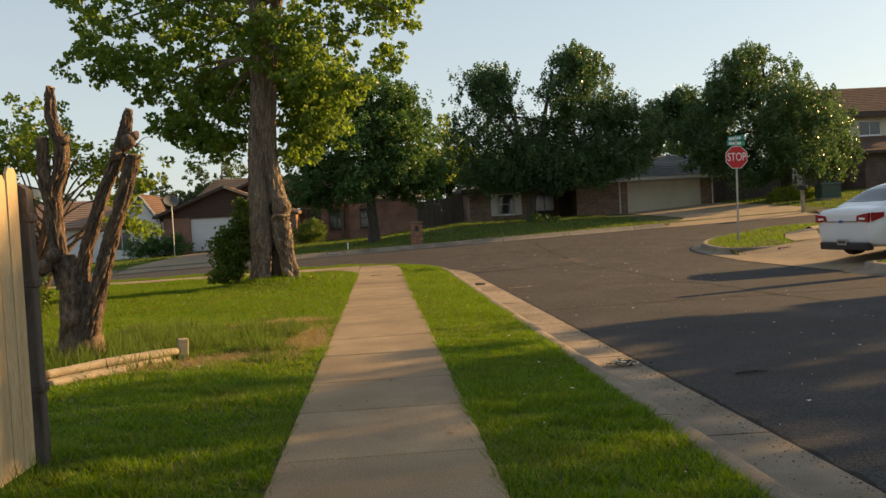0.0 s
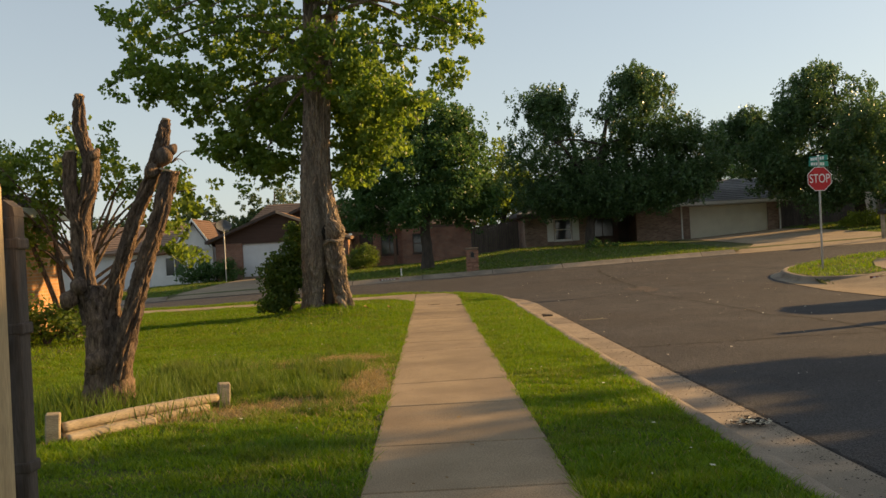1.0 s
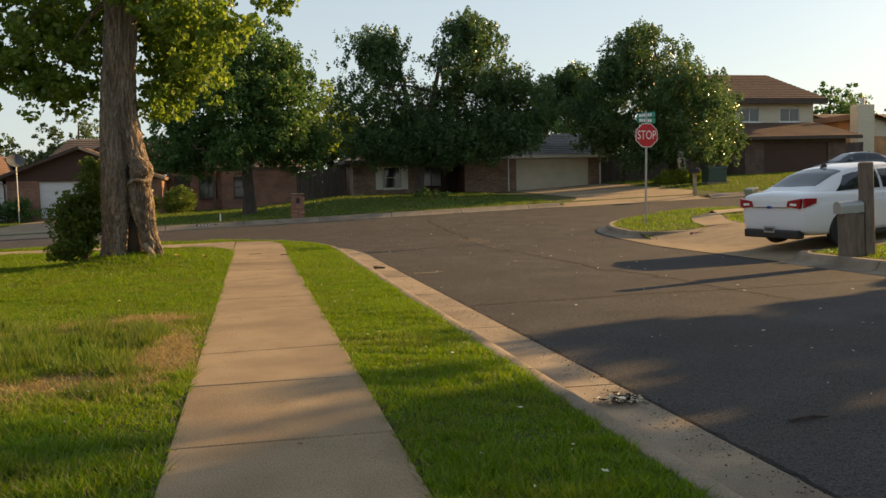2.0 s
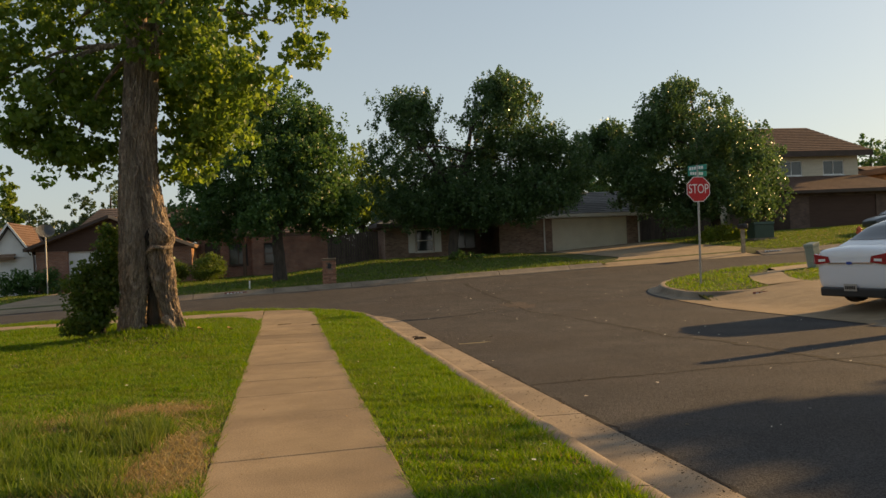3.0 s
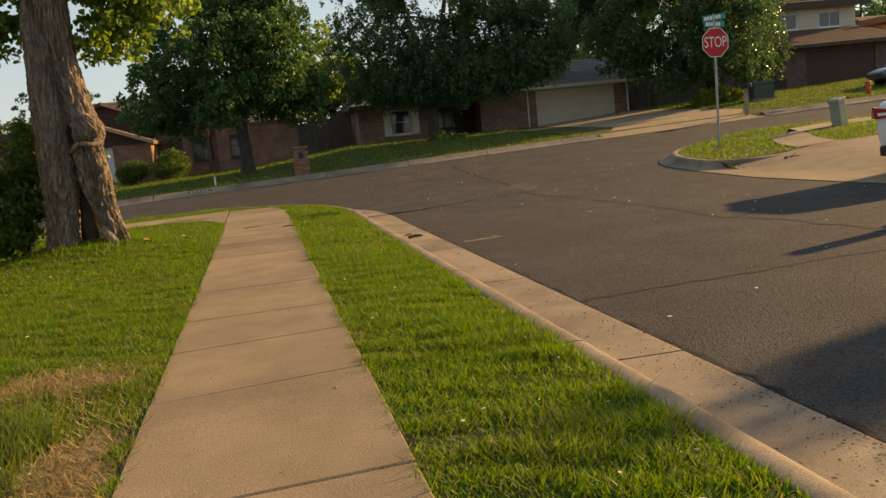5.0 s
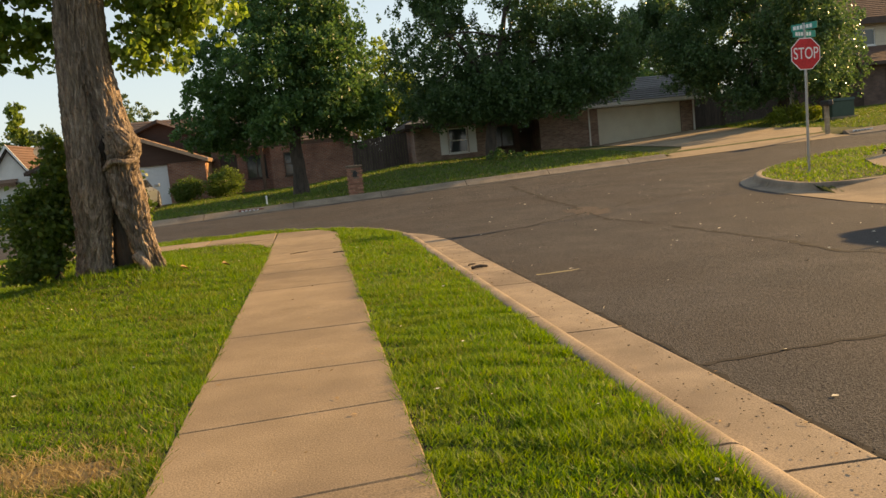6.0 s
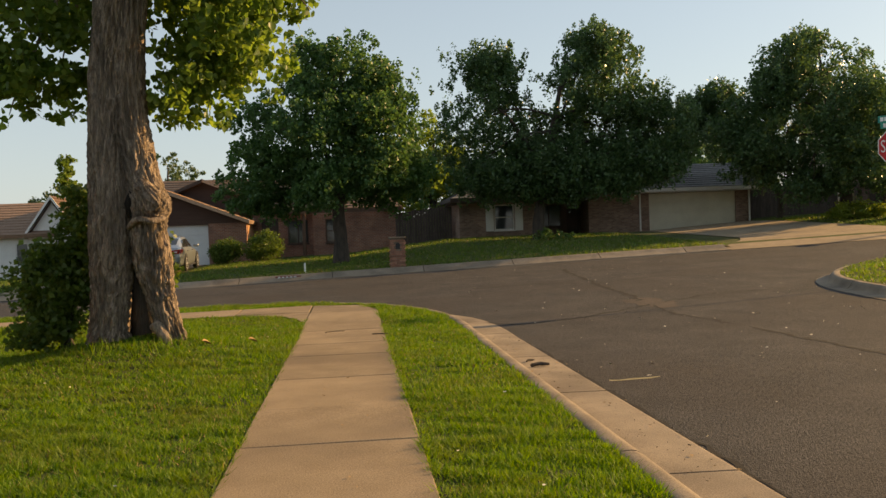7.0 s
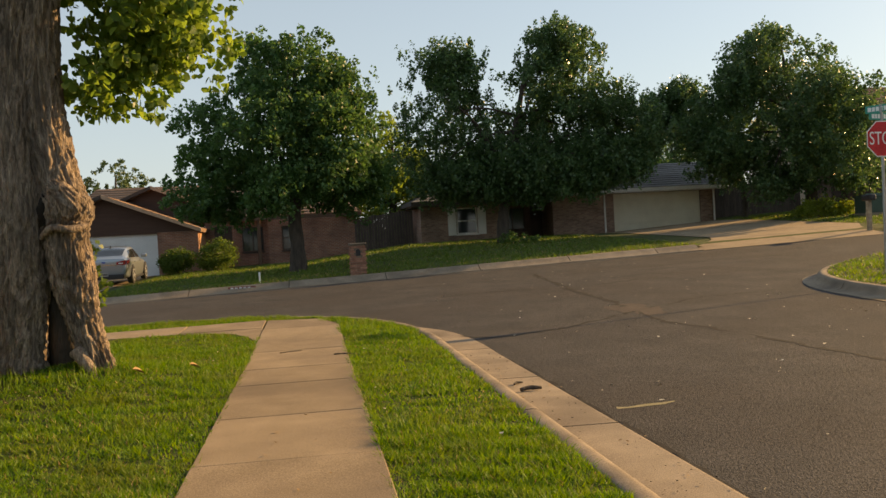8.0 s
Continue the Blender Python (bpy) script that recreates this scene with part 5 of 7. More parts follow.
for k in rng.permutation(len(cl))[:30]:
    c = Vector(cl[k][:3])
    a = Vector((0.05, 0, min(max(c.z + rng.uniform(-0.6, 0.8), 5.3), 8.5)))
    tube("limb", [a, a.lerp(c, 0.5) + Vector((0, 0, 0.3)), c, c + (c - a) * 0.12 + Vector((0, 0, -0.15))], [0.06, 0.032, 0.016, 0.005], M["bark"], cw, n=14, seg=8, rough=0.1)
P = crown_points(rng, cl, 52000, 0.2, tight=0.95)
leaf_mesh("crown", rng, P, 0.094, 0.5, M["leaf_big"], cw)
# ---- things by the footpath ----
def shrub(name, x, y, clumps, leaves, leaf, leaf_m, label, stems=5, seed=1, z=None):
    rng = np.random.default_rng(seed)
    t = base(name, pose(x, y, level(x, y) if z is None else z), label, "shrub")
    for k in range(stems):
        c = clumps[k % len(clumps)]
        tube("stem", [(rng.normal() * 0.08, rng.normal() * 0.08, -0.1), (c[0] * 0.4, c[1] * 0.4, c[2] * 0.5), (c[0] + rng.normal() * 0.1, c[1], c[2])], [0.022, 0.016, 0.005], M["bark_dark"], t, n=8, seg=6)
    P = crown_points(rng, clumps, leaves, 0.2, 0.4)
    P = P[P[:, 2] > 0.02]
    quads_mesh("foliage", leaf_verts(rng, P, leaf, 0.1), len(P), leaf_m, t)
    return t


def stump_tree():
    t = base("pollarded_tree", pose(-3.23, 9.58, 0.03) @ Matrix.Diagonal((0.87, 0.87, 0.923, 1)), "bare pollarded tree with lopped limbs and rough brown bark", "tree")
    kw = dict(seg=64, depth=0.036, material=M["bark_stump"])
    bark_stem("trunk", [(-0.02, 0, -0.12), (0, 0, 0.1), (0.02, 0, 0.55), (0.0, 0, 0.95), (-0.10, 0, 1.3)], [0.33, 0.275, 0.235, 0.20, 0.11], t, 1.3, rings=70, **kw)
    bark_stem("limb", [(-0.10, 0, 0.9), (-0.18, 0, 1.35), (-0.20, 0, 2.0), (-0.10, 0, 2.25), (-0.06, 0, 2.55), (-0.12, 0, 2.75), (-0.16, 0, 2.95), (-0.15, 0, 3.24)], [0.13, 0.105, 0.095, 0.09, 0.085, 0.066, 0.064, 0.045], t, 2.1, rings=110, **kw)
    bark_stem("limb", [(-0.17, -0.02, 1.85), (-0.25, -0.04, 2.08), (-0.28, -0.04, 2.38), (-0.26, -0.04, 2.66)], [0.07, 0.072, 0.062, 0.064], t, 3.7, rings=50, **kw)
    bark_stem("limb", [(0.0, -0.04, 0.75), (0.13, -0.06, 1.2), (0.37, -0.08, 1.85), (0.57, -0.1, 2.27), (0.72, -0.1, 2.6), (0.80, -0.1, 2.93)], [0.12, 0.085, 0.080, 0.082, 0.086, 0.045], t, 4.9, rings=100, **kw)
    bark_stem("limb", [(0.12, -0.1, 0.35), (0.33, -0.13, 0.95), (0.50, -0.15, 1.45), (0.69, -0.16, 1.94), (0.84, -0.16, 2.40)], [0.14, 0.105, 0.090, 0.088, 0.092], t, 6.1, rings=100, **kw)
    for x, y, z, r in ((-0.30, -0.10, 1.18, 0.10), (-0.20, -0.12, 1.30, 0.08), (0.80, -0.14, 2.56, 0.085), (0.88, -0.14, 2.62, 0.05), (0.02, -0.05, 2.62, 0.06), (0.64, -0.16, 2.42, 0.07), (-0.02, -0.16, 0.55, 0.12)):
        tube("burr", [(x - r * 0.7, y, z - r * 0.9), (x, y - 0.02, z), (x + r * 0.5, y, z + r)], [r * 0.5, r, r * 0.35], M["bark_stump"], t, n=18, seg=20, rough=0.55)
    for (x, y, z, r, tilt) in ((-0.15, 0, 3.24, 0.045, 4), (-0.26, -0.04, 2.66, 0.055, -6), (0.80, -0.1, 2.93, 0.042, 12), (0.82, -0.16, 2.405, 0.095, 16)):
        part("cut", cyl(r, r * 0.95, 0.02, 14), M["wood_cut"], t, "sawn pale wood face", m=pose(x, y, z - 0.004, 0, tilt, 0))
    rng = np.random.default_rng(8)
    for k in range(7):
        a = rng.uniform(0, 6.28)
        s = Vector((-0.05, 0, 2.5)) if k < 3 else Vector((0.85, -0.1, 2.5))
        e = s + Vector((math.cos(a) * 0.25, math.sin(a) * 0.2, rng.uniform(-0.1, 0.35)))
        tube("twig", [s, s.lerp(e, 0.5) + Vector((0, 0, 0.05)), e], [0.008, 0.005, 0.002], M["bark_dark"], t, n=6, seg=5)


stump_tree()


def timber_edging():
    a, b = Vector((-3.16, 8.42, 0)), Vector((-2.20, 9.50, 0))
    d = (b - a).normalized()
    side = Vector((d.y, -d.x, 0))
    for k, (off, z, ext) in enumerate(((0.0, 0.045, -0.1), (0.0, 0.125, 0.0), (0.10, 0.04, -0.7))):
        t = base("landscape_timber", pose(0, 0, 0), "weathered pale landscape timber on the lawn", "timber", "timbers edging the bed")
        p0, p1 = a + side * off, b + side * off + d * ext
        tube("log", [(p0.x, p0.y, z), ((p0.x + p1.x) / 2, (p0.y + p1.y) / 2, z + 0.012), (p1.x, p1.y, z)], [0.044, 0.047, 0.042], M["timber"], t, n=22, seg=14, rough=0.10)
    for p, h in ((a - d * 0.08, 0.26), (b + d * 0.07, 0.25)):
        t = base("timber_stake", pose(p.x, p.y, 0, 0, 3, 20), "short sawn timber stake", "stake", "timber stakes")
        part("stake", box(-0.055, 0.055, -0.055, 0.055, -0.1, h, 0.012), M["timber"], t)


timber_edging()


def wood_fence():
    t = base("wooden_fence", pose(-2.12, 5.72, 0), "tall pine picket fence, sunlit, with a dark end post", "fence")
    rng = np.random.default_rng(4)
    y = -0.14
    k = 0
    while y > -11:
        w = 0.138
        h = 1.80 + rng.uniform(-0.03, 0.03)
        bm = prism([(-w / 2, 0.03), (w / 2, 0.03), (w / 2, h - 0.035), (w / 2 - 0.03, h), (-w / 2 + 0.03, h), (-w / 2, h - 0.035)], -0.009, 0.009)
        part("picket", bm, M["fence_new"], t, m=pose(rng.uniform(-0.003, 0.003), y - w / 2, 0, 0, rng.uniform(-0.6, 0.6), 90))
        y -= w + 0.006
    for z in (0.35, 1.0, 1.55):
        part("rail", box(-0.05, -0.012, -11, -0.05, z, z + 0.085, 0.004), M["fence_dark"], t)
    part("post", box(-0.045, 0.052, -0.10, 0.0, -0.2, 1.66, 0.012), M["fence_dark"], t, "dark weathered end post")
    part("post_top", prism([(-0.045, 1.655), (0.052, 1.655), (0.045, 1.70), (0.0, 1.735), (-0.038, 1.70)], -0.098, -0.002), M["fence_dark"], t)
    for z in (0.45, 1.1, 1.5):
        part("bracket", box(-0.03, 0.066, -0.105, 0.006, z, z + 0.055, 0.01), M["fence_dark"], t)


wood_fence()
shrub("sucker_shrub", -3.38, 20.95, [(0, 0, 0.9, 0.45, 0.4, 0.6), (-0.25, 0, 0.45, 0.45, 0.4, 0.4), (0.1, 0.1, 1.4, 0.35, 0.35, 0.45), (0.9, 0.35, 1.0, 0.35, 0.25, 0.5), (-0.4, 0, 1.0, 0.3, 0.3, 0.35), (0.2, 0, 1.8, 0.25, 0.25, 0.3), (-0.3, -0.1, 0.25, 0.5, 0.4, 0.25)], 9000, 0.075, M["leaf_shrub"], "leafy green sucker shrub beside the old tree", 6, 5)

# Crape myrtle and bushes before the brick house
tree("crape_myrtle", -7.3, 18.3, 51, [(0, 0, -0.1), (0.1, 0, 0.5), (0.3, 0, 1.3), (0.5, 0, 2.4)], [0.10, 0.08, 0.06, 0.03],
     [(0.3, 0, 3.3, 1.9, 1.8, 1.1, 0.5), (-1.6, 0, 3.5, 1.5, 1.5, 1.0, 0.3), (1.9, 0, 2.6, 1.0, 1.1, 0.8, 0.16), (2.3, -0.3, 1.5, 0.8, 0.7, 0.6, 0.07), (-0.8, 0, 2.2, 1.2, 1.2, 0.7, 0.2)],
     85, 0.42, 9000, 0.10, M["leaf_light"], M["bark_stump"], "airy crape myrtle with slanting brown stems", limb_n=26)
cm = bpy.data.objects["crape_myrtle"]
for k, (dx, h) in enumerate(((-0.9, 2.4), (0.7, 2.2), (-0.4, 2.6), (1.3, 1.9))):
    tube("stem", [(0.05 * k - 0.1, 0, -0.1), (dx * 0.4, 0, h * 0.4), (dx, 0.1 * k, h), (dx * 1.5, 0.1, h + 0.9)], [0.06, 0.05, 0.035, 0.01], M["bark_stump"], cm, n=14, seg=9, rough=0.08)
shrub("bush", -7.4, 17.2, [(0, 0, 0.4, 0.6, 0.5, 0.5), (0.6, 0, 0.35, 0.4, 0.4, 0.4)], 1800, 0.08, M["leaf_shrub"], "low leafy bush by the brick wall", 4, 6)


def stop_sign():
    x, y = 11.5, 26.2
    z0 = right_level(x, y)
    t = base("stop_sign", pose(x, y, z0, 0, 0.8, 0), "red octagonal stop sign on a steel post", "road sign")
    part("post", box(-0.025, 0.025, -0.02, 0.02, -0.2, 3.12 - z0 + 0.38, 0.004), M["steel"], t, "galvanised steel post")
    zc = 2.87 - z0
    R = 0.355 / math.cos(math.pi / 8)
    octo = lambda r: [(r * math.cos(math.pi / 8 + k * math.pi / 4), zc + r * math.sin(math.pi / 8 + k * math.pi / 4)) for k in range(8)]
    part("border", prism(octo(R), -0.030, -0.026), M["sign_white"], t, "white rim")
    face = part("face", prism(octo(R * 0.945), -0.034, -0.0305), M["red_sign"], t, "faded red face")
    cu = bpy.data.curves.new("letters", "FONT")
    cu.body, cu.size, cu.align_x, cu.align_y, cu.extrude = "STOP", 0.33, "CENTER", "CENTER", 0.0015
    tmp = new("letters_source", cu)
    dg = bpy.context.evaluated_depsgraph_get()
    me = bpy.data.meshes.new_from_object(tmp.evaluated_get(dg))
    bpy.data.objects.remove(tmp)
    me.materials.clear()
    me.materials.append(M["sign_white"])
    ob = new("letters", me)
    ob.parent = face
    ob.matrix_basis = pose(0, -0.037, zc, 90, 0, 0) @ Matrix.Diagonal((0.78, 1.12, 1, 1))
    for z, turn, w in ((zc + 0.45, 12, 0.66), (zc + 0.61, -62, 0.62)):
        bl = part("street_blade", box(-w / 2, w / 2, -0.004, 0.004, -0.075, 0.075, 0.003), M["green_sign"], t, "green street-name blade", m=pose(0, 0, z, 0, 0, turn))
        for sgn in (-1,):
            bm = bmesh.new()
            for a, b in ((-0.26, -0.19), (-0.175, -0.12), (-0.10, -0.04), (-0.02, 0.035), (0.055, 0.11), (0.13, 0.19)):
                box(a, b, -0.0065, -0.0045, -0.045, 0.04, 0, bm)
            part("marking", bm, M["sign_white"], bl, m=pose(0, 0, z, 0, 0, turn))
    part("cap", box(-0.03, 0.03, -0.025, 0.025, zc + 0.655, zc + 0.69), M["steel"], t)


stop_sign()


def brick_mailbox():
    x, y = 1.72, 38.35
    z = level(x, y) - 0.05
    t = base("brick_mailbox", pose(x, y, z, 0, 0, 2), "square red-brick mailbox pillar at the kerb", "mailbox")
    part("core", box(-0.212, 0.212, -0.212, 0.212, -0.05, 1.02), M["kerb"], t)
    long_b, half_b = box(-0.108, 0.108, -0.05, 0.05, -0.031, 0.031, 0.004), box(-0.05, 0.05, -0.05, 0.05, -0.031, 0.031, 0.004)
    me_l = bpy.data.meshes.new("brick")
    long_b.to_mesh(me_l)
    me_l.materials.append(M["brick_single"])
    for row in range(13):
        zz = 0.04 + row * 0.075
        for side in range(4):
            for k in (-1, 1):
                off = k * 0.112 + (0.055 if row % 2 else -0.055)
                if side == 0 and 8 <= row <= 11:
                    if abs(off) < 0.12:
                        continue
                ob = new("brick", me_l)
                ob.parent = t
                ob.matrix_basis = pose(0, 0, zz, 0, 0, 90 * side) @ Matrix.Translation((off, -0.185, 0))
    part("cap", box(-0.27, 0.27, -0.27, 0.27, 1.02, 1.075, 0.015), M["kerb"], t, "pale cast cap")
    arch = [(-0.075, 0.66), (0.075, 0.66), (0.075, 0.80)] + [(0.075 * math.cos(a), 0.80 + 0.075 * math.sin(a)) for a in np.linspace(0.3, math.pi - 0.3, 6)] + [(-0.075, 0.80)]
    part("door", prism(arch, -0.245, -0.20), M["black"], t, "black arched letter door")


M["brick_single"] = mat("brick_single", (0.30, 0.14, 0.095), (0.40, 0.22, 0.15), 9, 0.9, 0.4, 60, vary=0.3)
brick_mailbox()


def post_mailbox():
    t = base("post_mailbox", pose(10.66, 15.95, 0.0, 0, -2.5, 0), "grey metal mailbox between weathered timber posts", "mailbox")
    part("post", box(0.0, 0.19, -0.10, 0.10, -0.1, 1.69, 0.025), M["post_wood"], t, "tall weathered timber post")
    part("post", box(-0.44, -0.20, -0.10, 0.12, -0.1, 0.80, 0.025), M["post_wood"], t)
    part("post", box(-0.20, -0.02, -0.08, 0.12, -0.1, 0.78, 0.02), M["post_wood"], t)
    arch = [(-0.095, 0), (0.095, 0), (0.095, 0.12)] + [(0.095 * math.cos(a), 0.12 + 0.095 * math.sin(a)) for a in np.linspace(0.2, math.pi - 0.2, 8)] + [(-0.095, 0.12)]
    bx = part("box", prism(arch, -0.5, -0.03, "yz"), M["steel"], t, "grey metal letter box", m=Matrix.Translation((0, 0, 0.80)))
    part("lid", prism([(a * 1.05, b * 1.03) for a, b in arch], -0.525, -0.502, "yz"), M["steel"], bx, m=Matrix.Translation((0, 0, 0.798)))


post_mailbox()


def utility_things():
    x, y = 16.1, 27.6
    t = base("utility_pedestal", pose(x, y, right_level(x, y), 0, -11, 20), "grey-green cable pedestal leaning on the lawn", "utility box")
    part("body", box(-0.17, 0.17, -0.15, 0.15, -0.1, 0.72, 0.02), M["grey_box"], t)
    part("cover", box(-0.185, 0.185, -0.165, 0.165, 0.66, 0.78, 0.025), M["grey_box"], t)
    x, y = 24.85, 44.6
    t = base("transformer_box", pose(x, y, level(x, y), 0, 0, -8), "squat dark green transformer box on the lawn", "utility box")
    part("plinth", box(-0.62, 0.62, -0.6, 0.6, -0.2, 0.08, 0.01), M["kerb"], t)
    part("body", box(-0.52, 0.52, -0.5, 0.5, 0.08, 0.80, 0.02), M["green_box"], t)
    part("lid", prism([(-0.55, 0.80), (0.53, 0.80), (0.53, 0.84), (-0.50, 0.93)], -0.55, 0.55, "yz"), M["green_box"], t)
    part("door", box(-0.47, 0.47, -0.515, -0.503, 0.14, 0.74, 0.004), M["green_box"], t)
    x, y = 20.1, 38.35
    t = base("rural_mailbox", pose(x, y, level(x, y)), "dark mailbox on a pale timber post", "mailbox")
    part("post", box(-0.07, 0.07, -0.07, 0.07, -0.2, 1.0, 0.01), M["timber"], t)
    part("box", box(-0.12, 0.12, -0.30, 0.26, 1.0, 1.22, 0.05), M["black"], t)
    x, y = 26.7, 39.3
    t = base("fire_hydrant", pose(x, y, level(x, y)), "weathered red fire hydrant on the lawn", "hydrant")
    part("flange", cyl(0.17, 0.17, 0.05, 16), M["hydrant"], t)
    part("barrel", cyl(0.11, 0.105, 0.50, 18), M["hydrant"], t, smooth=True)
    dome = bmesh.new()
    bmesh.ops.create_uvsphere(dome, u_segments=16, v_segments=8, radius=0.13)
    part("bonnet", dome, M["hydrant"], t, smooth=True, m=Matrix.Translation((0, 0, 0.52)) @ Matrix.Diagonal((1, 1, 0.8, 1)))
    part("nut", cyl(0.035, 0.03, 0.07, 6), M["hydrant"], t, m=Matrix.Translation((0, 0, 0.61)))
    for a in (0, 90, 180):
        part("outlet", cyl(0.06, 0.06, 0.17, 12), M["hydrant"], t, m=pose(0, 0, 0.38, 90, 0, a))
    x, y = -1.45, 38.75
    t = base("marker_stake", pose(x, y, level(x, y)), "short white plastic marker stake", "stake")
    part("stake", cyl(0.03, 0.03, 0.34, 10, 0.006), M["sign_white"], t)
    for (x, y, z, r, tilt) in ((-12.1, 50.5, 3.4, 0.46, 25), (-25.5, 51.3, 1.6, 0.5, 20)):
        zz = level(x, y)
        t = base("satellite_dish", pose(x, y, zz), "grey satellite dish on a mast", "satellite dish", "satellite dishes")
        part("mast", cyl(0.03, 0.03, z - zz, 10), M["steel"], t)
        bm = bmesh.new()
        rings = []
        for i in range(6):
            rr = r * (i + 0.02) / 5
            rings.append([bm.verts.new((rr * math.cos(a), 0.12 * (rr / r) ** 2, rr * 0.82 * math.sin(a))) for a in np.linspace(0, 2 * math.pi, 21)[:-1]])
        for i in range(5):
            for j in range(20):
                bm.faces.new((rings[i][j], rings[i][(j + 1) % 20], rings[i + 1][(j + 1) % 20], rings[i + 1][j]))
        bmesh.ops.solidify(bm, geom=bm.faces[:], thickness=0.02)
        dish = part("dish", bm, M["grey_dish"], t, m=pose(0, -0.05, z - zz, -tilt, 0, 25) @ Matrix.Rotation(math.pi, 4, "Z"))
        part("arm", box(-0.012, 0.012, -0.45, -0.1, z - zz - 0.25, z - zz - 0.22), M["steel"], t)


M["grey_dish"] = mat("dish_grey", (0.17, 0.18, 0.19), (0.22, 0.23, 0.24), 3, 0.6, 0.0, 30)
utility_things()

# Clipped shrubs and bushes by the far houses
def round_shrub(x, y, r, h, seed):
    rng = np.random.default_rng(seed)
    t = base("clipped_shrub", pose(x, y, level(x, y)), "rounded clipped green shrub by the brick house", "shrub", "clipped shrubs")
    tube("stem", [(0, 0, -0.1), (0, 0, h * 0.5)], [0.06, 0.04], M["bark_dark"], t, n=5, seg=7)
    P = crown_points(rng, [(0, 0, h * 0.5, r, r * 0.95, h * 0.52), (0.2 * r, 0, h * 0.6, r * 0.75, r * 0.8, h * 0.42), (-0.3 * r, 0, h * 0.45, r * 0.7, r * 0.8, h * 0.45)], 5200, 0.75, 0.14)
    P = P[P[:, 2] > 0.02]
    quads_mesh("foliage", leaf_verts(rng, P, 0.085, 0.0), len(P), M["leaf_shrub"], t)


round_shrub(-5.9, 51.3, 0.75, 1.15, 61)
round_shrub(-4.05, 51.0, 0.90, 1.35, 62)
shrub("hedge", -13.2, 51.5, [(0, 0, 0.7, 1.1, 0.8, 0.8), (1.0, 0, 0.6, 0.9, 0.8, 0.7), (-1.2, 0, 0.6, 0.9, 0.8, 0.7)], 4200, 0.13, M["leaf_dark"], "dark hedge beside the drive", 5, 7)
shrub("flowering_shrub", 23.6, 46.3, [(-0.9, 0, 0.35, 0.7, 0.5, 0.4), (0.1, 0, 0.45, 0.7, 0.5, 0.5), (1.1, 0, 0.35, 0.6, 0.5, 0.45)], 3600, 0.10, M["leaf_bright"], "bright yellow-green shrubs under the pear tree", 5, 8)
shrub("base_shrub", 9.0, 47.2, [(0, 0, 0.2, 0.6, 0.5, 0.3), (0.9, 0, 0.15, 0.5, 0.4, 0.22)], 900, 0.10, M["leaf_dark"], "low growth round the pear trunk", 3, 9)


def board_fence(x0, x1, y, h, label):
    t = base("board_fence", pose(0, 0, 0), label, "fence", "board fences")
    rng = np.random.default_rng(int(abs(x0) * 10))
    x = x0
    while x < x1:
        z = level(x, y)
        hh = h + rng.uniform(-0.03, 0.03)
        part("board", box(x, x + 0.138, y - 0.01, y + 0.01, z - 0.1, z + hh), M["fence_dark"], t)
        x += 0.146
    for dz in (0.4, 1.3):
        z0, z1 = level(x0, y), level(x1, y)
        bm = box(x0, x1, y + 0.012, y + 0.05, dz, dz + 0.09)
        for v in bm.verts:
            v.co.z += z0 + (z1 - z0) * (v.co.x - x0) / (x1 - x0)
        part("rail", bm, M["fence_dark"], t)


shrub("garden_shrub", 4.2, 57.3, [(-1.2, 0, 1.1, 1.0, 0.8, 1.1), (0, 0, 1.3, 1.1, 0.8, 1.2), (1.2, 0, 1.0, 1.0, 0.8, 1.0)], 5200, 0.14, M["leaf_light"], "leafy green growth behind the board fence", 5, 10)
board_fence(2.55, 5.6, 54.6, 1.75, "dark weathered board fence between the houses")
board_fence(22.0, 29.0, 56.5, 1.8, "dark board fence behind the pear tree")
board_fence(39.8, 43.8, 56.0, 1.9, "dark board fence beside the chimney")

# ---- parked cars ----
def loft(sections, closed_ends=True):
    """A skin through rings of equal length, mirrored in y; each ring from the middle underneath, round the right side, to the middle on top."""
    bm = bmesh.new()
    rows_ = []
    for x, ring in sections:
        right = [bm.verts.new((x, -y, z)) for y, z in ring]
        left = [bm.verts.new((x, y, z)) for y, z in ring[::-1]]
        rows_.append(right + left)
    n = len(rows_[0])
    for a, b in zip(rows_[:-1], rows_[1:]):
        for k in range(n):
            j = (k + 1) % n
            bm.faces.new((a[k], b[k], b[j], a[j]))
    if closed_ends:
        bm.faces.new(rows_[0])
        bm.faces.new(rows_[-1][::-1])
    bmesh.ops.remove_doubles(bm, verts=bm.verts, dist=1e-5)
    return bm


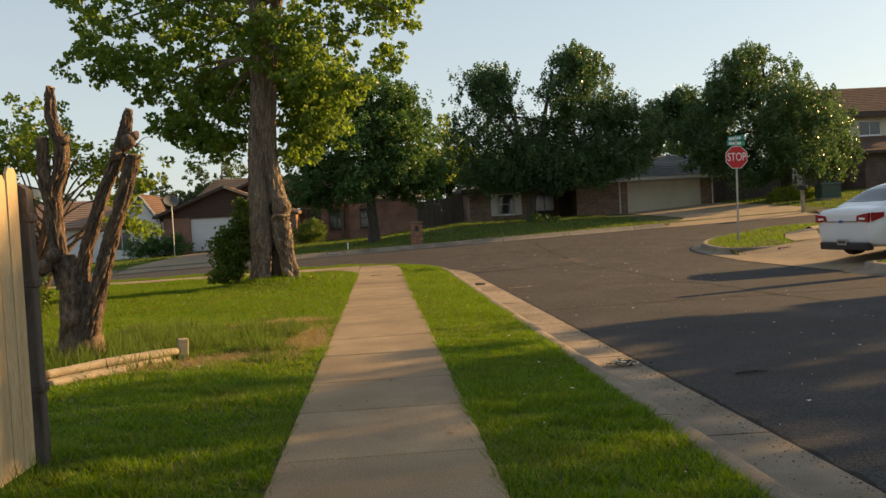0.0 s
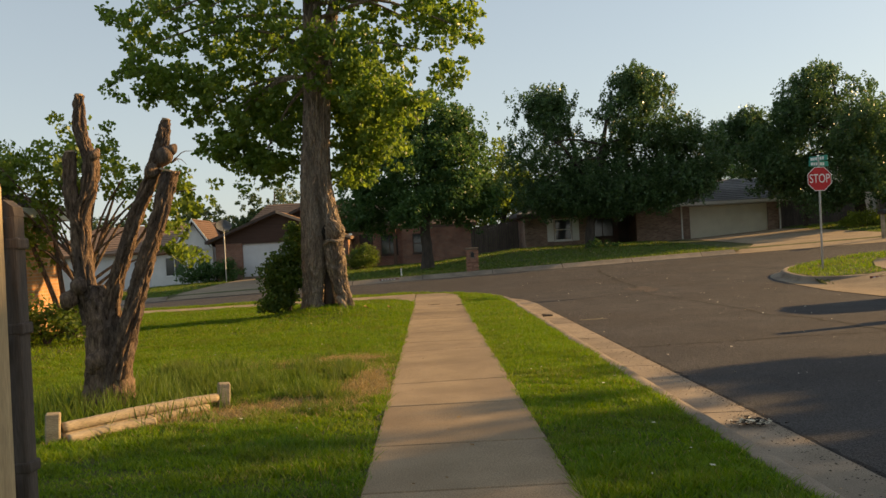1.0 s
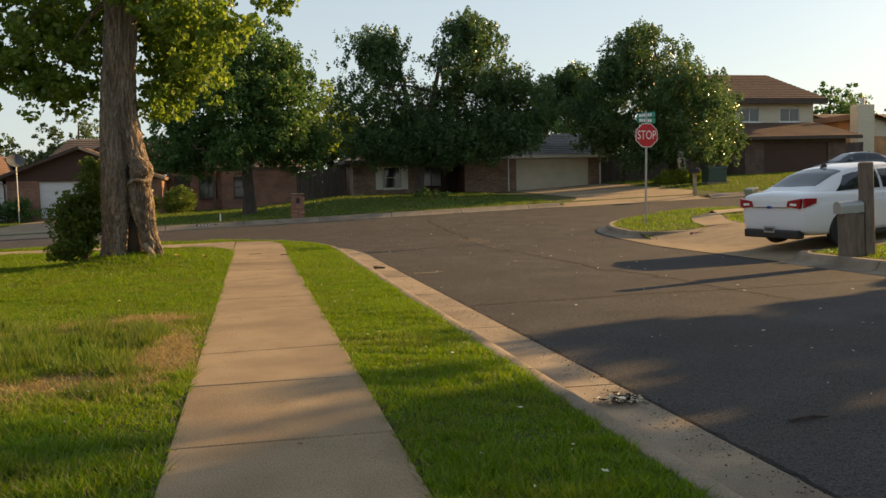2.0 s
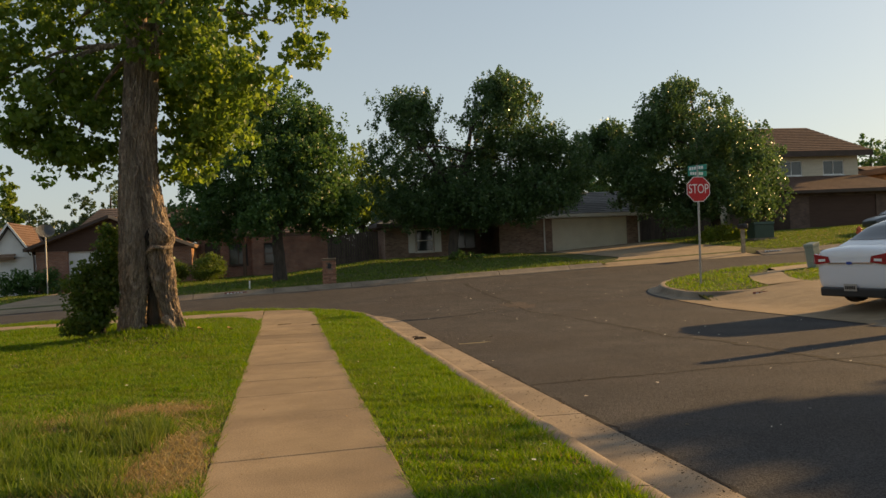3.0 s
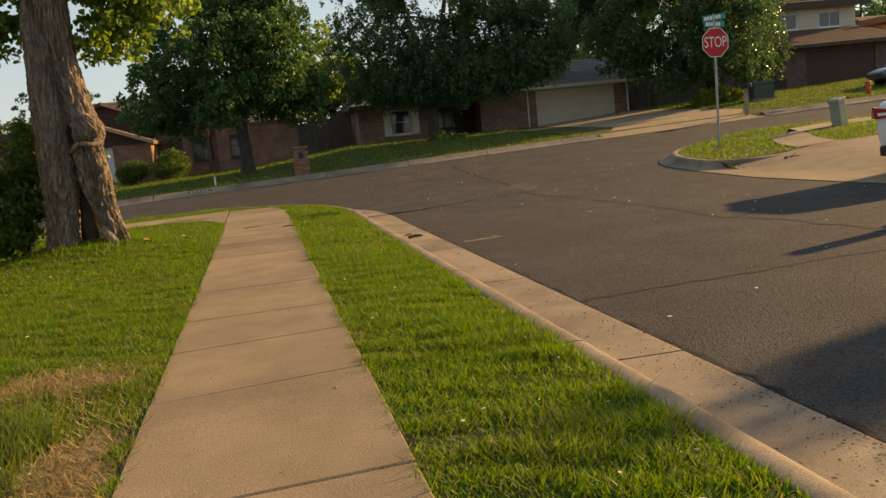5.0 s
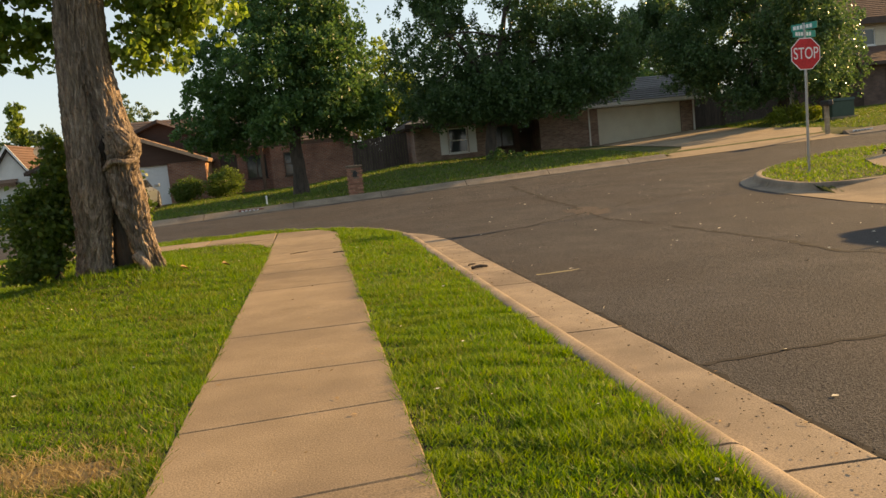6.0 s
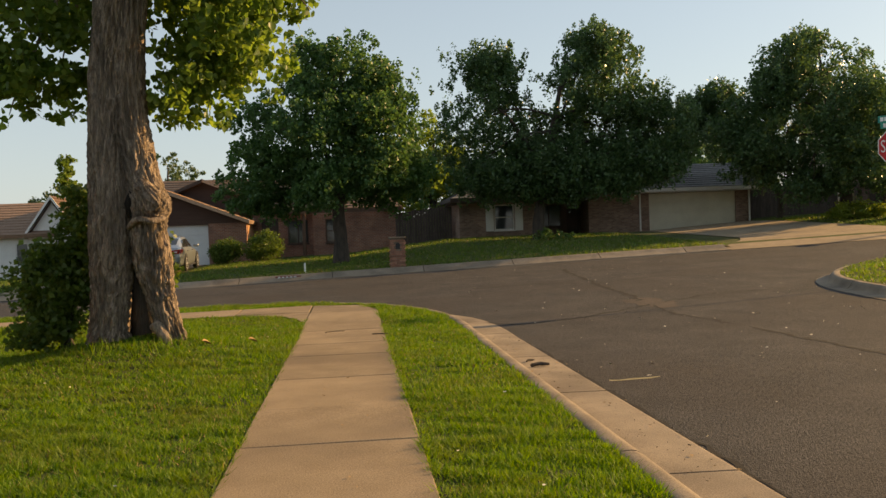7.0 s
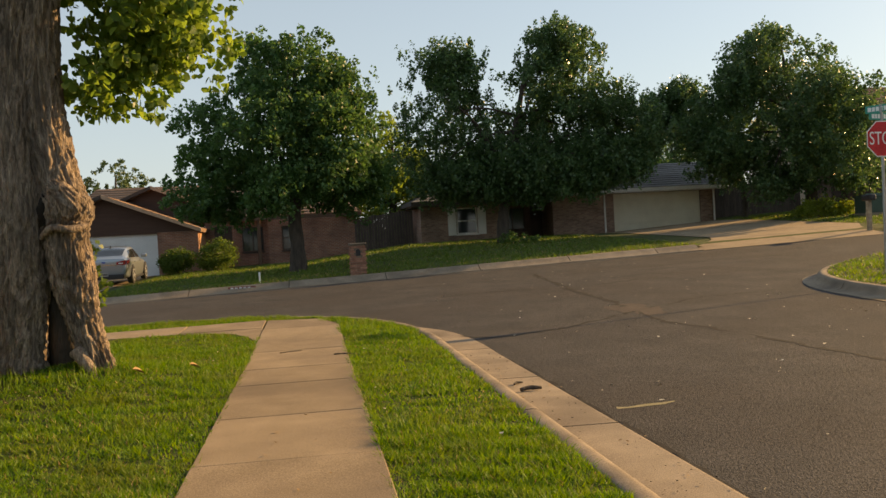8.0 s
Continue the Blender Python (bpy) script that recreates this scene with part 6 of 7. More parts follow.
def car(m, paint, label, L=5.1, W=1.93, H=1.52, rear_glass=True, plate=True):
    """A four-door saloon: x runs ahead from the rear bumper, y to its left, wheels on z = 0."""
    t = base("car", m, label, "car", "parked cars")
    hw = W / 2
    # x, underside, widest height, shoulder, top at the middle, width factor
    prof = [(0.00, 0.42, 0.62, 0.98, 1.02, 0.84), (0.06, 0.30, 0.60, 1.02, 1.08, 0.92), (0.35, 0.24, 0.62, 1.03, 1.12, 0.98), (0.9, 0.22, 0.64, 1.02, 1.11, 1.0), (1.6, 0.20, 0.66, 0.99, 1.06, 1.0),
            (2.6, 0.20, 0.66, 0.96, 1.02, 1.0), (3.5, 0.20, 0.66, 0.93, 1.00, 0.995), (4.2, 0.22, 0.64, 0.86, 0.93, 0.98), (4.75, 0.24, 0.60, 0.76, 0.84, 0.92), (5.02, 0.28, 0.56, 0.66, 0.72, 0.80), (5.1, 0.36, 0.52, 0.58, 0.62, 0.68)]
    k = L / 5.1
    hz = H / 1.52
    ring = lambda zb, zw, zs, zt, f: [(0, zb), (hw * f * 0.86, zb), (hw * f * 0.965, zb + 0.06), (hw * f, zw), (hw * f * 0.985, (zw + zs) / 2), (hw * f * 0.93, zs), (hw * f * 0.84, zs + (zt - zs) * 0.5), (hw * f * 0.45, zt - 0.008), (0, zt)]
    body = part("body", loft([(x * k, [(y, z * hz) for y, z in ring(zb, zw, zs, zt, f)]) for x, zb, zw, zs, zt, f in prof]), paint, t, smooth=True)
    md = body.modifiers.new("soft", "SUBSURF")
    md.levels = md.render_levels = 2
    # Cabin: one painted shell with panes set just proud of it
    def shell(x, q):
        top = np.interp(x, [0.40, 0.75, 1.15, 1.55, 2.1, 2.7, 3.1, 3.5, 4.0], [1.09, 1.215, 1.385, 1.485, 1.525, 1.51, 1.435, 1.25, 0.985])
        low = np.interp(x, [0.40, 2.0, 4.0], [1.03, 0.97, 0.93])
        wide = hw * np.interp(x, [0.40, 1.2, 2.2, 3.2, 4.0], [0.80, 0.885, 0.91, 0.89, 0.80])
        lean = hw * np.interp(x, [0.40, 1.2, 2.2, 3.2, 4.0], [0.66, 0.665, 0.69, 0.66, 0.68])
        high = top - low
        if q <= 0.5:
            f = q / 0.5
            return Vector((x * k, wide + (lean - wide) * f + 0.03 * math.sin(math.pi * f), (low + 0.86 * high * f) * hz))
        a = (q - 0.5) * math.pi
        return Vector((x * k, lean * math.cos(a) ** 0.8 if a < math.pi / 2 - 1e-6 else 0.0, (low + high * (0.86 + 0.14 * math.sin(a))) * hz))

    def skin(x_of, x_n, q0, q1, q_n, s_, out):
        """A grid of the shell between two edges x_of(q), pushed out a little."""
        V, F = [], []
        for j_ in range(q_n + 1):
            q = q0 + (q1 - q0) * j_ / q_n
            xa, xb = x_of(j_ / q_n)
            for i_ in range(x_n + 1):
                x = xa + (xb - xa) * i_ / x_n
                p = shell(x, q)
                du, dv = shell(min(x + 0.02, 4.0), q) - shell(max(x - 0.02, 0.4), q), shell(x, min(q + 0.01, 1)) - shell(x, q - 0.01)
                nn = dv.cross(du).normalized()
                nn = -nn if nn.dot(Vector((0, 1, 0.6))) < 0 and nn.z < 0 else nn
                p = p + nn * out
                V.append((p.x, p.y * s_, p.z))
        for j_ in range(q_n):
            for i_ in range(x_n):
                a = j_ * (x_n + 1) + i_
                F.append((a, a + 1, a + x_n + 2, a + x_n + 1) if s_ > 0 else (a, a + x_n + 1, a + x_n + 2, a + 1))
        return V, F

    def mirrored(name, x_of, x_n, q0, q_n, material, lab, out):
        V, F = skin(x_of, x_n, q0, 1.0, q_n, 1, out)
        V2, F2 = skin(x_of, x_n, q0, 1.0, q_n, -1, out)
        ob = mesh_ob(name, V + V2, F + [tuple(v + len(V) for v in f) for f in F2], material, t, lab, smooth=True)
        bm = bmesh.new()
        bm.from_mesh(ob.data)
        bmesh.ops.remove_doubles(bm, verts=bm.verts, dist=0.002)
        bmesh.ops.recalc_face_normals(bm, faces=bm.faces)
        bm.to_mesh(ob.data)
        bm.free()
        return ob

    mirrored("cabin", lambda f: (0.40, 4.0), 36, 0.0, 24, paint, "", 0.0)
    mirrored("rear_window", lambda f: (0.66 - 0.05 * f, 1.36 + 0.06 * f), 12, 0.60, 10, M["glass_dark"], "dark rear window", 0.008)
    mirrored("windscreen", lambda f: (3.12 - 0.08 * f, 3.88), 12, 0.60, 10, M["glass_dark"], "dark windscreen", 0.008)
    for s in (-1, 1):
        for xa, xb, ta, tb in ((0.98, 2.17, 1.32, 2.20), (2.25, 3.52, 2.26, 2.98)):
            V, F = skin(lambda f: (xa + (ta - xa) * f, xb + (tb - xb) * f), 12, 0.06, 0.43, 8, s, 0.008)
            mesh_ob("side_window", V, F, M["glass_dark"], t, "dark tinted side window", smooth=True)
        part("mirror", box(-0.10, 0.10, -0.11, 0.11, -0.07, 0.08, 0.035), paint, t, smooth=True, m=pose(3.45 * k, s * (hw + 0.06), 1.05 * hz, 0, 0, 0))
        for x in (1.55, 2.75):
            part("door_handle", box(x * k - 0.1, x * k + 0.1, -0.018, 0.018, -0.015, 0.015, 0.01), M["chrome"], t, m=Matrix.Translation((0, s * (hw * 0.985), 0.87 * hz)))
        # Lamp clusters wrap round the rear corners
        lamp = part("tail_lamp", prism([(0.50 * hw, 0.82), (0.86 * hw, 0.79), (0.90 * hw, 0.98), (0.54 * hw, 0.93)], -0.012, 0.05, "yz"), M["tail_red"], t, "red tail lamp", m=Matrix.Diagonal((1, s, hz, 1)))
        part("lens", prism([(0.60 * hw, 0.85), (0.78 * hw, 0.84), (0.79 * hw, 0.885), (0.61 * hw, 0.89)], -0.018, -0.013, "yz"), M["sign_white"], lamp, "clear reversing lens", m=Matrix.Diagonal((1, s, hz, 1)))
        part("lamp_side", prism([(0.02, 0.80), (0.34, 0.87), (0.36, 0.96), (0.05, 0.98)], -0.02, 0.02), M["tail_red"], t, m=Matrix.Translation((0, s * hw * 0.935, 0)) @ Matrix.Diagonal((1, 1, hz, 1)) @ Matrix.Rotation(radians(3.5 * s), 4, "Z"))
        for x in (1.05, 4.05):
            # Black disc on the body side stands in for the dark of the wheel arch.
            w = part("wheel_well", cyl(0.385, 0.385, 0.05, 32), M["black"], t, m=pose(x * k, s * (hw - 0.022), 0.36, 90, 0, 0) @ Matrix.Translation((0, 0, -0.025)))
            part("tyre", cyl(0.335, 0.335, 0.22, 40, 0.03), M["rubber"], w, m=pose(x * k, s * (hw - 0.088), 0.335, 90, 0, 0) @ Matrix.Translation((0, 0, -0.11)))
            part("rim", cyl(0.235, 0.235, 0.012, 32), M["alloy"], w, m=pose(x * k, s * (hw + 0.022), 0.335, 90, 0, 0) @ Matrix.Translation((0, 0, -0.006)))
            # Black boxes on the rim disc paint the dark gaps between spokes.
            bm = bmesh.new()
            for j in range(10):
                a = 2 * math.pi * j / 10
                own = box(-0.028 - 0.012 * (j % 2), 0.028 + 0.012 * (j % 2), 0.085, 0.205, -0.008, 0.008)
                own.transform(Matrix.Rotation(a + 0.63, 4, "Z"))
                tmp = bpy.data.meshes.new("tmp")
                own.to_mesh(tmp)
                own.free()
                bm.from_mesh(tmp)
                bpy.data.meshes.remove(tmp)
            part("rim_gap", bm, M["black"], w, m=pose(x * k, s * (hw + 0.026), 0.335, 90, 0, 0))
    part("bumper", box(-0.03, 0.16, -hw * 0.80, hw * 0.80, 0.24, 0.42, 0.03), M["black"], t, "black lower bumper")
    part("sill", box(1.5 * k, 3.6 * k, -hw * 0.99, hw * 0.99, 0.17, 0.25, 0.02), M["black"], t)
    part("trim_strip", box(-0.015, 0.01, -hw * 0.55, hw * 0.55, 0.80 * hz, 0.825 * hz), M["chrome"], t, "chrome strip")
    if plate:
        pl = part("licence_plate", box(-0.045, -0.03, -0.155, 0.155, 0.36, 0.50, 0.004), M["steel"], t, "pale licence plate")
        bm = bmesh.new()
        for a in np.linspace(-0.12, 0.09, 6):
            box(a, a + 0.03, -0.0015, 0.0015, 0.395, 0.46, 0, bm)
        part("marking", bm, M["black"], pl, m=Matrix.Translation((-0.047, 0, 0)) @ Matrix.Rotation(radians(90), 4, "Z"))
        part("badge", cyl(0.055, 0.055, 0.01, 20), M["badge"], t, "small blue oval badge", m=pose(-0.012, 0, 0.90, 0, -90, 0) @ Matrix.Diagonal((0.55, 1.4, 1, 1)))
    part("antenna", prism([(1.42, 1.44), (1.62, 1.49), (1.56, 1.565), (1.52, 1.56)], -0.02, 0.02), M["black"], t, m=Matrix.Diagonal((k, 1, hz, 1)))
    return t


M["badge"] = plain("badge_blue", (0.03, 0.08, 0.35), 0.3, 0.3)
car(pose(10.70, 18.75, right_level(11.7, 19) - 0.02, 0, -3.6, 9), M["car_white"], "white four-door saloon parked on the corner drive", L=5.2, W=1.94, H=1.68)
car(pose(-7.75, 45.3, level(-7.75, 47) + 0.02, 0, -1.5, 91), M["car_silver"], "silver saloon parked before the white garage", L=4.7, W=1.82, H=1.48)
car(pose(34.6, 42.6, level(33, 42.6) + 0.03, 0, 0, 172), M["car_grey"], "dark grey car parked before the two-storey house", L=4.4, W=1.8, H=1.42, plate=False)

# ---- wear and litter ----
def crack(points, width, material, label, lift=0.004, name="road_crack", zf=road_level):
    """A jagged crack or seam in the road, lying just proud of it."""
    rng = np.random.default_rng(int(abs(points[0][0] * 31 + points[0][1] * 17)))
    pts = []
    stray = np.zeros(2)
    loose = 0.03 if name == "road_crack" and width > 0.05 else 0.0
    for (a, b), (c, d) in zip(points[:-1], points[1:]):
        n = max(int(math.hypot(c - a, d - b) / 0.12), 2)
        for k in range(n):
            f = k / n
            stray = 0.88 * stray + rng.normal(size=2) * loose
            pts.append((a + (c - a) * f + rng.normal() * 0.016 + stray[0], b + (d - b) * f + rng.normal() * 0.016 + stray[1]))
    verts, faces = [], []
    for k, (x, y) in enumerate(pts):
        x1, y1 = pts[min(k + 1, len(pts) - 1)]
        x0, y0 = pts[max(k - 1, 0)]
        l = math.hypot(x1 - x0, y1 - y0) or 1
        w = width * rng.uniform(0.25, 1.3) / 2
        sx, sy = -(y1 - y0) / l * w, (x1 - x0) / l * w
        verts += [(x + sx, y + sy, zf(x + sx, y + sy) + lift), (x - sx, y - sy, zf(x - sx, y - sy) + lift)]
    for k in range(len(pts) - 1):
        faces.append((2 * k, 2 * k + 1, 2 * k + 3, 2 * k + 2))
    return tagged(mesh_ob(name, verts, faces, material), label, "crack", kind="structure")


M["tar"] = mat("crack_dark", (0.012, 0.010, 0.009), (0.02, 0.017, 0.015), 8, 0.95, 0.4, 60)
M["weed"] = mat("crack_weed", (0.22, 0.19, 0.10), (0.30, 0.26, 0.15), 12, 0.95, 0.4, 60)
M["patch"] = mat("road_patch_rust", (0.058, 0.047, 0.041), (0.080, 0.061, 0.049), 3.5, 0.95, 0.8, 75, grain=0.7)
crack([(5.7, 24.6), (5.95, 22.6), (6.05, 21.6), (6.2, 19.8), (6.15, 18.1), (6.2, 17.2), (6.5, 15.2), (6.7, 12.5)], 0.10, M["tar"], "long jagged crack in the asphalt")
crack([(2.6, 13.55), (3.06, 13.62), (4.2, 13.67), (5.3, 13.8), (6.25, 13.73), (9.6, 13.9)], 0.05, M["tar"], "thin crack across the street")
crack([(6.4, 34.4), (6.2, 31.5), (6.1, 29.6), (5.9, 26.8), (5.7, 24.6)], 0.13, M["tar"], "crack across the junction")
crack([(2.0, 24.0), (2.8, 23.35), (4.1, 23.85), (5.3, 24.8), (7.2, 26.2), (9.4, 26.6)], 0.075, M["tar"], "seam across the mouth of the street")
crack([(2.75, 18.15), (3.1, 18.2), (3.55, 18.25)], 0.07, M["weed"], "weedy seam at the gutter")
crack([(-6, 33.0), (0, 32.8), (6.4, 33.3), (14, 33.4)], 0.07, M["tar"], "centre seam of the crossing street")
crack([(8.0, 30.4), (6.1, 29.6), (4.4, 30.2), (3.0, 29.9)], 0.08, M["tar"], "branching crack in the junction")
crack([(2.60, y) for y in np.arange(1.0, 22, 0.5)], 0.045, M["tar"], "dark open joint between gutter and asphalt")
crack([(-0.625, y) for y in np.arange(0, 24.6, 0.5)], 0.035, M["soil_dark"], "dark strip of soil and painted grass shade along the footpath's edge", lift=0.012, name="path_edge", zf=level)
# The right-hand strip paints the shadow fringe of the grass in near-black.
crack([(0.628, y) for y in np.arange(0, 24.6, 0.5)], 0.05, M["tar"], "dark strip of soil and painted grass shade along the footpath's edge", lift=0.012, name="path_edge", zf=level)


def blot(cx, cy, rx, ry, zf, material, lift, label, name, category, seed):
    rng = np.random.default_rng(seed)
    ring = [1 + 0.28 * rng.normal() * 0.6 for _ in range(40)]
    verts, faces = [(cx, cy, zf(cx, cy) + lift)], []
    for r in (0.35, 0.7, 1.0):
        for k in range(40):
            a = 2 * math.pi * k / 40
            q = r * (1 + (ring[k] - 1) * r)
            x, y = cx + rx * q * math.cos(a), cy + ry * q * math.sin(a)
            verts.append((x, y, zf(x, y) + lift * (1.4 - r)))
    for k in range(40):
        j = (k + 1) % 40
        faces.append((0, 1 + k, 1 + j))
        for r in (0, 1):
            faces.append((1 + r * 40 + k, 41 + r * 40 + k, 41 + r * 40 + j, 1 + r * 40 + j))
    return tagged(mesh_ob(name, verts, faces, material, smooth=True), label, category, kind="structure")


BARE = [(-2.35, 9.2, 0.75, 0.36), (-1.5, 9.55, 0.68, 0.40), (-0.98, 10.05, 0.36, 0.45), (-0.90, 10.8, 0.28, 0.7), (-1.95, 12.2, 0.65, 0.34), (-1.25, 12.65, 0.5, 0.22), (-2.7, 11.7, 0.4, 0.2)]
for k, (bx, by, brx, bry) in enumerate(BARE):
    blot(bx, by, brx, bry, level, M["soil"], 0.012 + 0.001 * k, "bare dry soil patch in the lawn", "bare_soil", "soil", 30 + k)
blot(5.9, 25.4, 0.4, 0.8, road_level, M["patch"], 0.005, "rusty stain on the asphalt", "road_stain", "stain", 6)
blot(10.3, 23.6, 0.35, 1.0, road_level, M["patch"], 0.006, "reddish silt by the corner kerb", "road_stain", "stain", 7)


def scatter(name, label, rng, n, place, size, material, category):
    """Loose leaves and bits lying about."""
    P = np.array([place(rng) for _ in range(n)])
    q = leaf_verts(rng, np.zeros((n, 3)), 1.0, 0.0, 0.7)
    q[:, :, 2] *= 0.25
    q = q * size * rng.uniform(0.5, 1.4, (n, 1, 1)) + P[:, None, :]
    q[:, :, 2] += 0.006
    return tagged(quads_mesh(name, q, n, material), label, category, kind="stuff")


rng = np.random.default_rng(17)


def on_path(r):
    x, y = r.uniform(-0.58, 0.58), r.uniform(2, 25)
    return (x, y, bare_level(x, y) + 0.03)


def on_gutter(r):
    x, y = r.uniform(2.05, 2.6), r.uniform(2, 22)
    return (x, y, -0.15)


def on_pan(r):
    x, y = 2.6 - abs(r.normal()) * 0.16, 8.2 + r.normal() * 2.6
    return (max(x, 2.1), y, -0.152)


def on_road(r):
    x, y = r.uniform(2.7, 10), r.uniform(4, 37)
    return (x, y, road_level(x, y) + 0.004)


def on_lawn(r):
    x, y = (r.uniform(-6, -0.7), r.uniform(6, 25)) if r.random() < 0.75 else (r.uniform(0.7, 1.7), r.uniform(4, 23))
    return (x, y, level(x, y) + 0.05)


def in_heap(r):
    return (2.38 + r.normal() * 0.08, 8.35 + r.normal() * 0.06, -0.135 + abs(r.normal()) * 0.012)


M["pale_bit"] = mat("pale_litter", (0.55, 0.50, 0.38), (0.70, 0.66, 0.52), 20, 0.8, 0.1, 60)
scatter("fallen_leaves", "small dry leaves on the footpath", rng, 60, on_path, 0.035, M["dead_leaf"], "leaves")
scatter("fallen_leaves", "dark grit and leaves in the gutter", rng, 420, on_gutter, 0.022, M["tar"], "litter")
scatter("road_grit", "dark grit and seed husks in the gutter pan", rng, 1500, on_pan, 0.017, M["tar"], "litter")
scatter("fallen_leaves", "dry leaves in the gutter", rng, 90, on_gutter, 0.035, M["dead_leaf"], "leaves")
scatter("road_grit", "pale leaves scattered on the street", rng, 230, on_road, 0.05, M["pale_bit"], "litter")
scatter("fallen_leaves", "pale yellow leaves lying on the lawn", rng, 150, on_lawn, 0.034, M["pale_bit"], "leaves")
scatter("leaf_heap", "clot of dead leaves and twigs in the gutter", rng, 120, in_heap, 0.045, M["tar"], "litter")
scatter("leaf_heap", "pale withered leaves on the gutter clot", rng, 60, in_heap, 0.05, M["pale_bit"], "litter")


def twig(x, y, z, turn, length, r=0.012, label="broken brown twig lying on concrete"):
    t = base("twig", pose(x, y, z, 0, 0, turn), label, "twig", "twigs on the ground")
    tube("stick", [(-length / 2, 0, r), (0, 0.02, r * 1.3), (length / 2, -0.01, r)], [r, r * 1.1, r * 0.6], M["bark_dark"], t, n=8, seg=6, rough=0.2)


twig(2.28, 19.2, -0.15, 10, 0.22, 0.022, "dark curl of bark in the gutter")
twig(2.25, 19.6, -0.15, 40, 0.13, 0.012)
twig(3.33, 7.62, -0.16, 5, 0.3, 0.012)
twig(0.55, 21.6, 0.03, -15, 0.24, 0.008)
twig(-0.1, 22.2, 0.03, 20, 0.3, 0.006)
for x, y in ((-1.64, 20.4), (-1.15, 21.0)):
    t = base("dead_leaf", pose(x, y, level(x, y) + 0.05, 20, 30, 40), "curled brown dead leaf on the grass", "leaf", "dead leaves")
    v = [(-0.07, 0, 0), (-0.03, 0.035, 0.03), (0.03, 0.04, 0.03), (0.08, 0, 0.01), (0.03, -0.04, 0.035), (-0.03, -0.035, 0.03), (0, 0, 0.0)]
    mesh_ob("blade", v, [(6, 0, 1), (6, 1, 2), (6, 2, 3), (6, 3, 4), (6, 4, 5), (6, 5, 0)], M["dead_leaf"], t)

# Painted numbers on the kerbs, as plain bars
def kerb_mark(x, y, z, n, colour, turn, label, face=90):
    t = base("kerb_marking", pose(x, y, z, 0, 0, turn), label, "kerb marking", "kerb markings")
    part("plate", box(-0.42, 0.42, -0.006, 0.0, -0.06, 0.06), colour, t)
    bm = bmesh.new()
    for k in range(n):
        box(-0.34 + k * 0.13, -0.26 + k * 0.13, -0.010, -0.0065, -0.04, 0.04, 0, bm)
    part("marking", bm, M["sign_white"] if colour is not M["sign_white"] else M["black"], t)
    return t


M["maroon"] = mat("faded_maroon", (0.22, 0.07, 0.06), (0.28, 0.10, 0.08), 6, 0.8, 0.1, 40)
kerb_mark(-1.95, 37.78, level(-1.95, 37.78) - 0.07, 5, M["maroon"], 0, "faded maroon marking on the kerb face")
kerb_mark(21.2, 37.78, level(21.2, 37.78) - 0.07, 5, M["sign_white"], 0, "pale blue and white marking on the kerb face")
kerb_mark(-15.0, 37.78, level(-15.0, 37.78) - 0.07, 5, M["maroon"], 0, "dark marking on the kerb face")
kerb_mark(11.9, 23.55, 0.0, 4, M["maroon"], 2, "faded marking on the corner kerb")

# ---- grass ----
def blades(name, label, rng, x, y, z, height, width, material, lean=0.7):
    n = len(x)
    a = rng.uniform(0, 2 * math.pi, n)
    h = height * rng.uniform(0.55, 1.35, n)
    w = width * rng.uniform(0.6, 1.3, n)
    dx, dy = np.cos(a), np.sin(a)
    lx, ly = rng.normal(size=n) * lean * h, rng.normal(size=n) * lean * h
    out = np.empty((n, 3, 3))
    B = np.stack([x, y, z - 0.004], 1)
    S = np.stack([dx * w / 2, dy * w / 2, np.zeros(n)], 1)
    out[:, 0], out[:, 1], out[:, 2] = B - S * 1.1, B + S * 1.1, B + np.stack([lx, ly, h * 1.08], 1)
    me = bpy.data.meshes.new(name)
    me.vertices.add(3 * n)
    me.vertices.foreach_set("co", out.astype(np.float32).ravel())
    me.loops.add(3 * n)
    me.loops.foreach_set("vertex_index", np.arange(3 * n, dtype=np.int32))
    me.polygons.add(n)
    me.polygons.foreach_set("loop_start", np.arange(0, 3 * n, 3, dtype=np.int32))
    me.materials.append(material)
    me.update(calc_edges=True)
    me.validate()
    return tagged(new(name, me), label, "grass", kind="stuff")


def patchy(x, y, s, seed):
    """Slow random swells over the ground, from -1 to 1."""
    r = np.random.default_rng(seed)
    out = 0
    for _ in range(7):
        k = r.normal(size=2) * s
        out = out + np.sin(k[0] * x + k[1] * y + r.uniform(0, 6.28))
    return out / 4


def near_ok(x, y):
    """Inside the near lawn, off the paths."""
    top = np.where(x < -3.6, CROSS_Y, np.interp(x, xs_top, ys_top))
    path = (np.abs(x) < 0.60) & (y < 25.6)
    branch = ((x < 0.3) & (y > 25.3) & (y < 26.38)) | ((x < -0.55) & (y > 23.2) & (y < 25.4) & (y > np.interp(-x, [0.62, 0.66, 0.80, 1.05, 1.45, 2.0], [23.2, 23.7, 24.25, 24.7, 25.05, 25.24])))
    return (x < KERB_X) & (y < top) & ~path & ~branch


xs_top = np.linspace(-3.7, KERB_X, 60)
ys_top = np.array([near_top(v) for v in xs_top])


def bare(x, y):
    d = np.full(len(x), 9.0)
    for bx, by, brx, bry in BARE:
        d = np.minimum(d, ((x - bx) / brx) ** 2 + ((y - by) / bry) ** 2)
    return d < 0.75 + 0.6 * patchy(x, y, 9, 3)


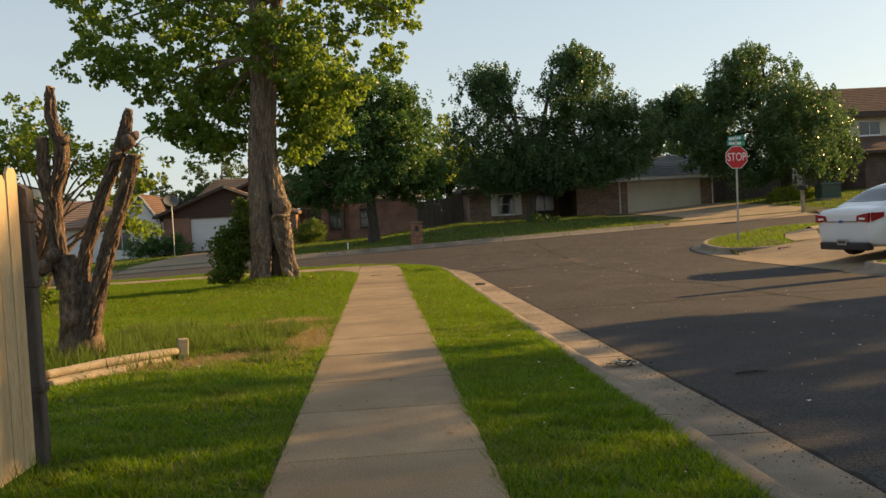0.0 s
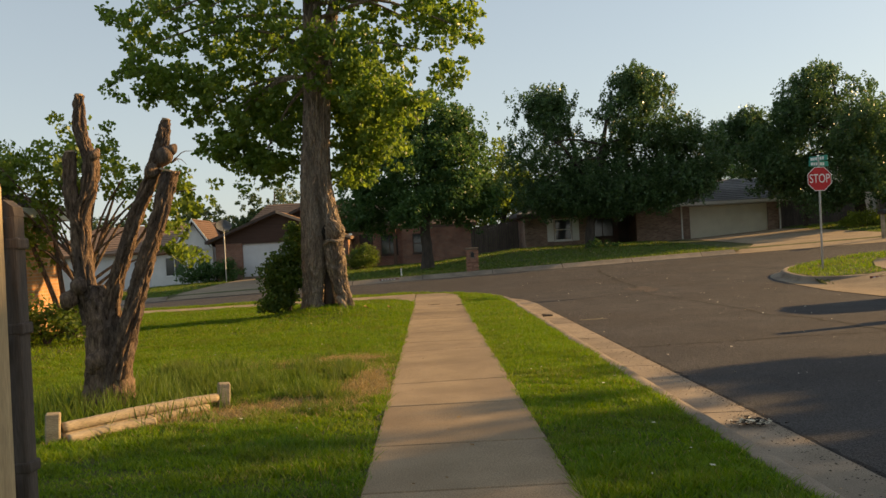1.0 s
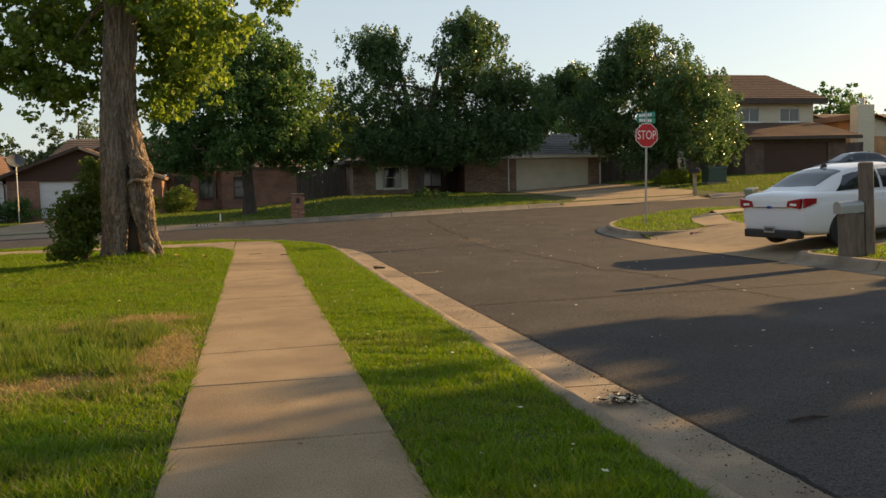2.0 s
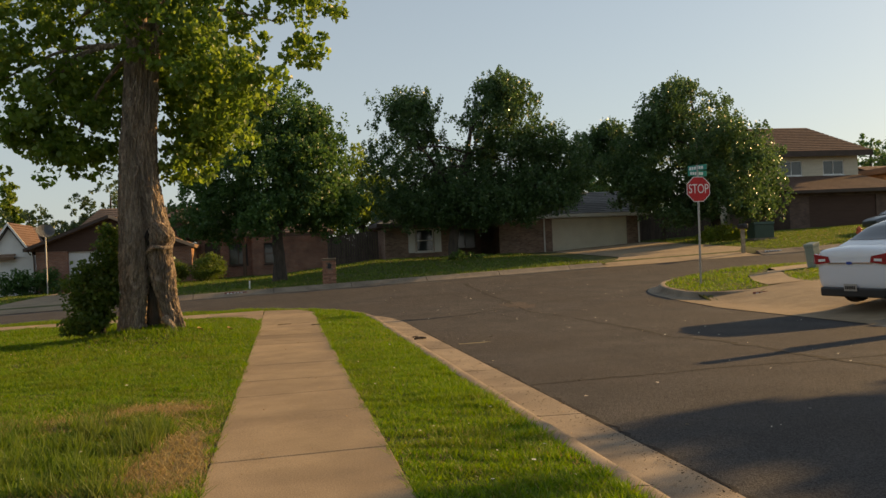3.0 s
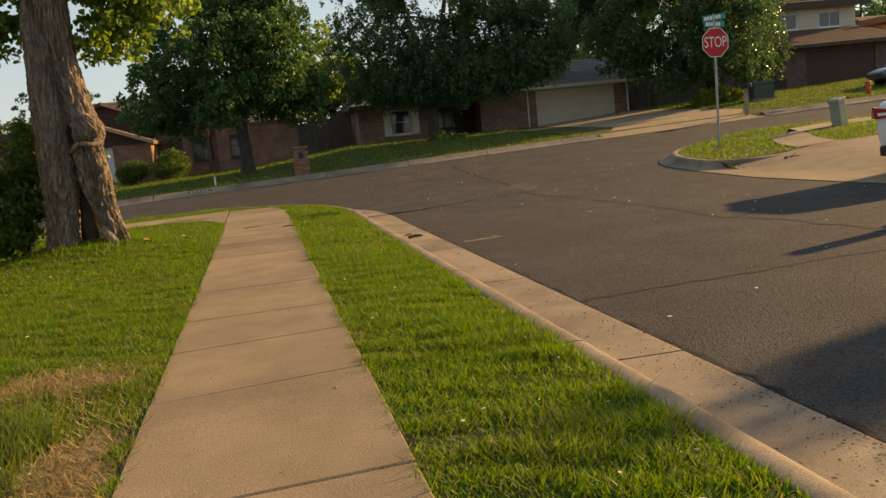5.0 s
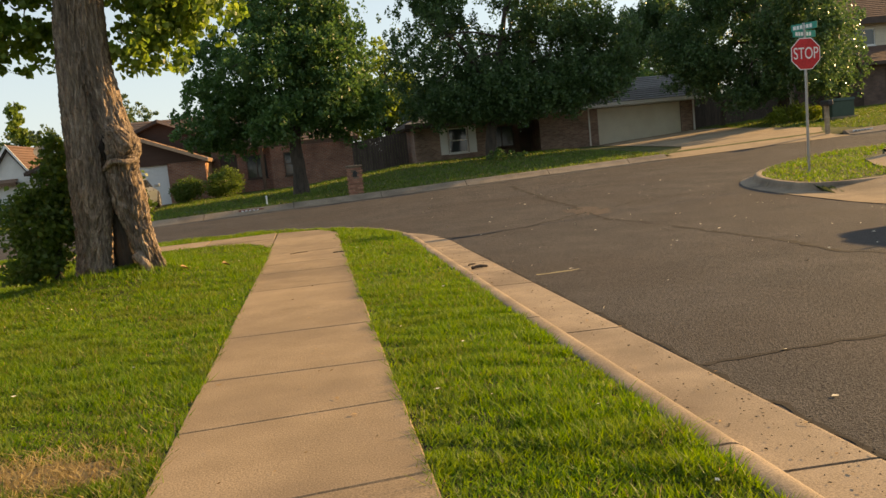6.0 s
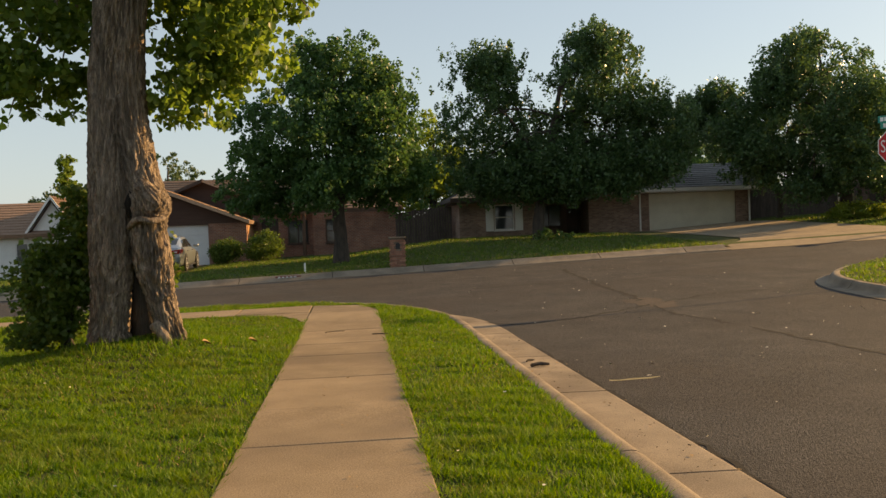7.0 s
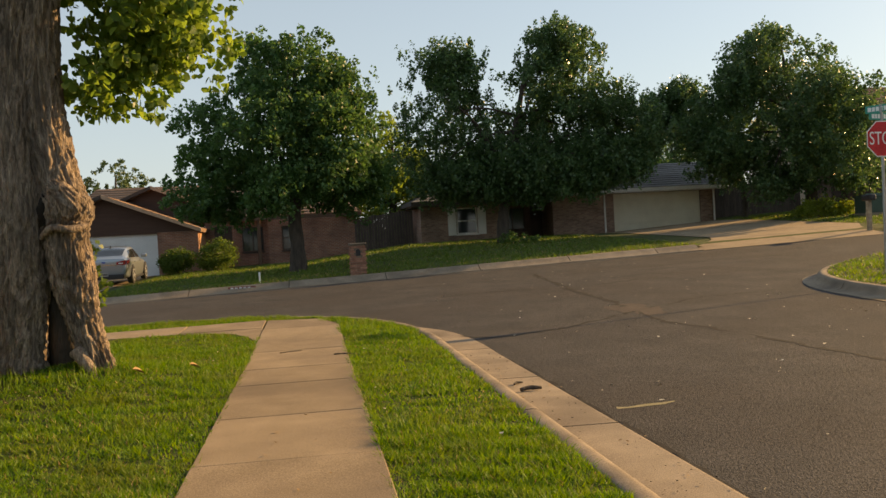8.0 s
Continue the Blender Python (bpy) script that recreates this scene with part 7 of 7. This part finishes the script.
def lawn_grass(rng, x0, x1, y0, y1, per, height, width, label, ok, zf, dry=0.0, name="grass", blade="grass"):
    n = int((x1 - x0) * (y1 - y0) * per)
    x, y = rng.uniform(x0, x1, n), rng.uniform(y0, y1, n)
    keep = ok(x, y)
    x, y = x[keep], y[keep]
    thick = rng.random(len(x)) < 0.78 + 0.5 * patchy(x, y, 14, 11) + 0.2 * patchy(x, y, 4, 12)
    x, y = x[thick], y[thick]
    h = height * (1 + 0.38 * patchy(x, y, 2.2, 5) + 0.42 * patchy(x, y, 11, 6))
    d = rng.random(len(x)) < dry * (1 + patchy(x, y, 1.6, 7)).clip(0.1)
    blades(name, label, rng, x[~d], y[~d], zf(x[~d], y[~d]), h[~d].clip(0.02), width, M[blade])
    if d.sum():
        blades(name, "dry straw-coloured blades among the grass", rng, x[d], y[d], zf(x[d], y[d]), h[d].clip(0.02) * 0.8, width, M["grass_dry"])


rng = np.random.default_rng(23)
lawn_ok = lambda x, y: near_ok(x, y) & ~(bare(x, y) & (rng.random(len(x)) > 0.05))
lawn_grass(rng, -5.0, -0.60, 2.5, 9.5, 7200, 0.043, 0.0115, "short green lawn grass", lawn_ok, levels, 0.04)
lawn_grass(rng, -6.0, -0.60, 9.5, 17.0, 7000, 0.043, 0.0115, "short green lawn grass", lawn_ok, levels, 0.07)
lawn_grass(rng, -9.5, 1.8, 17.0, 27.6, 3000, 0.046, 0.016, "short green lawn grass", lawn_ok, levels, 0.05)
lawn_grass(rng, 0.60, 1.8, 2.0, 17.0, 9800, 0.042, 0.0105, "short green verge grass", lawn_ok, levels, 0.07)
lawn_grass(rng, -24, -9.5, 12, 27.6, 120, 0.07, 0.04, "lawn grass", lawn_ok, levels, 0.05)
lawn_grass(rng, -9.5, -5.0, 4, 17, 350, 0.06, 0.025, "lawn grass", lawn_ok, levels, 0.05)


def far_ok(x, y):
    drives = ((x > 13.4) & (x < 21.7)) | ((x > -11.8) & (x < -6.6)) | ((x > -22.4) & (x < -16.8))
    return ~drives & (y > 38.05) & (y < 52.5) & ~((x > -13.4) & (x < 3) & (y > 52.3))


lawn_grass(rng, -34, 46, 38.05, 52.5, 190, 0.075, 0.035, "mown grass of the far lawns", far_ok, levels, 0.06, blade="grass_far")


def right_levels(x, y):
    def hp(lo, hi, v):
        v = ((v - lo) / (hi - lo)).clip(0, 1)
        return v * v * (3 - 2 * v)
    dip = hp(17.0, 17.6, y) * (1 - hp(23.6, 24.3, y)) * (1 - hp(10.2, 12.8, x))
    return levels(x, y) + 0.16 * hp(10.4, 15.5, x) - 0.17 * dip


def right_ok(x, y):
    a = np.arccos(((15 - x) / 4.7).clip(0, 1))
    top = np.where(x >= 15, 29.6, 24.6 + 5.0 * np.sin(a) ** 0.9)
    drive_ = (y > 17.3) & (y < 24.2)
    path = ((np.abs(x - np.interp(y, [24.2, 25.6, 26.8, 27.8], [13.0, 13.3, 13.9, 14.6])) < 0.6) & (y < 27.6)) | ((x > 14.4) & (np.abs(y - np.interp(x, [14.4, 15, 16.6, 20], [27.3, 27.8, 28.3, 28.4])) < 0.58))
    return (x > 10.42) & (y < top - 0.05) & ~drive_ & ~path


lawn_grass(rng, 10.4, 24, 9, 29.6, 420, 0.06, 0.022, "short green grass of the corner plot", right_ok, right_levels, 0.08)
# Tall weeds round the pollarded tree and by the bare patch
n = 1700
a, r = rng.uniform(0, 6.28, n), np.abs(rng.normal(size=n)) * 0.45 + 0.2
x, y = -3.25 + r * np.cos(a) * 1.1, 9.5 + r * np.sin(a) * 0.95
blades("tall_grass", "tall uncut grass round the bare tree", rng, x, y, levels(x, y), 0.24, 0.013, M["grass_far"], 0.4)
cx, cy = rng.uniform(-3.4, -1.05, 95), rng.uniform(9.75, 11.9, 95)
cy = cy - 0.25 * (cx + 1.5)
which = rng.integers(0, 95, 9000)
x, y = cx[which] + rng.normal(size=9000) * 0.065, cy[which] + rng.normal(size=9000) * 0.065
k = near_ok(x, y)
x, y = x[k], y[k]
blades("tall_grass", "clumps of longer dark grass by the bare soil", rng, x, y, levels(x, y), 0.14, 0.012, M["grass_far"], 0.45)
cx, cy = rng.uniform(-3.0, -0.9, 70), rng.normal(size=70) * 0.35 + 9.55
cy = cy - 0.2 * (cx + 1.5) + np.where(rng.random(70) < 0.4, 2.6, 0)
which = rng.integers(0, 70, 5200)
x, y = cx[which] + rng.normal(size=5200) * 0.055, cy[which] + rng.normal(size=5200) * 0.05
k = near_ok(x, y)
x, y = x[k], y[k]
blades("tall_grass", "dark tufts scattered over the bare soil", rng, x, y, levels(x, y), 0.085, 0.010, M["grass_far"], 0.5)
n = 500
a, r = rng.uniform(0, 6.28, n), 0.5 + np.abs(rng.normal(size=n)) * 0.18
x, y = -2.55 + r * np.cos(a) * 1.2, 20.7 + r * np.sin(a)
blades("tall_grass", "longer grass at the foot of the old tree", rng, x, y, levels(x, y), 0.11, 0.014, M["grass"], 0.35)
n = 500
x, y = -2.12 + rng.normal(size=n) * 0.08, rng.uniform(2.5, 5.9, n)
blades("tall_grass", "longer grass along the fence", rng, x, y, levels(x, y), 0.13, 0.009, M["grass"], 0.35)
pick = rng.integers(0, len(BARE), 16000)
spot = np.array(BARE)[pick]
x, y = spot[:, 0] + rng.normal(size=16000) * spot[:, 2] * 0.72, spot[:, 1] + rng.normal(size=16000) * spot[:, 3] * 0.85
k = near_ok(x, y)
x, y = x[k], y[k]
blades("dry_grass", "straw-coloured dry grass on the bare patch", rng, x, y, levels(x, y) + 0.010, 0.042, 0.009, M["grass_dry"], 1.2)
n = 5200
edge = rng.random(n) < 0.62
x = np.where(edge, 0.625, -0.625) + rng.normal(size=n) * 0.022
y = rng.uniform(2.5, 24.0, n)
k = rng.random(n) < 0.45 + 0.6 * patchy(x, y, 5, 21)
x, y = x[k], y[k]
blades("edge_grass", "ragged grass leaning over the footpath's edges", rng, x, y, levels(x, y) + 0.01, 0.06, 0.008, M["grass"], 0.75)
